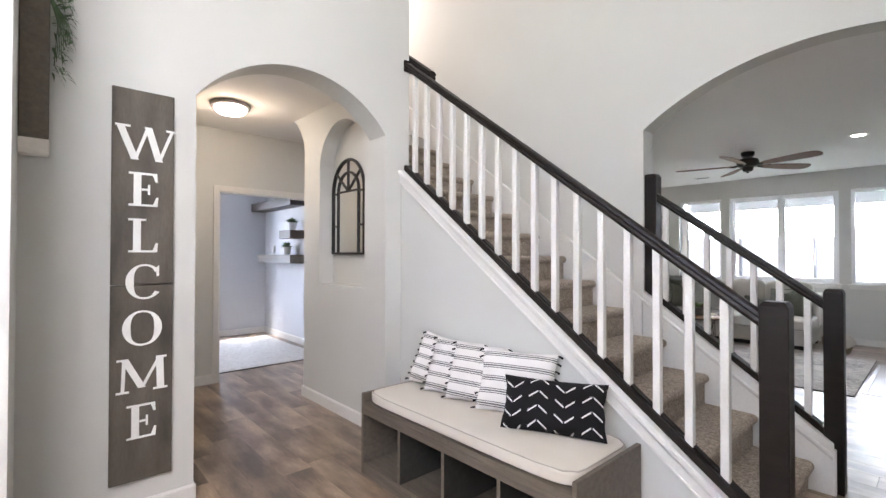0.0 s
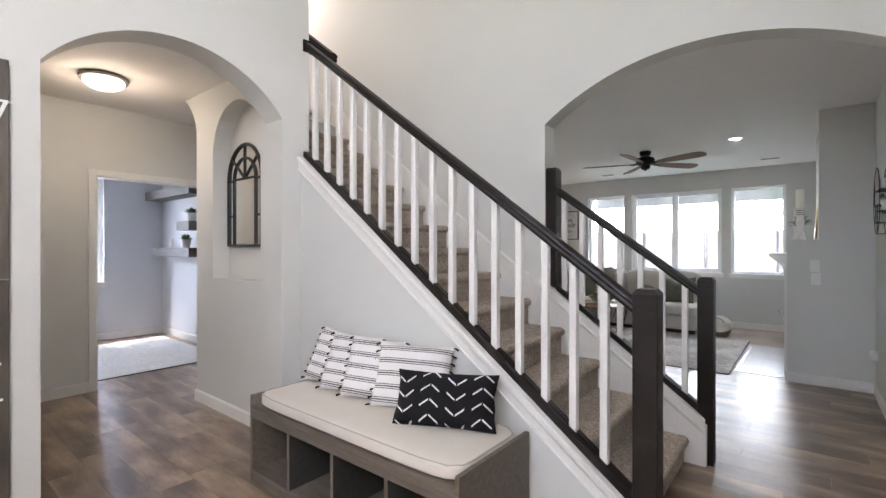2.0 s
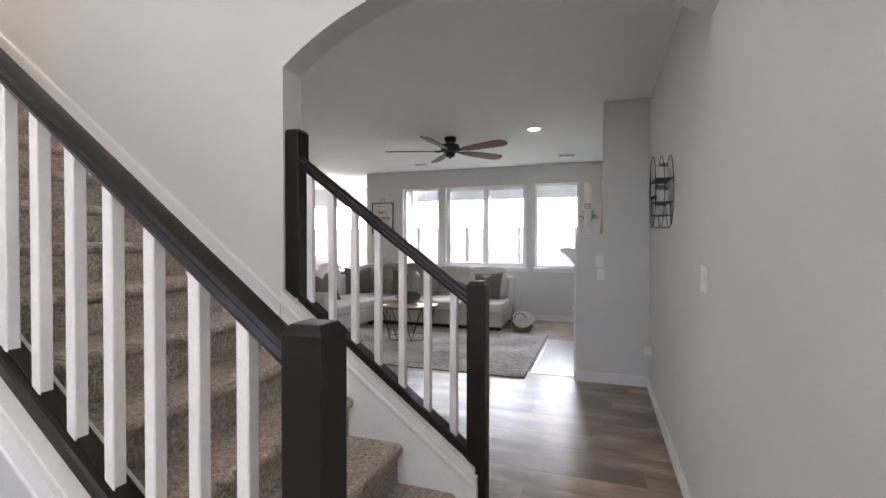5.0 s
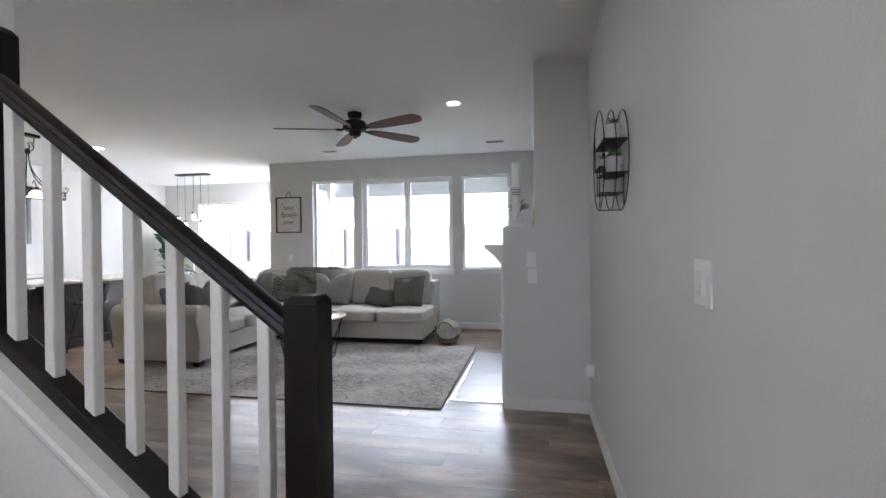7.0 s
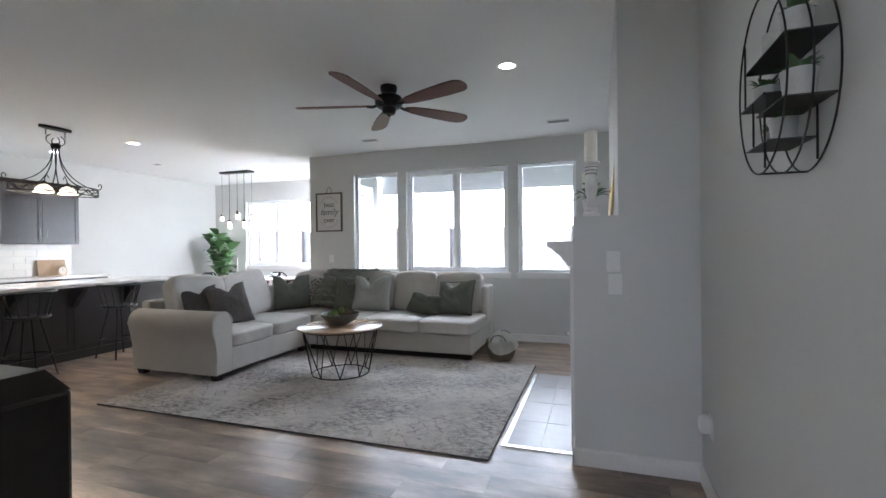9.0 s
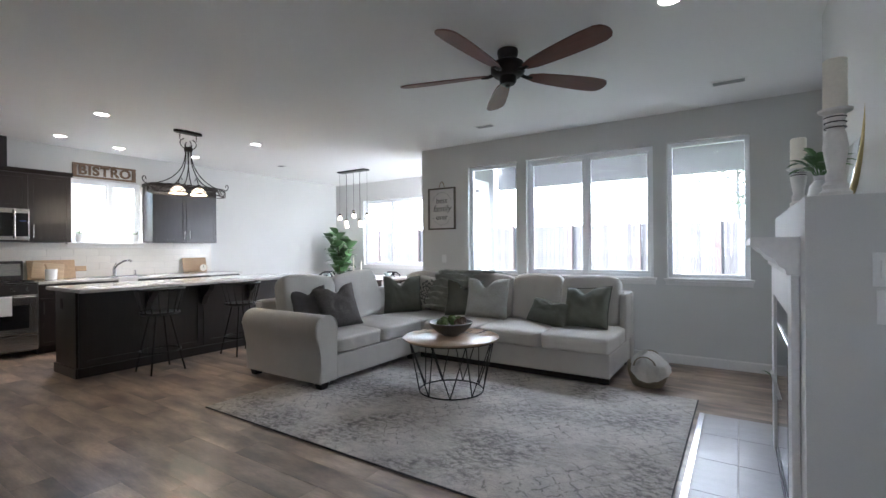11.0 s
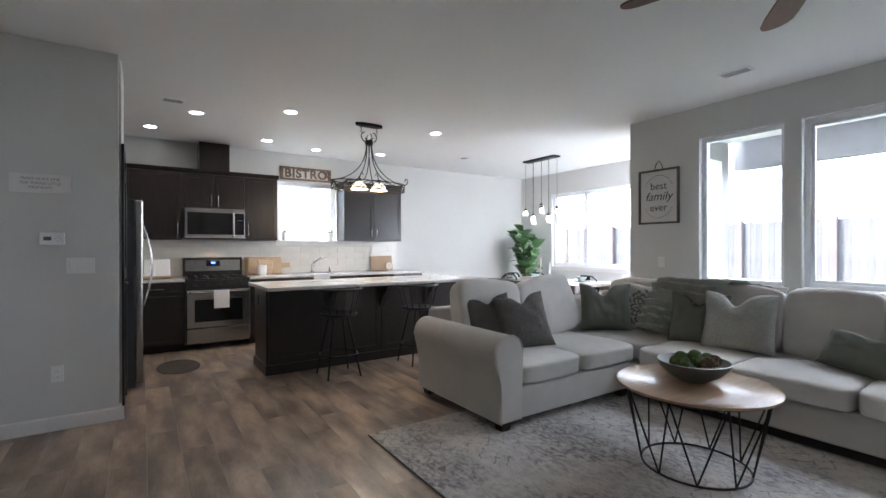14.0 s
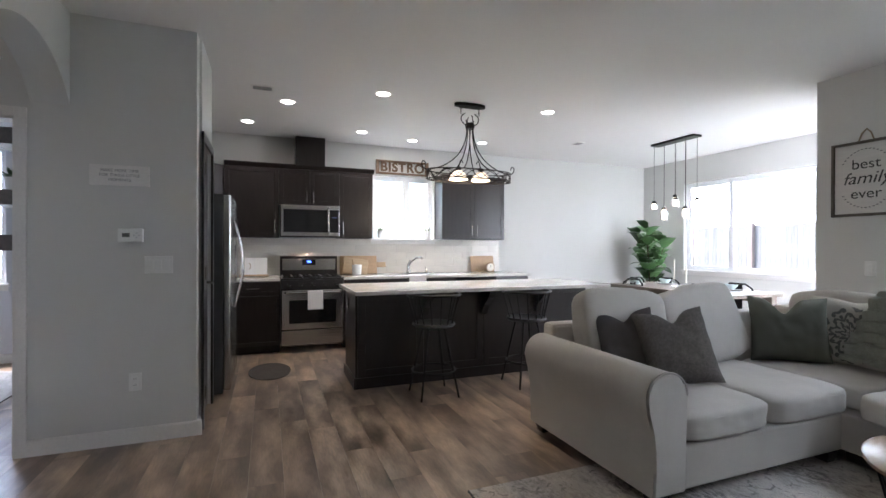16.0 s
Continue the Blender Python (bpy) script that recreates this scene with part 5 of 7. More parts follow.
for i in range(1, n1 + 1):
    t = i / n1
    row = []
    for k in range(n2):
        a = math.tau * k / n2
        facing = max(0.0, math.cos(a - radians(-62))) ** 0.6
        drop = 0.185 * facing * (0.72 + 0.28 * math.cos(2 * (a - radians(-95))))
        crease = noise.noise(Vector((math.cos(a) * 3.2, math.sin(a) * 3.2, t * 1.2))) + 0.5 * noise.noise(Vector((math.cos(a) * 7, math.sin(a) * 7, t * 5)))
        inner, hang = min(1, t / 0.55), max(0.0, (t - 0.55) / 0.45)
        rad = (0.14 + 0.052 * facing) * inner + hang * (0.03 * facing + 0.035 * crease * facing)
        row.append(bm.verts.new((rad * math.cos(a), rad * math.sin(a), 0.272 + 0.115 * (1 - inner ** 2) + 0.030 * crease * (1 - hang) - drop * hang)))
    rings.append(row)
top = bm.verts.new((0, 0, 0.387))
for k in range(n2):
    bm.faces.new((top, rings[0][k], rings[0][(k + 1) % n2]))
    for a, b in zip(rings, rings[1:]):
        bm.faces.new((a[k], b[k], b[(k + 1) % n2], a[(k + 1) % n2]))
bmesh.ops.solidify(bm, geom=bm.faces[:], thickness=0.014)
kn = part("knitted_throw", bm, KNIT, None, smooth=True)
kn.matrix_basis = pose(-1.03, 8.33, 0.014) @ Matrix.Diagonal((1.0, 1.0, 0.78, 1))
tagged(kn, "cream chunky knit throw spilling from the basket", "blanket")

# ---- fireplace ----
fp = thing("fireplace", "white mantelpiece round a black firebox", "fireplace")
F0, F1 = 6.14, 7.46
part("surround_leg", B(CX - 0.03, CX - 0.001, F0, F0 + 0.16, 0.009, 1.16, 0.004), TRIM, fp)
part("surround_leg", B(CX - 0.03, CX - 0.001, F1 - 0.16, F1, 0.009, 1.16, 0.004), TRIM, fp)
part("frieze", B(CX - 0.03, CX - 0.001, F0 + 0.1605, F1 - 0.1605, 0.98, 1.16, 0.004), TRIM, fp)
crown = [(CX - 0.001, 1.161), (CX - 0.045, 1.161), (CX - 0.05, 1.185), (CX - 0.068, 1.195), (CX - 0.085, 1.225), (CX - 0.115, 1.245), (CX - 0.135, 1.27), (CX - 0.165, 1.282), (CX - 0.165, 1.315), (CX - 0.001, 1.315)]
part("mantel_shelf", prism(bmesh.new(), crown, "y", F0 - 0.03, F1 + 0.03), TRIM, fp, "white crown-moulded mantel shelf")
part("firebox", B(CX - 0.012, CX - 0.001, F0 + 0.1605, F1 - 0.1605, 0.009, 0.9795), mat("dark_slate_tile", (0.05, 0.048, 0.05), 0.3, vary=0.15), fp)
part("firebox_glass", B(CX - 0.022, CX - 0.0125, F0 + 0.30, F1 - 0.30, 0.10, 0.82, 0.003), BLACKGLASS, fp)
part("trim_bar", B(CX - 0.03, CX - 0.0225, F0 + 0.29, F1 - 0.29, 0.05, 0.09, 0.003), BLACK, fp)
hearth = tagged(new("hearth"), "pale tiled hearth flush with the floor", "hearth", kind="structure")
part("bed", B(-0.545, CX - 0.001, 6.10, 7.80, 0.0005, 0.003), GROUT, hearth)
for i in range(2):
    for j in range(4):
        part("tile", B(-0.542 + 0.2135 * i, -0.542 + 0.2135 * i + 0.210, 6.104 + 0.424 * j, 6.104 + 0.424 * j + 0.4205, 0.003, 0.0085, 0.0015), TILE, hearth)
SILVER = mat("brushed_aluminium", (0.72, 0.72, 0.74), 0.25, 1.0, vary=0.02, bump=0.0)
part("edge_strip", B(-0.582, -0.546, 6.064, 7.80, 0.0005, 0.010, 0.002), SILVER, hearth, "brushed metal edge strip")
part("edge_strip", B(-0.546, CX - 0.001, 6.064, 6.099, 0.0005, 0.010, 0.002), SILVER, hearth)
stk = thing("stocking_hanger", "small white mantel sprig holder by the firebox", "ornament")
part("tag", B(-0.007, 0.007, -0.035, 0.035, 0, 0.13, 0.003), WHITEDIST, stk).matrix_basis = pose(CX - 0.040, 6.615, 0.525, 0, -14, 0)
bm = bmesh.new()
leaf_shape(bm, (CX - 0.066, 6.615, 0.62), (CX - 0.115, 6.63, 0.655), 0.022, (0, 0, 1))
part("leaf", bm, LEAF, stk)

MZ = 1.4605


def candlestick(x, y, h, ch, s=1.0):
    c = thing("candlestick", "distressed white turned wood candlestick with an ivory pillar candle", "candlestick", "mantel candlesticks", pose(x, y, MZ))
    prof = [(0, 0), (0.055, 0), (0.056, 0.018), (0.043, 0.03), (0.046, 0.045), (0.034, 0.058), (0.036, 0.08), (0.028, 0.095), (0.040, 0.16), (0.044, 0.19), (0.036, h * 0.72), (0.028, h * 0.78), (0.036, h * 0.82), (0.030, h * 0.86), (0.036, h * 0.9), (0.032, h * 0.94), (0.058, h * 0.975), (0.06, h), (0, h)]
    part("turned_post", lathe(bmesh.new(), [(r * s, z) for r, z in prof], 24), WHITEDIST, c, smooth=True)
    for f in (0.79, 0.85, 0.91):
        part("groove", tube(bmesh.new(), [(0.037 * s * math.cos(a), 0.037 * s * math.sin(a), h * f) for a in [math.tau * k / 20 for k in range(20)]], 0.0022, 5, True), BLACK, c)
    part("candle", lathe(bmesh.new(), [(0, h), (0.042 * s, h), (0.042 * s, h + ch), (0.036 * s, h + ch + 0.004), (0.012, h + ch - 0.004), (0, h + ch - 0.004)], 24), CANDLE, c, "ivory pillar candle", smooth=True)
    part("wick", tube(bmesh.new(), [(0, 0, h + ch - 0.004), (0.001, 0, h + ch + 0.012)], 0.0014, 5), BLACK, c)


candlestick(-0.012, 6.08, 0.33, 0.185, 0.88)
candlestick(-0.05, 6.92, 0.23, 0.16, 0.85)
vase = thing("bud_vase", "small white ceramic vase with green leaves on the ledge", "vase", m=pose(-0.015, 6.46, MZ))
part("vase", lathe(bmesh.new(), [(0, 0), (0.035, 0), (0.045, 0.04), (0.038, 0.085), (0.02, 0.11), (0.024, 0.13), (0.018, 0.13), (0.014, 0.11), (0, 0.1)], 24), CERAMIC, vase, smooth=True)
bm = bmesh.new()
q = random.Random(8)
for i in range(26):
    a, e = q.random() * math.tau, q.uniform(0.0, 1.2)
    b = Vector((0, 0, 0.13 + 0.06 * q.random()))
    d = Vector((math.cos(a) * math.cos(e), math.sin(a) * math.cos(e), math.sin(e)))
    leaf_shape(bm, b + d * 0.03, b + d * q.uniform(0.09, 0.15), 0.045, (0, 0, 1))
    tube(bm, [(0, 0, 0.11), tuple(b + d * 0.035)], 0.002, 4)
part("leaves", bm, LEAF, vase)
rm = thing("round_mirror", "round brass framed mirror leaning on the chimney breast", "mirror", m=pose(0.118, 6.86, MZ, 0, 4, 0))
part("frame", tube(bmesh.new(), [(0, 0.41 * math.cos(a), 0.42 + 0.41 * math.sin(a)) for a in [math.tau * k / 56 for k in range(56)]], 0.013, 8, True), GOLD, rm, smooth=True)
bm = bmesh.new()
prism(bm, [(0.41 * math.cos(math.tau * k / 56), 0.42 + 0.41 * math.sin(math.tau * k / 56)) for k in range(56)], "x", -0.004, 0.003)
part("glass", bm, MIRROR, rm)


# ---- plates on walls ----
def plate(name, label, m, w, h, rockers=0, outlet=False):
    """A wall plate in the xz plane, facing -y before m."""
    p = thing(name, label, "switch" if rockers else "outlet", m=m)
    part("cover", B(-w / 2, w / 2, -0.006, -0.0005, -h / 2, h / 2, 0.002), PLASTIC, p)
    for k in range(rockers):
        x = (k - (rockers - 1) / 2) * 0.046
        r = part("rocker", B(x - 0.0165, x + 0.0165, -0.010, -0.0062, -0.033, 0.033, 0.002), PLASTIC, p)
    if outlet:
        for z in (-0.02, 0.02):
            part("socket", B(-0.016, 0.016, -0.0085, -0.0062, z - 0.014, z + 0.014, 0.003), PLASTIC, p)
            for x in (-0.006, 0.006):
                part("slot", B(x - 0.001, x + 0.001, -0.0092, -0.0086, z - 0.004, z + 0.005), BLACK, p)
    return p


plate("light_switch", "white double rocker light switch on a painted wall", pose(RX, 3.587, 1.21, 0, 0, -90), 0.118, 0.118, 2)
plate("light_switch", "white rocker light switch on the chimney breast", pose(0.105, 5.968, 1.195), 0.075, 0.118, 1)
plate("fireplace_switch", "grey rocker switch plate on the chimney breast", pose(0.115, 5.968, 1.065), 0.075, 0.118, 1)
plate("light_switch", "white triple rocker light switch on a painted wall", pose(OX, 4.182, 1.166, 0, 0, 90), 0.164, 0.114, 3)
plate("wall_outlet", "white duplex wall outlet", pose(OX, 4.05, 0.40, 0, 0, 90), 0.072, 0.116, 0, True)
plate("wall_outlet", "white duplex wall outlet low on the wall", pose(RX, 5.75, 0.38, 0, 0, -90), 0.072, 0.116, 0, True)
plate("light_switch", "white rocker light switch below the family sign", pose(-3.93, WY, 1.13), 0.075, 0.118, 1)
plug = part("plug_in_freshener", rounded(bmesh.new(), 0.03, 0.03, 0.045, 3, 6), PLASTIC, None, smooth=True)
plug.matrix_basis = pose(RX - 0.036, 5.72, 0.40)
tagged(plug, "white plug-in air freshener in an outlet", "freshener")
th = thing("thermostat", "white digital wall thermostat", "thermostat", m=pose(OX, 4.026, 1.36, 0, 0, 90))
part("case", B(-0.07, 0.07, -0.025, -0.0005, -0.045, 0.045, 0.006), PLASTIC, th)
part("screen", B(-0.045, -0.003, -0.0265, -0.0252, -0.012, 0.014), mat("lcd_grey_green", (0.10, 0.11, 0.10), 0.3), th)
for a, b in ((0.02, 0.0), (0.05, 0.0), (0.035, 0.015), (0.035, -0.015)):
    part("button", B(a - 0.005, a + 0.005, -0.0265, -0.0252, b - 0.003, b + 0.003), mat("button_grey", (0.45, 0.45, 0.45), 0.5) if (a, b) == (0.02, 0.0) else bpy.data.materials["button_grey"], th)


def words(text, size, material, m, parent, extrude=0.0006, shear=0.0):
    c = bpy.data.curves.new("lettering", "FONT")
    c.body, c.size, c.extrude, c.align_x, c.align_y, c.shear = text, size, extrude, "CENTER", "CENTER", shear
    c.materials.append(material)
    ob = new("lettering", c)
    ob.parent = parent
    ob.matrix_basis = m
    return ob


INK = mat("dark_ink", (0.03, 0.03, 0.03), 0.7)
GREYINK = mat("grey_ink", (0.22, 0.22, 0.22), 0.7)
ms = thing("moments_sign", "small white wooden sign with grey lettering", "sign", m=pose(OX, 3.967, 1.745, 0, 0, 90))
part("board", B(-0.163, 0.163, -0.018, -0.0005, -0.065, 0.065, 0.002), TRIM, ms)
for z, t in ((0.03, "MAKE MORE TIME"), (0.0, "FOR THOSE LITTLE"), (-0.03, "MOMENTS")):
    words(t, 0.026, GREYINK, pose(0, -0.0185, z, 90, 0, 0), ms)
fs = thing("family_sign", "framed white sign reading best family ever", "sign", m=pose(-3.958, WY, 1.86))
for x0, x1, z0, z1 in ((-0.235, -0.213, -0.305, 0.305), (0.213, 0.235, -0.305, 0.305), (-0.2125, 0.2125, 0.283, 0.305), (-0.2125, 0.2125, -0.305, -0.283)):
    part("frame", B(x0, x1, -0.03, -0.001, z0, z1, 0.003), SIGNWOOD, fs)
part("panel", B(-0.2125, 0.2125, -0.014, -0.001, -0.2825, 0.2825), mat("whitewashed_panel", (0.60, 0.585, 0.565), 0.7, vary=0.05, scale=6, stretch=(1, 1, 8)), fs)
words("best", 0.115, INK, pose(0, -0.0150, 0.115, 90, 0, 0), fs)
words("family", 0.135, INK, pose(0, -0.0150, 0.0, 90, 0, 0), fs, shear=0.28)
words("ever", 0.115, INK, pose(0, -0.0150, -0.125, 90, 0, 0), fs)
for s in (-1, 1):
    for k in range(-7, 8):
        a = radians(90 * s + 8 * k)
        p = (0.185 * math.cos(a), 0.232 * math.sin(a))
        part("laurel_leaf", prism(bmesh.new(), [(p[0] - 0.012, p[1] + 0.004 * s), (p[0], p[1] + 0.012 * s), (p[0] + 0.012, p[1] + 0.006 * s), (p[0], p[1])], "y", -0.0155, -0.0145), GREYINK, fs)
part("hanging_cord", tube(bmesh.new(), [(-0.05, -0.012, 0.306), (-0.03, -0.008, 0.365), (0.0, -0.006, 0.40), (0.03, -0.008, 0.365), (0.05, -0.012, 0.306)], 0.006, 6), mat("jute_cord", (0.25, 0.19, 0.13), 0.9), fs)

# wire wall shelf with pots
# pot ceramic greyed so that its colour carries the shade along this wall
SHADED_POT = mat("shaded_pot_ceramic", (0.46, 0.46, 0.44), 0.55, vary=0.08, scale=25, bump=0.05)
ws = thing("wire_wall_shelf", "black wire oval wall shelf holding potted succulents", "shelf", m=pose(RX, 4.645, 1.716))
WH = 0.24
HX = (-0.006, -0.058, -0.110)


def oval(cx, cy, hy, hz, n=44):
    return [(cx, cy + hy * math.cos(a), hz * math.sin(a)) for a in [math.tau * k / n for k in range(n)]]


for x in HX:
    part("hoop", tube(bmesh.new(), oval(x, 0, 0.184, WH), 0.0026, 6, True), BLACK, ws)
part("tie_bar", tube(bmesh.new(), [(-0.003, 0, -WH), (-0.113, 0, -WH)], 0.0032, 5), BLACK, ws)
for x, y, z0, z1 in ((-0.110, 0.13, -0.027, 0.157), (-0.110, -0.03, -0.228, -0.027), (-0.006, -0.06, -0.217, -0.08), (-0.110, 0.06, -0.155, -0.03)):
    part("upright", tube(bmesh.new(), [(x, y, z0), (x, y, z1)], 0.0028, 5), BLACK, ws)
PLATE = mat("dark_grey_shelf_plate", (0.05, 0.052, 0.05), 0.6, vary=0.1)
for y0, y1, z in ((-0.172, 0.135, 0.075), (-0.03, 0.176, -0.027), (-0.168, 0.03, -0.077), (-0.06, 0.12, -0.157)):
    part("shelf_plate", B(-0.112, -0.004, y0, y1, z - 0.004, z, 0.001), PLATE, ws)
for y, z, r, h, k in ((-0.09, 0.075, 0.036, 0.075, 1), (0.12, -0.027, 0.034, 0.055, 2), (-0.10, -0.077, 0.040, 0.075, 5), (0.0, -0.157, 0.034, 0.062, 3), (0.08, -0.157, 0.024, 0.045, 6)):
    succulent(pose(RX - 0.058, 4.645 + y, 1.716 + z), r, h, "green succulent in a pale pot greyed for shade on the wire shelf", k, 22, pot=SHADED_POT)
wb = part("canister", lathe(bmesh.new(), [(0, 0.0005), (0.028, 0.0005), (0.028, 0.085), (0, 0.085)], 20), SHADED_POT, None, smooth=True)
wb.matrix_basis = pose(RX - 0.058, 4.71, 1.716 + 0.075)
tagged(wb, "plain pale canister greyed for shade on the wire shelf", "canister")


# ---- kitchen ----
def pull(bm_parent, p0, p1, out):
    """A slim bar pull between two points, standing off along out."""
    p0, p1, o = Vector(p0), Vector(p1), Vector(out)
    bm = tube(bmesh.new(), [p0 + o * 0.028, p1 + o * 0.028], 0.0055, 8)
    for q in (p0.lerp(p1, 0.12), p0.lerp(p1, 0.88)):
        tube(bm, [q, q + o * 0.028], 0.004, 6)
    return part("handle", bm, STEEL, bm_parent, "brushed steel bar pull")


def shaker(parent, name, face, y0, y1, z0, z1, handle=None, frame=0.055):
    """A framed cabinet front on a plane x = face that faces +x."""
    d = part(name, B(face + 0.001, face + 0.012, y0 + 0.002, y1 - 0.002, z0 + 0.002, z1 - 0.002), CABWOOD, parent)
    for a0, a1, b0, b1 in ((y0 + 0.002, y0 + frame, z0 + 0.002, z1 - 0.002), (y1 - frame, y1 - 0.002, z0 + 0.002, z1 - 0.002), (y0 + frame, y1 - frame, z1 - frame, z1 - 0.002), (y0 + frame, y1 - frame, z0 + 0.002, z0 + frame)):
        part("frame_rail", B(face + 0.0121, face + 0.020, a0, a1, b0, b1, 0.0015), CABWOOD, d)
    if handle:
        pull(d, (face + 0.02, handle[0], handle[1]), (face + 0.02, handle[2], handle[3]), (1, 0, 0))
    return d


UF, UB, UT = -7.90, 1.405, 2.285
KW = "upper kitchen cabinets"


def upper(y0, y1, z0, doors):
    c = thing("wall_cabinet", "dark espresso wall cabinet with framed doors", "cabinet", KW)
    part("body", B(KX + 0.001, UF, y0 + 0.001, y1 - 0.001, z0, UT), CABWOOD, c)
    for d in doors:
        shaker(c, "door", UF, *d)
    return c


upper(4.36, 4.99, UB, [(4.36, 4.99, UB, UT, (4.94, UB + 0.06, 4.94, UB + 0.22))])
upper(4.99, 5.745, 1.83, [(4.99, 5.367, 1.83, UT, (5.325, 1.86, 5.325, 2.0)), (5.367, 5.745, 1.83, UT, (5.41, 1.86, 5.41, 2.0))])
upper(5.745, 6.19, UB, [(5.745, 6.19, UB, UT, (5.79, UB + 0.06, 5.79, UB + 0.22))])
upper(7.205, 8.22, UB, [(7.205, 7.712, UB, UT, (7.67, UB + 0.06, 7.67, UB + 0.2)), (7.712, 8.22, UB, UT, (7.755, UB + 0.06, 7.755, UB + 0.2))])
# corner cabinet, set across the corner
cc = thing("wall_cabinet", "dark espresso corner wall cabinet", "cabinet", KW)
part("body", prism(bmesh.new(), [(KX + 0.001, 3.821), (-7.44, 3.821), (-7.44, 4.12), (-7.66, 4.12), (UF, 4.358), (KX + 0.001, 4.358)], "z", UB, UT), CABWOOD, cc)
for y0, y1 in ((4.36, 6.205), (7.19, 8.235)):
    t = part("crown_moulding", prism(bmesh.new(), [(KX + 0.001, UT + 0.0005), (UF + 0.025, UT + 0.0005), (UF + 0.055, UT + 0.045), (UF + 0.055, UT + 0.055), (KX + 0.001, UT + 0.055)], "y", y0, y1), CABWOOD)
    tagged(t, "dark espresso crown moulding on the cabinets", "moulding", kind="structure")
duct = part("vent_chase", B(KX + 0.001, UF - 0.01, 5.19, 5.56, UT + 0.056, H - 0.03, 0.003), CABWOOD)
tagged(duct, "dark wooden vent chase above the cabinets", "vent chase")

mw_ = thing("microwave", "stainless over-range microwave with a dark window", "microwave")
part("body", B(KX + 0.02, -7.815, 5.005, 5.735, 1.415, 1.826, 0.003), BLACK, mw_)
part("door", B(-7.8145, -7.785, 5.008, 5.732, 1.425, 1.82, 0.004), STEEL, mw_)
part("window", B(-7.7848, -7.782, 5.04, 5.575, 1.475, 1.765), BLACKGLASS, mw_)
part("control_panel", B(-7.7848, -7.782, 5.605, 5.722, 1.475, 1.765), BLACKGLASS, mw_)
part("display", B(-7.7818, -7.781, 5.64, 5.70, 1.66, 1.675), mat("dim_blue_display", (0.03, 0.05, 0.12), 0.3), mw_)
part("handle", tube(bmesh.new(), [(-7.785, 5.588, 1.45), (-7.755, 5.588, 1.47), (-7.755, 5.588, 1.78), (-7.785, 5.588, 1.80)], 0.010, 8), STEEL, mw_)
lamp("microwave_lamp", "SPOT", pose(-7.98, 5.37, 1.40), 2.5, (1.0, 0.72, 0.48), radius=0.05, spot=radians(110))

# base units and worktops
BF, CT = -7.60, 0.91
KB = "base kitchen cabinets"


def base_unit(y0, y1, fronts):
    c = thing("base_cabinet", "dark espresso base cabinet", "cabinet", KB)
    part("body", B(KX + 0.001, BF, y0 + 0.001, y1 - 0.001, 0.10, CT - 0.036), CABWOOD, c)
    part("toe_kick", B(KX + 0.001, BF - 0.06, y0 + 0.001, y1 - 0.001, 0.0005, 0.0995), BLACK, c)
    for nm, a0, a1, z0, z1, hd in fronts:
        shaker(c, nm, BF, a0, a1, z0, z1, hd, 0.045)


def unit(y0, y1, right=True):
    h = y1 - 0.045 if right else y0 + 0.045
    m = (y0 + y1) / 2
    base_unit(y0, y1, [("drawer_front", y0, y1, 0.71, 0.868, (m - 0.07, 0.79, m + 0.07, 0.79)), ("door", y0, y1, 0.105, 0.70, (h, 0.52, h, 0.66))])


unit(4.40, 5.0)
unit(5.76, 6.20, False)
unit(6.20, 6.78)
unit(6.78, 7.30, False)
unit(7.92, 8.46, False)
dw = thing("dishwasher", "stainless and black built-in dishwasher", "dishwasher")
part("body", B(KX + 0.02, BF, 7.305, 7.915, 0.10, CT - 0.038), BLACK, dw)
part("door", B(BF + 0.001, BF + 0.022, 7.307, 7.913, 0.12, 0.76, 0.004), STEEL, dw)
part("control_panel", B(BF + 0.001, BF + 0.024, 7.307, 7.913, 0.765, 0.868, 0.003), BLACKGLASS, dw)
part("handle", tube(bmesh.new(), [(BF + 0.05, 7.38, 0.735), (BF + 0.05, 7.84, 0.735)], 0.009, 8), STEEL, dw)
for y0, y1 in ((3.821, 4.997), (5.758, 8.50)):
    t = part("worktop", B(KX + 0.001, BF + 0.03, y0, y1, CT - 0.035, CT, 0.004), GRANITE)
    tagged(t, "pale granite kitchen worktop", "worktop")
side = thing("base_cabinet", "dark espresso base cabinet beside the refrigerator", "cabinet", KB)
part("body", B(KX + 0.001, -7.0, 3.821, 4.398, 0.10, CT - 0.036), CABWOOD, side)

# backsplash tiles
bs = tagged(new("backsplash"), "cream glazed subway tile backsplash", "backsplash", kind="structure")
part("grout_bed", B(KX + 0.0005, KX + 0.004, 4.36, 8.30, CT + 0.001, UB - 0.001), GROUT, bs)
shared_tiles = {}
row, z = 0, CT + 0.004
while z + 0.06 < UB:
    y = 4.36 - (0.15 if row % 2 else 0.0)
    hgt = min(0.098, UB - 0.002 - z)
    while y < 8.30:
        a, b = max(y, 4.362), min(y + 0.297, 8.298)
        if b - a > 0.03:
            key = (round(b - a, 3), round(hgt, 3))
            if key not in shared_tiles:
                me = bpy.data.meshes.new("tile")
                bm = B(0, 0.005, 0, key[0], 0, key[1], 0.0012)
                bm.to_mesh(me)
                bm.free()
                me.materials.append(SUBWAY)
                shared_tiles[key] = me
            o = new("tile", shared_tiles[key])
            o.location = (KX + 0.0042, a, z)
            o.parent = bs
        y += 0.30
    z += 0.101
    row += 1

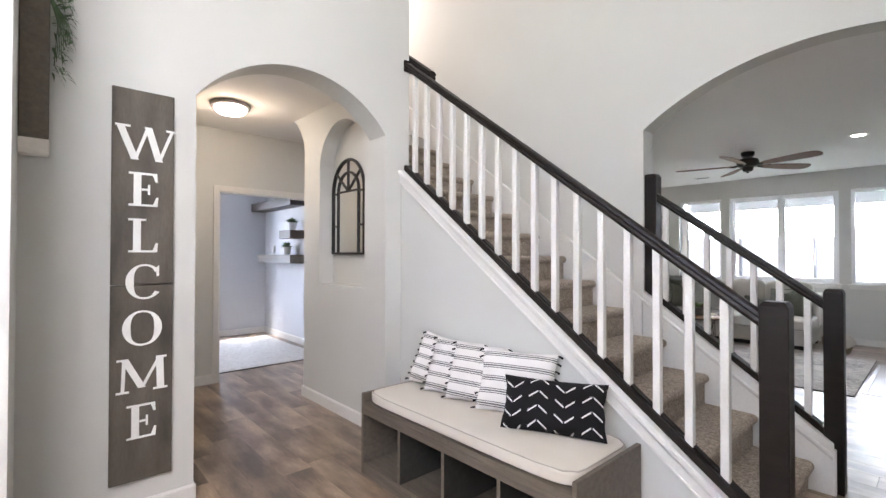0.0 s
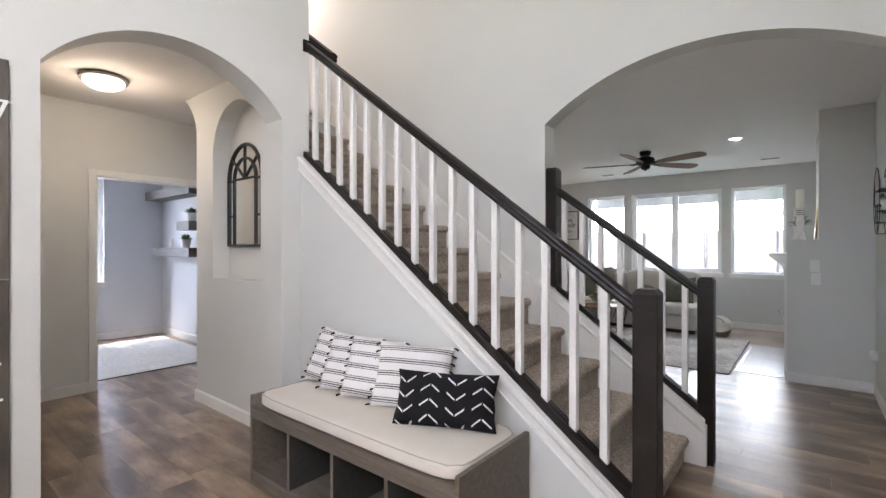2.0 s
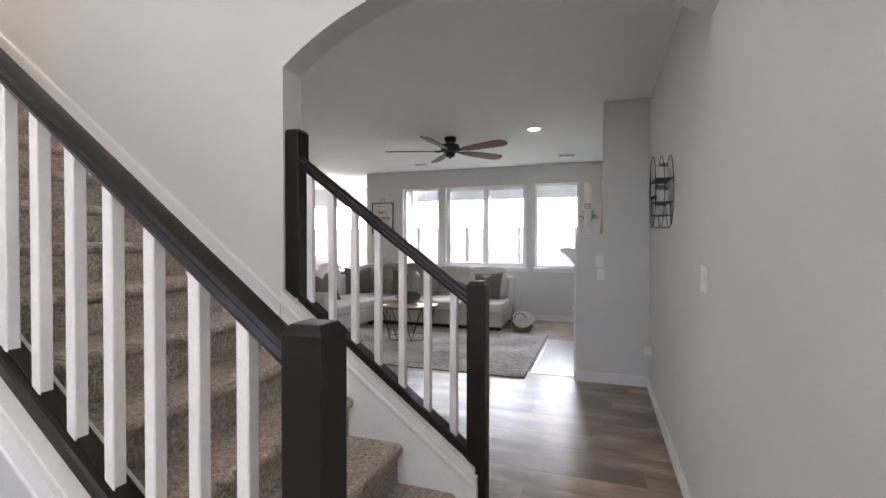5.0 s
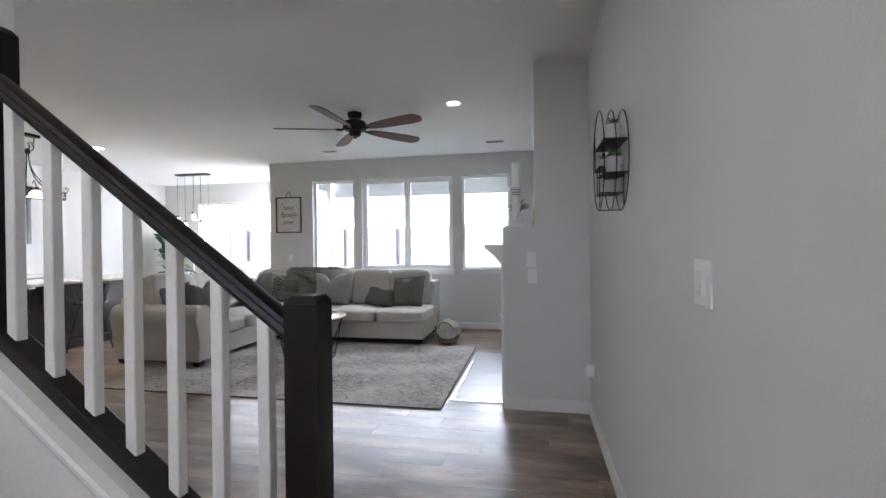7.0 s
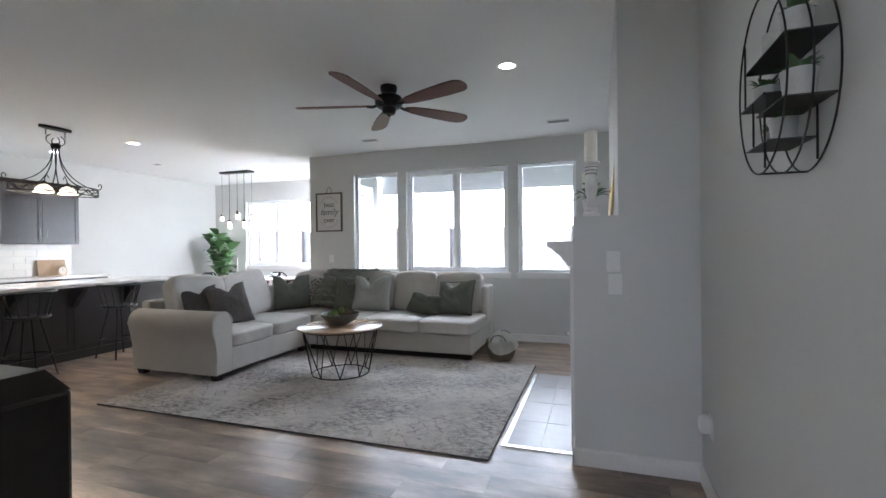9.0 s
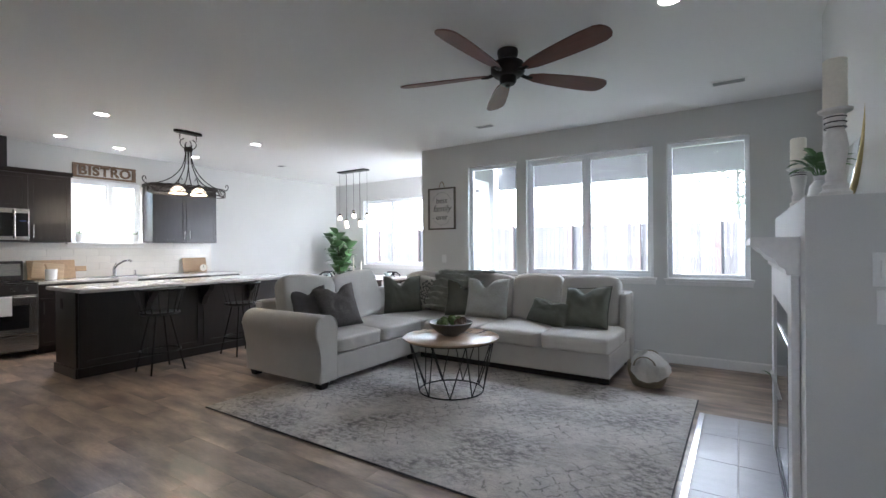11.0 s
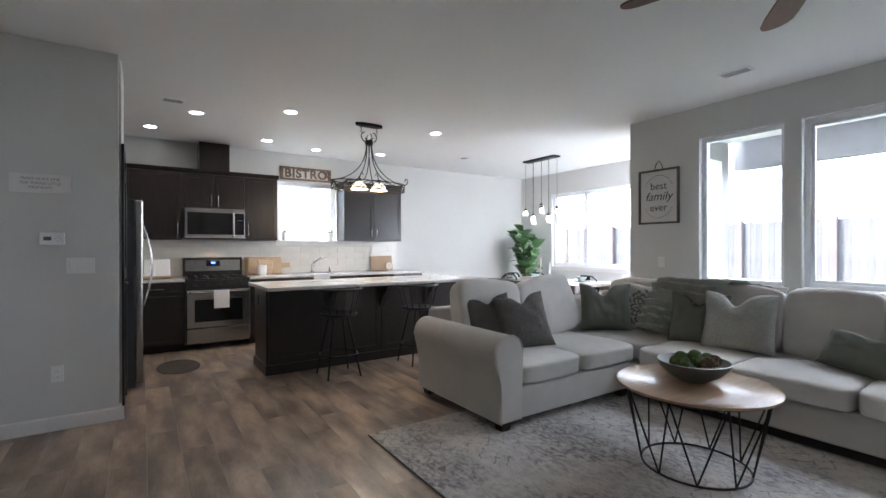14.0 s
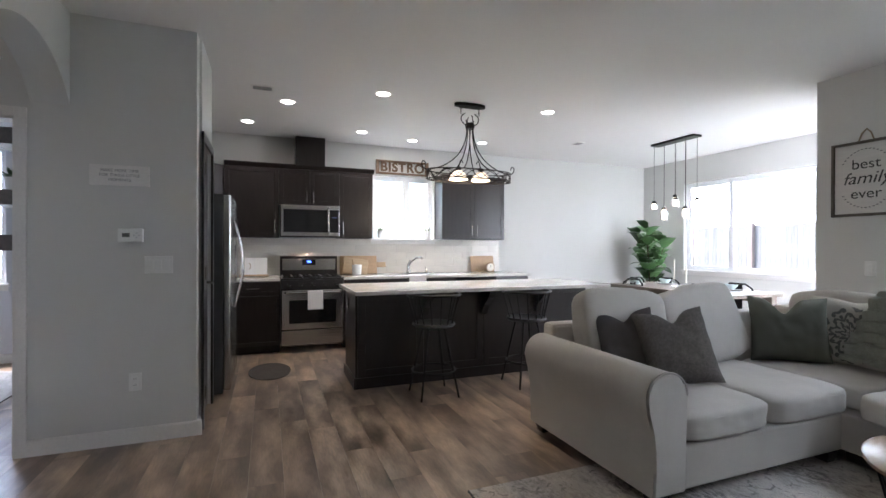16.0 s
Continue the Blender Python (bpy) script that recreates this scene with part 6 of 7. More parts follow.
# range
rg = thing("gas_range", "stainless steel freestanding gas range with an oven", "oven")
RF = -7.56
part("body", B(KX + 0.03, RF, 5.008, 5.748, 0.08, 0.885, 0.003), BLACK, rg)
part("drawer", B(RF + 0.0005, RF + 0.022, 5.012, 5.744, 0.09, 0.275, 0.005), STEEL, rg)
od = part("oven_door", B(RF + 0.0005, RF + 0.030, 5.012, 5.744, 0.285, 0.765, 0.006), STEEL, rg)
part("oven_window", B(RF + 0.0302, RF + 0.033, 5.10, 5.656, 0.36, 0.64, 0.004), BLACKGLASS, od)
part("oven_handle", tube(bmesh.new(), [(RF + 0.03, 5.05, 0.735), (RF + 0.07, 5.06, 0.735), (RF + 0.07, 5.70, 0.735), (RF + 0.03, 5.71, 0.735)], 0.012, 8), STEEL, od)
part("knob_panel", prism(bmesh.new(), [(RF + 0.0005, 0.775), (RF + 0.028, 0.775), (RF + 0.004, 0.885), (RF - 0.03, 0.885)], "y", 5.012, 5.744), BLACK, rg)
for k in range(5):
    o = part("knob", lathe(bmesh.new(), [(0, 0), (0.021, 0), (0.018, 0.025), (0, 0.027)], 16), BLACK, rg, smooth=True)
    o.matrix_basis = pose(RF + 0.015, 5.10 + 0.139 * k, 0.83, 0, 78, 0)
part("cooktop", B(KX + 0.10, RF, 5.008, 5.748, 0.886, 0.905, 0.003), BLACK, rg)
for k in range(3):
    bm = bmesh.new()
    y0 = 5.03 + 0.235 * k
    for a in (y0, y0 + 0.11, y0 + 0.22):
        box(bm, KX + 0.16, RF - 0.04, a - 0.005, a + 0.005, 0.912, 0.926)
    for xx in (KX + 0.16, -7.86, RF - 0.05):
        box(bm, xx, xx + 0.011, y0, y0 + 0.22, 0.9055, 0.920)
    part("grate", bm, BLACK, rg)
part("backguard", prism(bmesh.new(), [(KX + 0.03, 0.906), (KX + 0.10, 0.906), (KX + 0.085, 1.155), (KX + 0.075, 1.165), (KX + 0.03, 1.165)], "y", 5.008, 5.748), BLACK, rg)
part("control_fascia", prism(bmesh.new(), [(KX + 0.0985, 0.98), (KX + 0.103, 0.98), (KX + 0.0925, 1.13), (KX + 0.088, 1.13)], "y", 5.035, 5.72), STEEL, rg)
part("display", prism(bmesh.new(), [(KX + 0.101, 1.045), (KX + 0.1045, 1.045), (KX + 0.1, 1.12), (KX + 0.096, 1.12)], "y", 5.29, 5.46), BLACKGLASS, rg)
part("clock", B(KX + 0.1015, KX + 0.1055, 5.35, 5.40, 1.08, 1.10), BLUELED, rg)
tw = part("tea_towel", B(RF + 0.083, RF + 0.089, 5.31, 5.49, 0.53, 0.755, 0.002), WHITEFAB)
tagged(tw, "white cotton tea towel hung over the oven handle", "towel")
part("fold", B(RF + 0.057, RF + 0.0825, 5.31, 5.49, 0.7475, 0.755, 0.003), WHITEFAB, tw)

# refrigerator and pantry door
fr = thing("refrigerator", "dark-sided stainless double-door refrigerator", "refrigerator")
FRD = mat("dark_grey_fridge_side", (0.05, 0.052, 0.055), 0.4, vary=0.05)
part("body", B(-6.98, -6.09, 3.83, 4.50, 0.02, 1.74, 0.006), FRD, fr)
part("door", B(-6.53, -6.092, 4.502, 4.56, 0.05, 1.735, 0.012), STEEL, fr)
part("door", B(-6.978, -6.54, 4.502, 4.56, 0.05, 1.735, 0.012), STEEL, fr)
for x in (-6.50, -6.57):
    part("handle", tube(bmesh.new(), [(x, 4.56 + 0.075 * math.sin(math.pi * k / 12) + 0.002, 0.72 + 0.80 * k / 12) for k in range(13)], 0.011, 8), STEEL, fr)
part("dispenser", B(-6.86, -6.66, 4.5605, 4.566, 0.95, 1.30, 0.004), BLACKGLASS, fr)
cab = thing("wall_cabinet", "dark espresso cabinet above the refrigerator", "cabinet", KW)
part("body", B(-7.0, -6.06, 3.821, 4.30, 1.80, UT), CABWOOD, cab)
part("door", B(-7.0, -6.53, 4.301, 4.32, 1.805, UT - 0.005, 0.003), CABWOOD, cab)
part("door", B(-6.525, -6.06, 4.301, 4.32, 1.805, UT - 0.005, 0.003), CABWOOD, cab)
pd = tagged(new("door_pantry"), "dark espresso pantry door in a dark casing", "door", kind="structure")
part("leaf", B(-5.925, -5.415, 4.365, 4.40, 0.008, 2.03, 0.003), CABWOOD, pd)
for z0, z1 in ((0.15, 0.95), (1.08, 1.92)):
    part("panel", B(-5.85, -5.49, 4.4005, 4.408, z0, z1, 0.006), CABWOOD, pd)
for x0, x1, z0, z1 in ((-5.98, -5.925, 0.0, 2.10), (-5.415, -5.36, 0.0, 2.10), (-5.9249, -5.4151, 2.035, 2.10)):
    part("casing", B(x0, x1, 4.4225, 4.440, z0, z1, 0.003), CABWOOD, pd)
hb = bmesh.new()
tube(hb, [(-5.87, 4.40, 1.0), (-5.87, 4.45, 1.0)], 0.011, 8)
tube(hb, [(-5.87, 4.45, 1.0), (-5.77, 4.452, 1.0)], 0.009, 8)
part("door_handle", hb, STEEL, pd)
for z in (0.25, 1.1, 1.85):
    part("hinge", B(-5.414, -5.405, 4.4405, 4.447, z - 0.045, z + 0.045), STEEL, pd)
mt = part("kitchen_mat", lathe(bmesh.new(), [(0, 0.001), (0.33, 0.001), (0.33, 0.008), (0.32, 0.011), (0, 0.011)], 32), mat("dark_woven_mat", (0.06, 0.05, 0.042), 0.95, vary=0.2, scale=20, bump=0.5))
mt.matrix_basis = pose(-6.78, 4.88, 0) @ Matrix.Diagonal((1.0, 0.62, 1, 1))
tagged(mt, "dark brown oval woven mat on the kitchen floor", "mat")

# sink, tap, things on the worktop
sk = thing("kitchen_sink", "stainless inset sink below the window", "sink")
bm = bmesh.new()
for a in ((-8.02, -7.72, 6.42, 6.44), (-8.02, -7.72, 7.06, 7.08), (-8.02, -8.0, 6.44, 7.06), (-7.74, -7.72, 6.44, 7.06)):
    box(bm, *a, CT + 0.0005, CT + 0.006, 0.001)
part("rim", bm, STEEL, sk)
part("basin", B(-8.0, -7.74, 6.44, 7.06, CT + 0.0005, CT + 0.002), BLACK, sk)
tp = thing("kitchen_tap", "brushed steel single-lever kitchen tap", "tap", m=pose(-8.08, 6.76, CT))
part("body", lathe(bmesh.new(), [(0, 0.0005), (0.032, 0.0005), (0.03, 0.02), (0.022, 0.04), (0.02, 0.14), (0.0, 0.145)], 18), STEEL, tp, smooth=True)
part("spout", tube(bmesh.new(), [(0, 0, 0.10), (0.03, 0.03, 0.17), (0.10, 0.09, 0.225), (0.16, 0.14, 0.235), (0.18, 0.155, 0.215)], 0.014, 10), STEEL, tp, smooth=True)
part("lever", tube(bmesh.new(), [(0, 0, 0.14), (-0.01, 0.03, 0.20)], 0.008, 8), STEEL, tp)
sd = part("soap_dispenser", lathe(bmesh.new(), [(0, 0.0005), (0.018, 0.0005), (0.016, 0.02), (0.009, 0.03), (0.009, 0.08), (0.0, 0.085)], 14), STEEL, None, smooth=True)
sd.matrix_basis = pose(-8.08, 7.04, CT)
tagged(sd, "steel soap pump beside the sink", "soap pump")
tw = part("dish_towel", B(BF + 0.0310, BF + 0.0365, 6.62, 6.86, 0.72, CT + 0.01, 0.002), WHITEFAB)
tagged(tw, "white dish towel draped over the sink edge", "towel")
part("fold", B(BF - 0.02, BF + 0.0305, 6.62, 6.86, CT + 0.001, CT + 0.010, 0.002), WHITEFAB, tw)


def board(name, w, h, m, label, material=BOARDWOOD, handle=0.0):
    bm = bmesh.new()
    box(bm, -w / 2, w / 2, -0.009, 0.009, 0, h, 0.006)
    ob = part(name, bm, material)
    ob.matrix_basis = m
    if handle:
        part("handle", B(w / 2 + 0.0005, w / 2 + handle, -0.008, 0.008, h * 0.36, h * 0.64, 0.005), material, ob)
    return tagged(ob, label, "cutting board", "cutting boards")


LEANX = pose(0, 0, 0, 0, 0, 90) @ pose(0, 0, 0, -12, 0, 0)
board("cutting_board", 0.52, 0.26, pose(-8.12, 6.05, CT + 0.002) @ LEANX, "pale wooden cutting board leaning on the backsplash", handle=0.13)
board("cutting_board", 0.34, 0.22, pose(-8.07, 5.98, CT + 0.002) @ LEANX @ pose(0, 0, 0, 0, 8, 0), "small pale wooden cutting board leaning on another", mat("pale_maple", (0.55, 0.41, 0.26), 0.55, vary=0.12, stretch=(1, 8, 8)))
board("cutting_board", 0.40, 0.25, pose(-8.12, 7.98, CT + 0.002) @ LEANX, "square wooden cutting board leaning on the backsplash")
ck = thing("desk_clock", "small round cream table clock", "clock", m=pose(-8.03, 8.06, CT + 0.001))
bm = lathe(bmesh.new(), [(0, -0.012), (0.07, -0.012), (0.075, 0.0), (0.07, 0.012), (0, 0.012)], 28)
o = part("case", bm, BOARDWOOD, ck, smooth=True)
o.matrix_basis = pose(0, 0, 0.075, 0, 90, 0)
bm = lathe(bmesh.new(), [(0, 0.0125), (0.058, 0.0125), (0.058, 0.0135), (0, 0.0135)], 28)
o = part("dial", bm, CANDLE, ck)
o.matrix_basis = pose(0, 0, 0.075, 0, 90, 0)
part("pointer", B(0.0138, 0.0146, -0.002, 0.002, 0.075, 0.115), BLACK, ck)
cr = thing("utensil_crock", "white ceramic crock with a wooden spoon", "crock", m=pose(-7.95, 5.99, CT))
part("crock", lathe(bmesh.new(), [(0, 0.001), (0.06, 0.001), (0.066, 0.14), (0.058, 0.14), (0.054, 0.02), (0, 0.02)], 24), CERAMIC, cr, smooth=True)
part("spoon", tube(bmesh.new(), [(0, -0.01, 0.03), (-0.01, -0.06, 0.21)], 0.007, 6, r1=0.012), BOARDWOOD, cr)
cbk = thing("cookbook_stand", "open cookbook on a wooden stand on the worktop", "cookbook", m=pose(-7.92, 4.70, CT + 0.001) @ LEANX)
part("ledge", B(-0.17, 0.17, -0.06, 0.02, 0.0, 0.02, 0.003), BOARDWOOD, cbk)
for s in (-1, 1):
    o = part("page_block", B(min(0, s * 0.155), max(0, s * 0.155), -0.022, -0.006, 0.021, 0.235, 0.004), WHITEPAINT, cbk)
    o.matrix_basis = pose(0, 0, 0, 0, 0, -8 * s)
o = part("wreath_picture", tube(bmesh.new(), [(-0.075 + 0.035 * math.cos(a), -0.026, 0.13 + 0.04 * math.sin(a)) for a in [math.tau * k / 20 for k in range(20)]], 0.006, 6, True), mat("printed_tan", (0.40, 0.30, 0.20), 0.8), cbk)
for y in (6.36, 7.07):
    succulent(pose(KX + 0.045, y, 1.4185), 0.048, 0.115, "small succulent in a white pot on the window sill", int(y * 10), 20)

# sign above the window
bsn = thing("bistro_sign", "rustic brown cut-out sign reading bistro", "sign", m=pose(KX + 0.001, 6.70, 2.345))
for z0, z1 in ((0.0, 0.028), (0.175, 0.203)):
    part("rail", B(0.0, 0.025, -0.40, 0.40, z0, z1, 0.003), SIGNBROWN, bsn)
for y in (-0.375, 0.375):
    part("post", B(0.002, 0.023, y - 0.025, y + 0.025, 0.0285, 0.1745, 0.002), SIGNBROWN, bsn)
t = words("BISTRO", 0.185, SIGNBROWN, pose(0.012, 0.0, 0.101, 90, 0, 90), bsn, 0.009)
t.data.space_character = 1.12
t.data.offset = 0.005

# island
isl = thing("kitchen_island", "dark espresso kitchen island", "island")
part("body", B(-6.45, -5.90, 5.62, 8.14, 0.10, CT - 0.036, 0.002), CABWOOD, isl)
part("toe_kick", B(-6.40, -5.93, 5.66, 8.10, 0.0005, 0.0995), BLACK, isl)
for k in range(4):
    y0 = 5.62 + 0.63 * k
    shaker(isl, "back_panel", -5.90, y0, y0 + 0.63, 0.10, 0.873, None, 0.07)
part("end_panel", B(-6.45, -5.90, 5.60, 5.6195, 0.10, 0.873, 0.003), CABWOOD, isl)
part("base_moulding", B(-6.47, -5.865, 5.585, 5.5995, 0.0005, 0.10, 0.003), CABWOOD, isl)
part("base_moulding", B(-5.879, -5.865, 5.60, 8.14, 0.0005, 0.10, 0.003), CABWOOD, isl)
for y in (6.25, 6.88, 7.51):
    part("corbel", prism(bmesh.new(), [(-5.879, 0.62), (-5.86, 0.62), (-5.80, 0.72), (-5.70, 0.80), (-5.66, 0.873), (-5.879, 0.873)], "y", y - 0.03, y + 0.03), CABWOOD, isl)
outl = part("outlet_plate", B(-6.30, -6.24, 5.594, 5.5995, 0.68, 0.79, 0.002), BLACK, isl)
it = part("island_worktop", B(-6.54, -5.60, 5.545, 8.24, CT - 0.035, CT, 0.005), GRANITE)
tagged(it, "pale polished granite island worktop", "worktop")

# bar stools: seat, spindle back, four splayed legs
st = thing("bar_stool", "black metal bar stool with a spindle back", "stool", "island stools", pose(-5.52, 6.22, 0))
part("seat", lathe(bmesh.new(), [(0, 0.60), (0.17, 0.60), (0.19, 0.615), (0.185, 0.632), (0.14, 0.628), (0, 0.622)], 28), BLACK, st, smooth=True)
for a in (45, 135, 225, 315):
    c, s = math.cos(radians(a)), math.sin(radians(a))
    part("leg", tube(bmesh.new(), [(0.10 * c, 0.10 * s, 0.60), (0.24 * c, 0.24 * s, 0.0)], 0.012, 8, r1=0.009), BLACK, st)
part("foot_ring", tube(bmesh.new(), [(0.19 * math.cos(a), 0.19 * math.sin(a), 0.22) for a in [math.tau * k / 28 for k in range(28)]], 0.008, 6, True), BLACK, st)
arc = [(0.20 * math.cos(radians(a)), 0.235 * math.sin(radians(a)), 0.875 - 0.0 * abs(a)) for a in range(-105, 106, 10)]
part("top_rail", tube(bmesh.new(), arc, 0.013, 8), BLACK, st, smooth=True)
for a in range(-100, 101, 25):
    part("spindle", tube(bmesh.new(), [(0.165 * math.cos(radians(a)), 0.165 * math.sin(radians(a)), 0.622), (0.20 * math.cos(radians(a)), 0.235 * math.sin(radians(a)), 0.87)], 0.006, 6), BLACK, st)
copy_thing(st, pose(-5.52, 7.16, 0))

# island chandelier
ch = thing("island_chandelier", "scrolled bronze wire chandelier with glass shades", "chandelier", m=pose(-6.0, 6.78, H))
bm = bmesh.new()
prism(bm, [(0.055 * math.cos(a) * 1.0, 0.17 * math.copysign(abs(math.sin(a)) ** 0.7, math.sin(a))) for a in [math.tau * k / 28 for k in range(28)]], "z", -0.03, -0.001)
part("canopy", bm, BRONZE, ch)


def line(pts, r=0.006, seg=6, closed=False, name="scroll", parent=None):
    return part(name, tube(bmesh.new(), pts, r, seg, closed), BRONZE, parent or ch)


for s in (-1, 1):
    for k in range(3):
        z = -0.035 - 0.024 * k
        line([(0.007 * math.cos(a) * (k % 2), s * 0.10 + 0.007 * math.cos(a) * ((k + 1) % 2), z - 0.012 + 0.015 * math.sin(a)) for a in [math.tau * q / 12 for q in range(12)]], 0.0022, 5, True, "chain_link")
    line([(0, s * (0.02 + 0.085 * math.sin(t) * (1 - 0.25 * t / 4.6)), -0.175 + 0.062 * math.cos(t) + 0.02) for t in [0.4 + 4.2 * q / 22 for q in range(23)]], 0.0055)
    line([(s * (0.015 + 0.05 * math.sin(t)), 0, -0.17 + 0.05 * math.cos(t)) for t in [0.4 + 4.0 * q / 18 for q in range(19)]], 0.005)
part("hub", lathe(bmesh.new(), [(0, -0.195), (0.042, -0.195), (0.048, -0.21), (0.048, -0.235), (0.042, -0.25), (0, -0.25)], 20), BRONZE, ch, smooth=True)
RZ = -0.735
RXX, RYY = 0.20, 0.46
ring = lambda fx, z, n=48: [(RXX * fx * math.cos(a), RYY * fx * math.sin(a), z) for a in [math.tau * k / n for k in range(n)]]
line(ring(1.0, RZ + 0.045), 0.006, 6, True, "ring")
line(ring(1.0, RZ - 0.045), 0.006, 6, True, "ring")
for k in range(3):
    line([(RXX * math.cos(a), RYY * math.sin(a), RZ + 0.038 * math.sin(a * (7 + 2 * k) + k * 2)) for a in [math.tau * q / 120 for q in range(120)]], 0.0035, 5, True, "wire")
for a in (20, 160, 200, 340, 90, 270):
    c, s = math.cos(radians(a)), math.sin(radians(a))
    pts = []
    for q in range(15):
        t = q / 14
        k = t ** 2.0
        pts.append((0.035 * c * (1 - k) + RXX * c * k, 0.035 * s * (1 - k) + RYY * s * k, -0.25 + (RZ + 0.045 + 0.25) * (1 - (1 - t) ** 1.5)))
    line(pts, 0.006, 6, False, "arm")
for s in (-1, 1):
    line([(0, s * (RYY + 0.03 * math.sin(t) * 1.2 + 0.012 * t), RZ + 0.085 - 0.04 * math.cos(t)) for t in [4.6 * q / 16 for q in range(17)]], 0.0055)
for i, (x, y) in enumerate(((0.0, -0.125), (0.0, 0.125))):
    sh = part("glass_shade", lathe(bmesh.new(), [(0.024, 0.055), (0.046, 0.045), (0.078, 0.010), (0.096, -0.036), (0.091, -0.036), (0.073, 0.008), (0.042, 0.04), (0.020, 0.05)], 24), ALABASTER, ch, "glowing alabaster glass shade", smooth=True)
    sh.matrix_basis = pose(x, y, RZ - 0.005)
    line([(x, y, RZ + 0.06), (x * 0.9, y * 0.9, RZ + 0.13), (x * 0.6, y * 0.75, RZ + 0.17), (x * 0.3, y * 0.6, RZ + 0.13)], 0.0055)
    part("socket", lathe(bmesh.new(), [(0, 0.0), (0.026, 0.0), (0.03, 0.018), (0.015, 0.035), (0, 0.036)], 16), BRONZE, ch).matrix_basis = pose(x, y, RZ + 0.055)
for y in (-0.125, 0.125):
    lamp("chandelier_lamp", "POINT", pose(-6.0, 6.78 + y, H + RZ - 0.09), 2.2, (1.0, 0.82, 0.58), radius=0.05)

# ---- dining nook ----
pc = thing("pendant_cluster", "linear pendant lamp with hanging glass jars", "pendant lamp", m=pose(-6.35, 9.98, H, 0, 0, 0))
part("canopy", B(-0.345, 0.345, -0.075, 0.075, -0.028, -0.001, 0.004), BLACK, pc)
for i, (x, y, L) in enumerate(((-0.30, -0.05, 0.80), (-0.21, 0.04, 0.95), (-0.13, -0.05, 0.90), (-0.04, 0.05, 0.73), (0.05, -0.04, 0.78), (0.13, 0.05, 0.94), (0.21, -0.05, 0.91), (0.30, 0.05, 0.80))):
    part("cord", tube(bmesh.new(), [(x, y, -0.029), (x, y, -L)], 0.0025, 5), BLACK, pc)
    part("cap", lathe(bmesh.new(), [(0, 0), (0.018, 0), (0.03, -0.015), (0.03, -0.035), (0, -0.036)], 16), BLACK, pc).matrix_basis = pose(x, y, -L)
    part("glass_jar", lathe(bmesh.new(), [(0.03, -0.036), (0.043, -0.05), (0.044, -0.13), (0.041, -0.13), (0.040, -0.052), (0.028, -0.038)], 18), GLASS, pc, "clear glass jar shade", smooth=True).matrix_basis = pose(x, y, -L)
    part("bulb", lathe(bmesh.new(), [(0, -0.037), (0.014, -0.04), (0.030, -0.075), (0.028, -0.105), (0, -0.118)], 14), BULB, pc, smooth=True).matrix_basis = pose(x, y, -L)

dt = thing("dining_table", "weathered grey-brown farmhouse dining table", "table")
D0, D1, E0, E1, DZ = -7.15, -5.25, 9.50, 10.45, 0.77
GW2 = mat("brown_grey_tabletop", (0.17, 0.14, 0.115), 0.5, vary=0.2, scale=4, bump=0.1, stretch=(1, 8, 8))
for k in range(5):
    w = (E1 - E0) / 5
    part("plank", B(D0, D1, E0 + w * k + 0.001, E0 + w * (k + 1) - 0.001, DZ - 0.04, DZ, 0.003), GW2, dt)
part("apron", B(D0 + 0.08, D1 - 0.08, E0 + 0.06, E0 + 0.085, DZ - 0.13, DZ - 0.0405), GW2, dt)
part("apron", B(D0 + 0.08, D1 - 0.08, E1 - 0.085, E1 - 0.06, DZ - 0.13, DZ - 0.0405), GW2, dt)
for x in (D0 + 0.09, D1 - 0.09):
    for y in (E0 + 0.09, E1 - 0.09):
        part("leg", B(x - 0.045, x + 0.045, y - 0.045, y + 0.045, 0.0, DZ - 0.0405, 0.005), GW2, dt)

dc = thing("dining_chair", "black metal cafe chair with a curved back", "chair", "dining chairs", pose(-6.75, 9.42, 0, 0, 0, 180))
part("seat", B(-0.20, 0.20, -0.19, 0.19, 0.43, 0.452, 0.008), BLACK, dc)
for sx in (-1, 1):
    for sy in (-1, 1):
        part("leg", tube(bmesh.new(), [(sx * 0.17, sy * 0.16, 0.43), (sx * 0.21, sy * 0.21, 0.0)], 0.016, 8, r1=0.012), BLACK, dc)
part("back_hoop", tube(bmesh.new(), [(-0.18, -0.18, 0.452), (-0.19, -0.21, 0.65), (-0.17, -0.23, 0.80), (-0.10, -0.245, 0.85), (0.10, -0.245, 0.85), (0.17, -0.23, 0.80), (0.19, -0.21, 0.65), (0.18, -0.18, 0.452)], 0.013, 8), BLACK, dc, smooth=True)
part("splat", B(-0.05, 0.05, -0.235, -0.225, 0.46, 0.845, 0.003), BLACK, dc)
copy_thing(dc, pose(-5.70, 9.42, 0, 0, 0, 180))
copy_thing(dc, pose(-6.75, 10.55, 0))
copy_thing(dc, pose(-5.70, 10.55, 0))
copy_thing(dc, pose(-7.28, 9.98, 0, 0, 0, 90))
AQUA = mat("pale_aqua_glaze", (0.50, 0.60, 0.58), 0.2, vary=0.05)
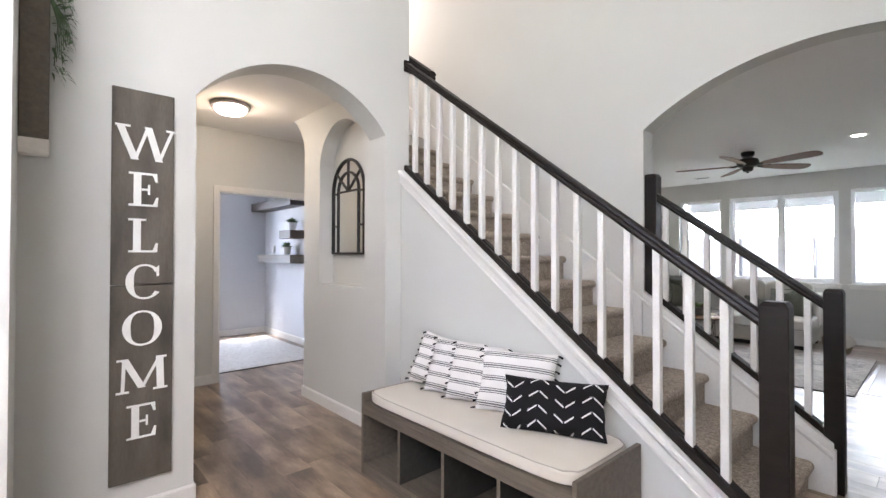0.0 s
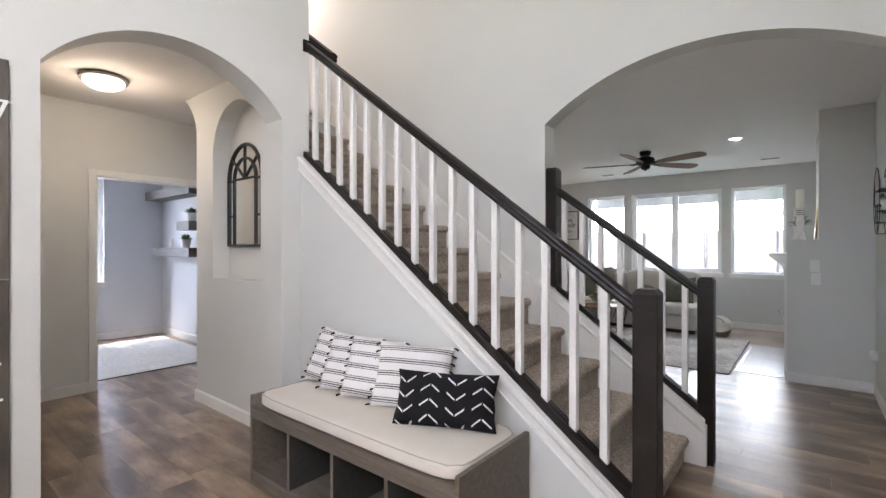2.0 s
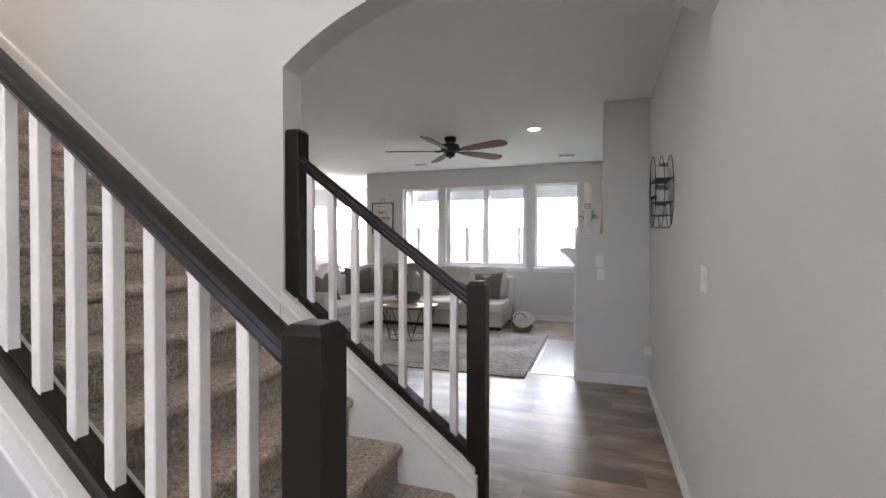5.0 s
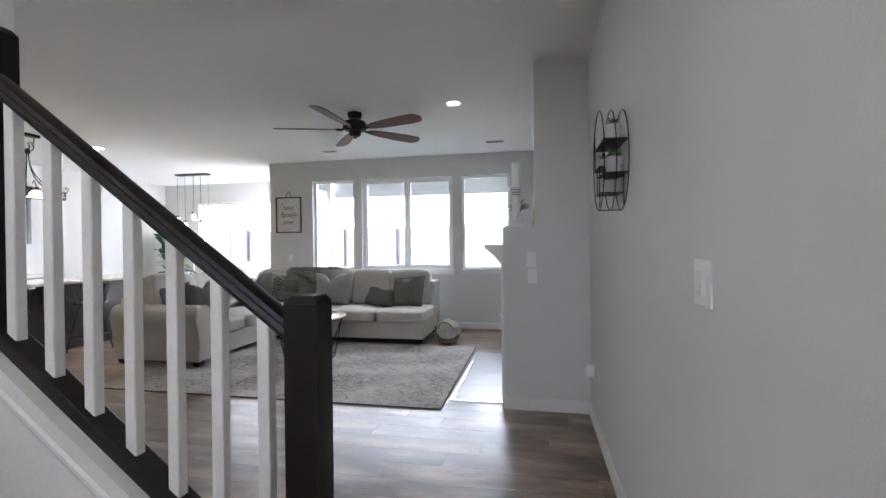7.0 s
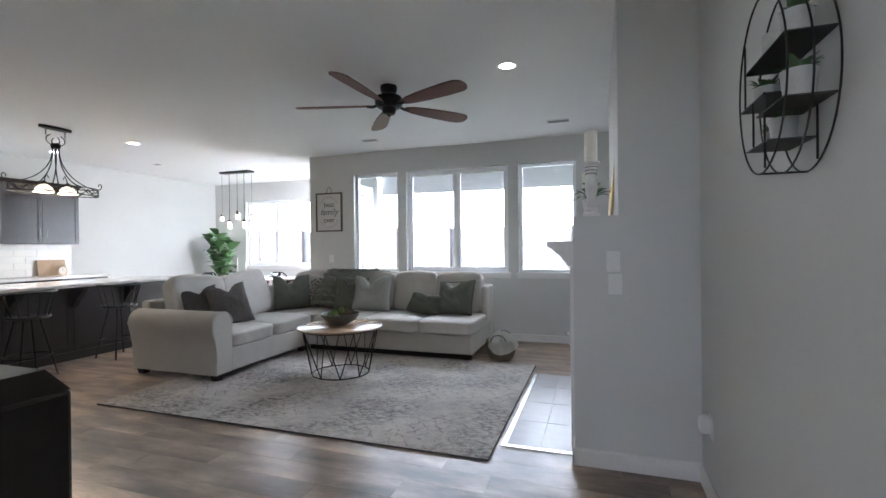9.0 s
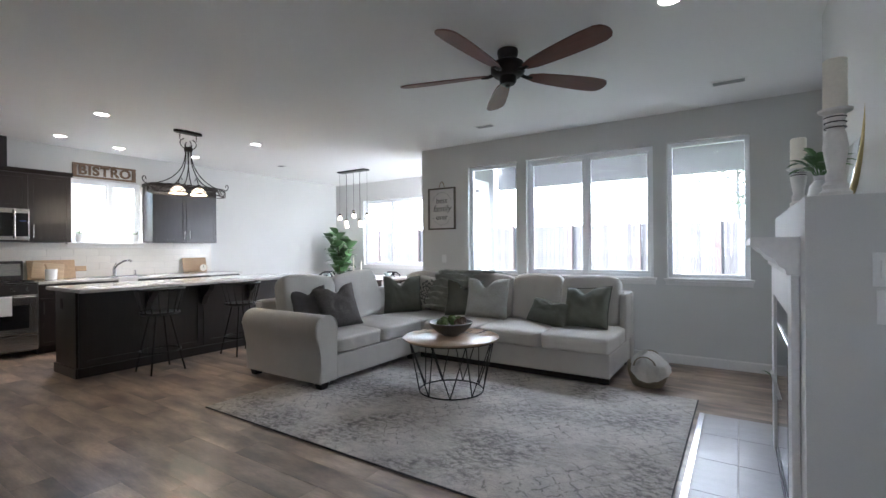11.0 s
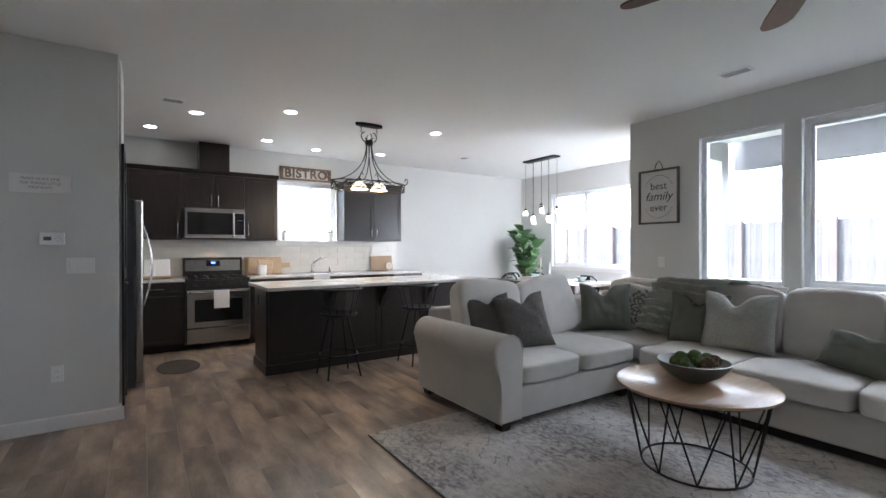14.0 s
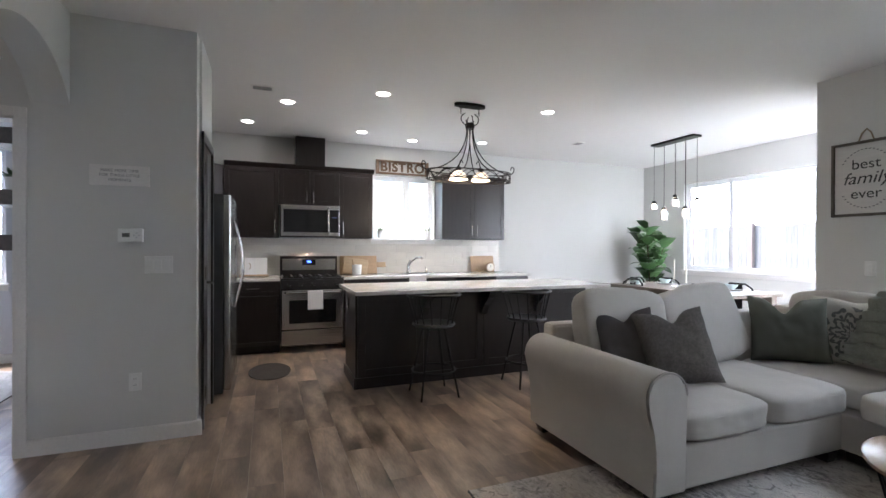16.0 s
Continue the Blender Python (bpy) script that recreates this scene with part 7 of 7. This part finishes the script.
for x, y in ((-6.75, 9.70), (-5.75, 9.70), (-6.75, 10.25), (-5.75, 10.25)):
    pl = part("dinner_plate", lathe(bmesh.new(), [(0, 0.001), (0.09, 0.001), (0.135, 0.016), (0.135, 0.02), (0.09, 0.007), (0, 0.006)], 28), CERAMIC, None, smooth=True)
    pl.matrix_basis = pose(x, y, DZ)
    tagged(pl, "white ceramic dinner plate on the dining table", "plate", "place settings")
    bo = part("cereal_bowl", lathe(bmesh.new(), [(0, 0.0), (0.04, 0.0), (0.075, 0.04), (0.085, 0.065), (0.08, 0.065), (0.07, 0.042), (0.036, 0.008), (0, 0.008)], 24), AQUA, None, smooth=True)
    bo.matrix_basis = pose(x, y, DZ + 0.0075)
    tagged(bo, "pale aqua glazed bowl on a plate", "bowl", "place settings")
for x, y, h in ((-6.30, 9.92, 0.24), (-6.20, 10.02, 0.17), (-6.12, 9.93, 0.14)):
    cd = thing("glass_candle_holder", "slim white candle in a clear glass holder", "candle", "table candles", pose(x, y, DZ))
    part("holder", lathe(bmesh.new(), [(0, 0.001), (0.035, 0.001), (0.03, 0.01), (0.008, 0.02), (0.008, h * 0.4), (0.02, h * 0.45), (0, h * 0.45)], 16), GLASS, cd, smooth=True)
    part("candle", lathe(bmesh.new(), [(0, h * 0.451), (0.011, h * 0.451), (0.010, h + 0.12), (0, h + 0.122)], 12), CANDLE, cd, smooth=True)

# fiddle-leaf fig
fg = thing("fiddle_leaf_fig", "tall green fiddle-leaf fig in a white pot", "plant", m=pose(-7.55, 10.80, 0))
part("pot", lathe(bmesh.new(), [(0, 0.001), (0.13, 0.001), (0.17, 0.30), (0.155, 0.30), (0.15, 0.26), (0, 0.26)], 28), CERAMIC, fg, smooth=True)
bm = bmesh.new()
lb = bmesh.new()
q = random.Random(12)
for s in range(4):
    a0 = s * 1.6 + 0.4
    top = Vector((0.22 * math.cos(a0), 0.22 * math.sin(a0), 1.45 + 0.08 * s - 0.1))
    pts = [Vector((0.02 * math.cos(a0), 0.02 * math.sin(a0), 0.26)), Vector((0.06 * math.cos(a0), 0.06 * math.sin(a0), 0.8)), top]
    tube(bm, pts, 0.014, 7, r1=0.006)
    for k in range(24):
        t = 0.22 + 0.78 * k / 23
        c = pts[0].lerp(pts[1], t * 2) if t < 0.5 else pts[1].lerp(pts[2], t * 2 - 1)
        if c.z < 0.70:
            continue
        a = k * 2.4 + q.uniform(-0.4, 0.4)
        e = q.uniform(-0.1, 0.9)
        L = q.uniform(0.24, 0.37)
        d = Vector((math.cos(a) * math.cos(e), math.sin(a) * math.cos(e), math.sin(e)))
        leaf_shape(lb, c + d * 0.03, c + d * L, L * 0.68, (-0.25 * math.cos(a), -0.25 * math.sin(a), 1), 7, 0.18)
part("stem", bm, BARK, fg)
part("leaves", lb, LEAF, fg, smooth=True)

# ---- outdoors ----
PATIO = mat("grey_patio_paint", (0.30, 0.30, 0.315), 0.7, vary=0.03, scale=4, fine=60, bump=0.04)
pr = thing("patio_cover", "grey flat patio cover outside the windows", "patio cover")
part("soffit", B(-4.16, 1.2, WY + 0.145, 11.75, 3.06, 3.14), PATIO, pr)
part("beam", B(-4.16, 1.2, 11.60, 11.75, 2.385, 3.0595), PATIO, pr)
for x in (1.05,):
    part("post", B(x - 0.06, x + 0.06, 11.61, 11.73, -0.12, 2.3845, 0.005), TRIM, pr)
for y0, y1, z0, z1 in ((9.512, 9.70, -0.06, 3.059), (9.70, 11.22, 2.48, 3.059), (11.22, 11.44, -0.06, 3.059)):
    structure("nook_siding", B(-4.168, -4.161, y0, y1, z0, z1), PATIO, "grey painted siding outside the dining nook")
for y0, y1, z0, z1 in ((9.70, 9.78, -0.06, 2.48), (11.14, 11.22, -0.06, 2.48), (9.78, 11.14, 2.40, 2.48)):
    structure("door_casing", B(-4.168, -4.148, y0, y1, z0, z1, 0.002), VINYL)
structure("patio_slab", B(-4.16, 1.2, WY + 0.15, 11.9, -0.12, -0.06), mat("pale_concrete", (0.42, 0.41, 0.40), 0.85, vary=0.08, scale=3), "pale concrete patio slab")
fence = thing("garden_fence", "weathered cedar board fence with reddish posts", "fence")
rnd = random.Random(4)
x = -13.0
i = 0
picket = {}
while x < 7.0:
    key = i % 5
    if key not in picket:
        me = bpy.data.meshes.new("board")
        bm = B(0, 0.138, 0, 0.02, 0, 1.56 + 0.012 * key, 0.003)
        bm.to_mesh(me)
        bm.free()
        me.materials.append(FENCE)
        picket[key] = me
    o = new("board", picket[key])
    o.location = (x, 18.5, 0.40)
    o.parent = fence
    x += 0.142
    i += 1
x = -13.17
while x < 7:
    part("post", B(x - 0.07, x + 0.07, 18.36, 18.495, 0.40, 2.06, 0.006), FENCEPOST, fence)
    x += 2.06
for z in (0.7, 1.6):
    part("rail", B(-13, 7, 18.522, 18.56, z, z + 0.09), FENCE, fence)


PALEBARK = mat("pale_grey_bark", (0.34, 0.31, 0.29), 0.9, vary=0.2, scale=10, bump=0.4)
FOLIAGE = mat("spring_foliage", (0.26, 0.29, 0.24), 0.7, vary=0.2, scale=3, bump=0.0, island=0.35)


def tree(x, y, h, seed):
    t = thing("garden_tree", "leafy garden tree beyond the fence", "tree", "garden trees", pose(x, y, 0.43))
    q = random.Random(seed)
    bm = tube(bmesh.new(), [(0, 0, 0), (0.05, 0.02, h * 0.35), (0.0, 0.05, h * 0.75)], 0.12, 9, r1=0.05)
    lb = bmesh.new()
    for k in range(16):
        a = k * 2.39
        z0 = h * (0.3 + 0.42 * k / 15)
        L = h * q.uniform(0.18, 0.32) * (1.2 - 0.5 * k / 15)
        tip = Vector((math.cos(a) * L, math.sin(a) * L, z0 + L * q.uniform(0.3, 0.9)))
        tube(bm, [(0.02, 0.03, z0), tuple(Vector((0, 0, z0)).lerp(tip, 0.5) + Vector((0, 0, 0.05))), tuple(tip)], 0.035, 6, r1=0.008)
        for c in range(80):
            p = Vector((0, 0, z0)).lerp(tip, q.uniform(0.45, 1.12)) + Vector((q.gauss(0, 0.22), q.gauss(0, 0.22), q.gauss(0, 0.18)))
            d = Vector((q.gauss(0, 1), q.gauss(0, 1), q.gauss(0, 0.6))).normalized() * q.uniform(0.14, 0.24)
            leaf_shape(lb, p, p + d, 0.11, (0.1, 0.1, 1), 2)
    part("trunk", bm, PALEBARK, t)
    part("crown", lb, FOLIAGE, t)


tree(-0.4, 27.0, 6.4, 1)
tree(2.6, 29.0, 6.8, 3)


# ---- floor planks ----
PLANK = mat("grey_brown_oak_laminate", (0.250, 0.187, 0.138), 0.31, spec=0.65, vary=0.40, scale=1.7, fine=24, bump=0.05, stretch=(0.7, 4.5, 4.5), fine_vary=0.16, obrand=0.20, island=0.20)


def oak_tones(m):
    """Shift the grain from plank to plank and let it run from dark umber to tan."""
    n, l = m.node_tree.nodes, m.node_tree.links
    info, geo, add = n.new("ShaderNodeObjectInfo"), n.new("ShaderNodeNewGeometry"), n.new("ShaderNodeMath")
    l.new(info.outputs["Random"], add.inputs[0])
    l.new(geo.outputs["Random Per Island"], add.inputs[1])
    off = n.new("ShaderNodeVectorMath")
    off.operation = "SCALE"
    off.inputs[0].default_value = (31.0, 17.0, 5.0)
    l.new(add.outputs[0], off.inputs["Scale"])
    for node in list(n):
        if node.bl_idname == "ShaderNodeMapping":
            l.new(off.outputs["Vector"], node.inputs["Location"])
    b = n["Principled BSDF"]
    old = b.inputs["Base Color"].links[0].from_socket
    tc, blotch, ramp = n.new("ShaderNodeTexCoord"), n.new("ShaderNodeTexNoise"), n.new("ShaderNodeMapRange")
    mp = n.new("ShaderNodeMapping")
    mp.inputs["Scale"].default_value = (1.0, 2.6, 1.0)
    l.new(off.outputs["Vector"], mp.inputs["Location"])
    l.new(tc.outputs["Object"], mp.inputs["Vector"])
    l.new(mp.outputs["Vector"], blotch.inputs["Vector"])
    blotch.inputs["Scale"].default_value, blotch.inputs["Detail"].default_value = 2.2, 6
    l.new(blotch.outputs["Fac"], ramp.inputs["Value"])
    ramp.inputs["From Min"].default_value, ramp.inputs["From Max"].default_value = 0.36, 0.66
    mx, mul = n.new("ShaderNodeMix"), n.new("ShaderNodeMix")
    mx.data_type = mul.data_type = "RGBA"
    mul.blend_type = "MULTIPLY"
    mul.inputs["Factor"].default_value = 1
    l.new(ramp.outputs["Result"], mx.inputs["Factor"])
    mx.inputs["A"].default_value, mx.inputs["B"].default_value = (0.46, 0.43, 0.42, 1), (1.36, 1.31, 1.22, 1)
    l.new(old, mul.inputs["A"])
    l.new(mx.outputs["Result"], mul.inputs["B"])
    l.new(mul.outputs["Result"], b.inputs["Base Color"])


oak_tones(PLANK)
floor = tagged(new("floor"), "grey-brown oak laminate plank floor", "floor", kind="structure")
PW, PL, GAP = 0.184, 1.22, 0.0009


def plank_mesh(length):
    return B(0, length - GAP, 0, PW - GAP, -0.012, 0.0, 0.0005)


planks = []
y, row = -2.6, 0
while y < NY:
    x = -9.0 - random.random() * PL
    while x < RX + 0.1:
        a, b = max(x, -9.0), min(x + PL, RX + 0.1)
        if b - a > 0.06:
            planks.append((a, y, b - a))
        x += PL
    y += PW
    row += 1
shared = {}
near, rest = [], bmesh.new()
planks.sort(key=lambda p: abs(p[0] + p[2] / 2 + 1.9) + 0.8 * abs(p[1] - 4.2))
for i, (x, y, length) in enumerate(planks):
    if i < 300:
        key = round(length, 2)
        if key not in shared:
            me = bpy.data.meshes.new("plank")
            bm = plank_mesh(key)
            bm.to_mesh(me)
            bm.free()
            me.materials.append(PLANK)
            shared[key] = me
        ob = new("plank", shared[key])
        ob.location = (x, y, 0)
        ob.parent = floor
    else:
        box(rest, x, x + length - GAP, y, y + PW - GAP, -0.012, 0)
tagged(part("planks", rest, PLANK, floor), kind="stuff")
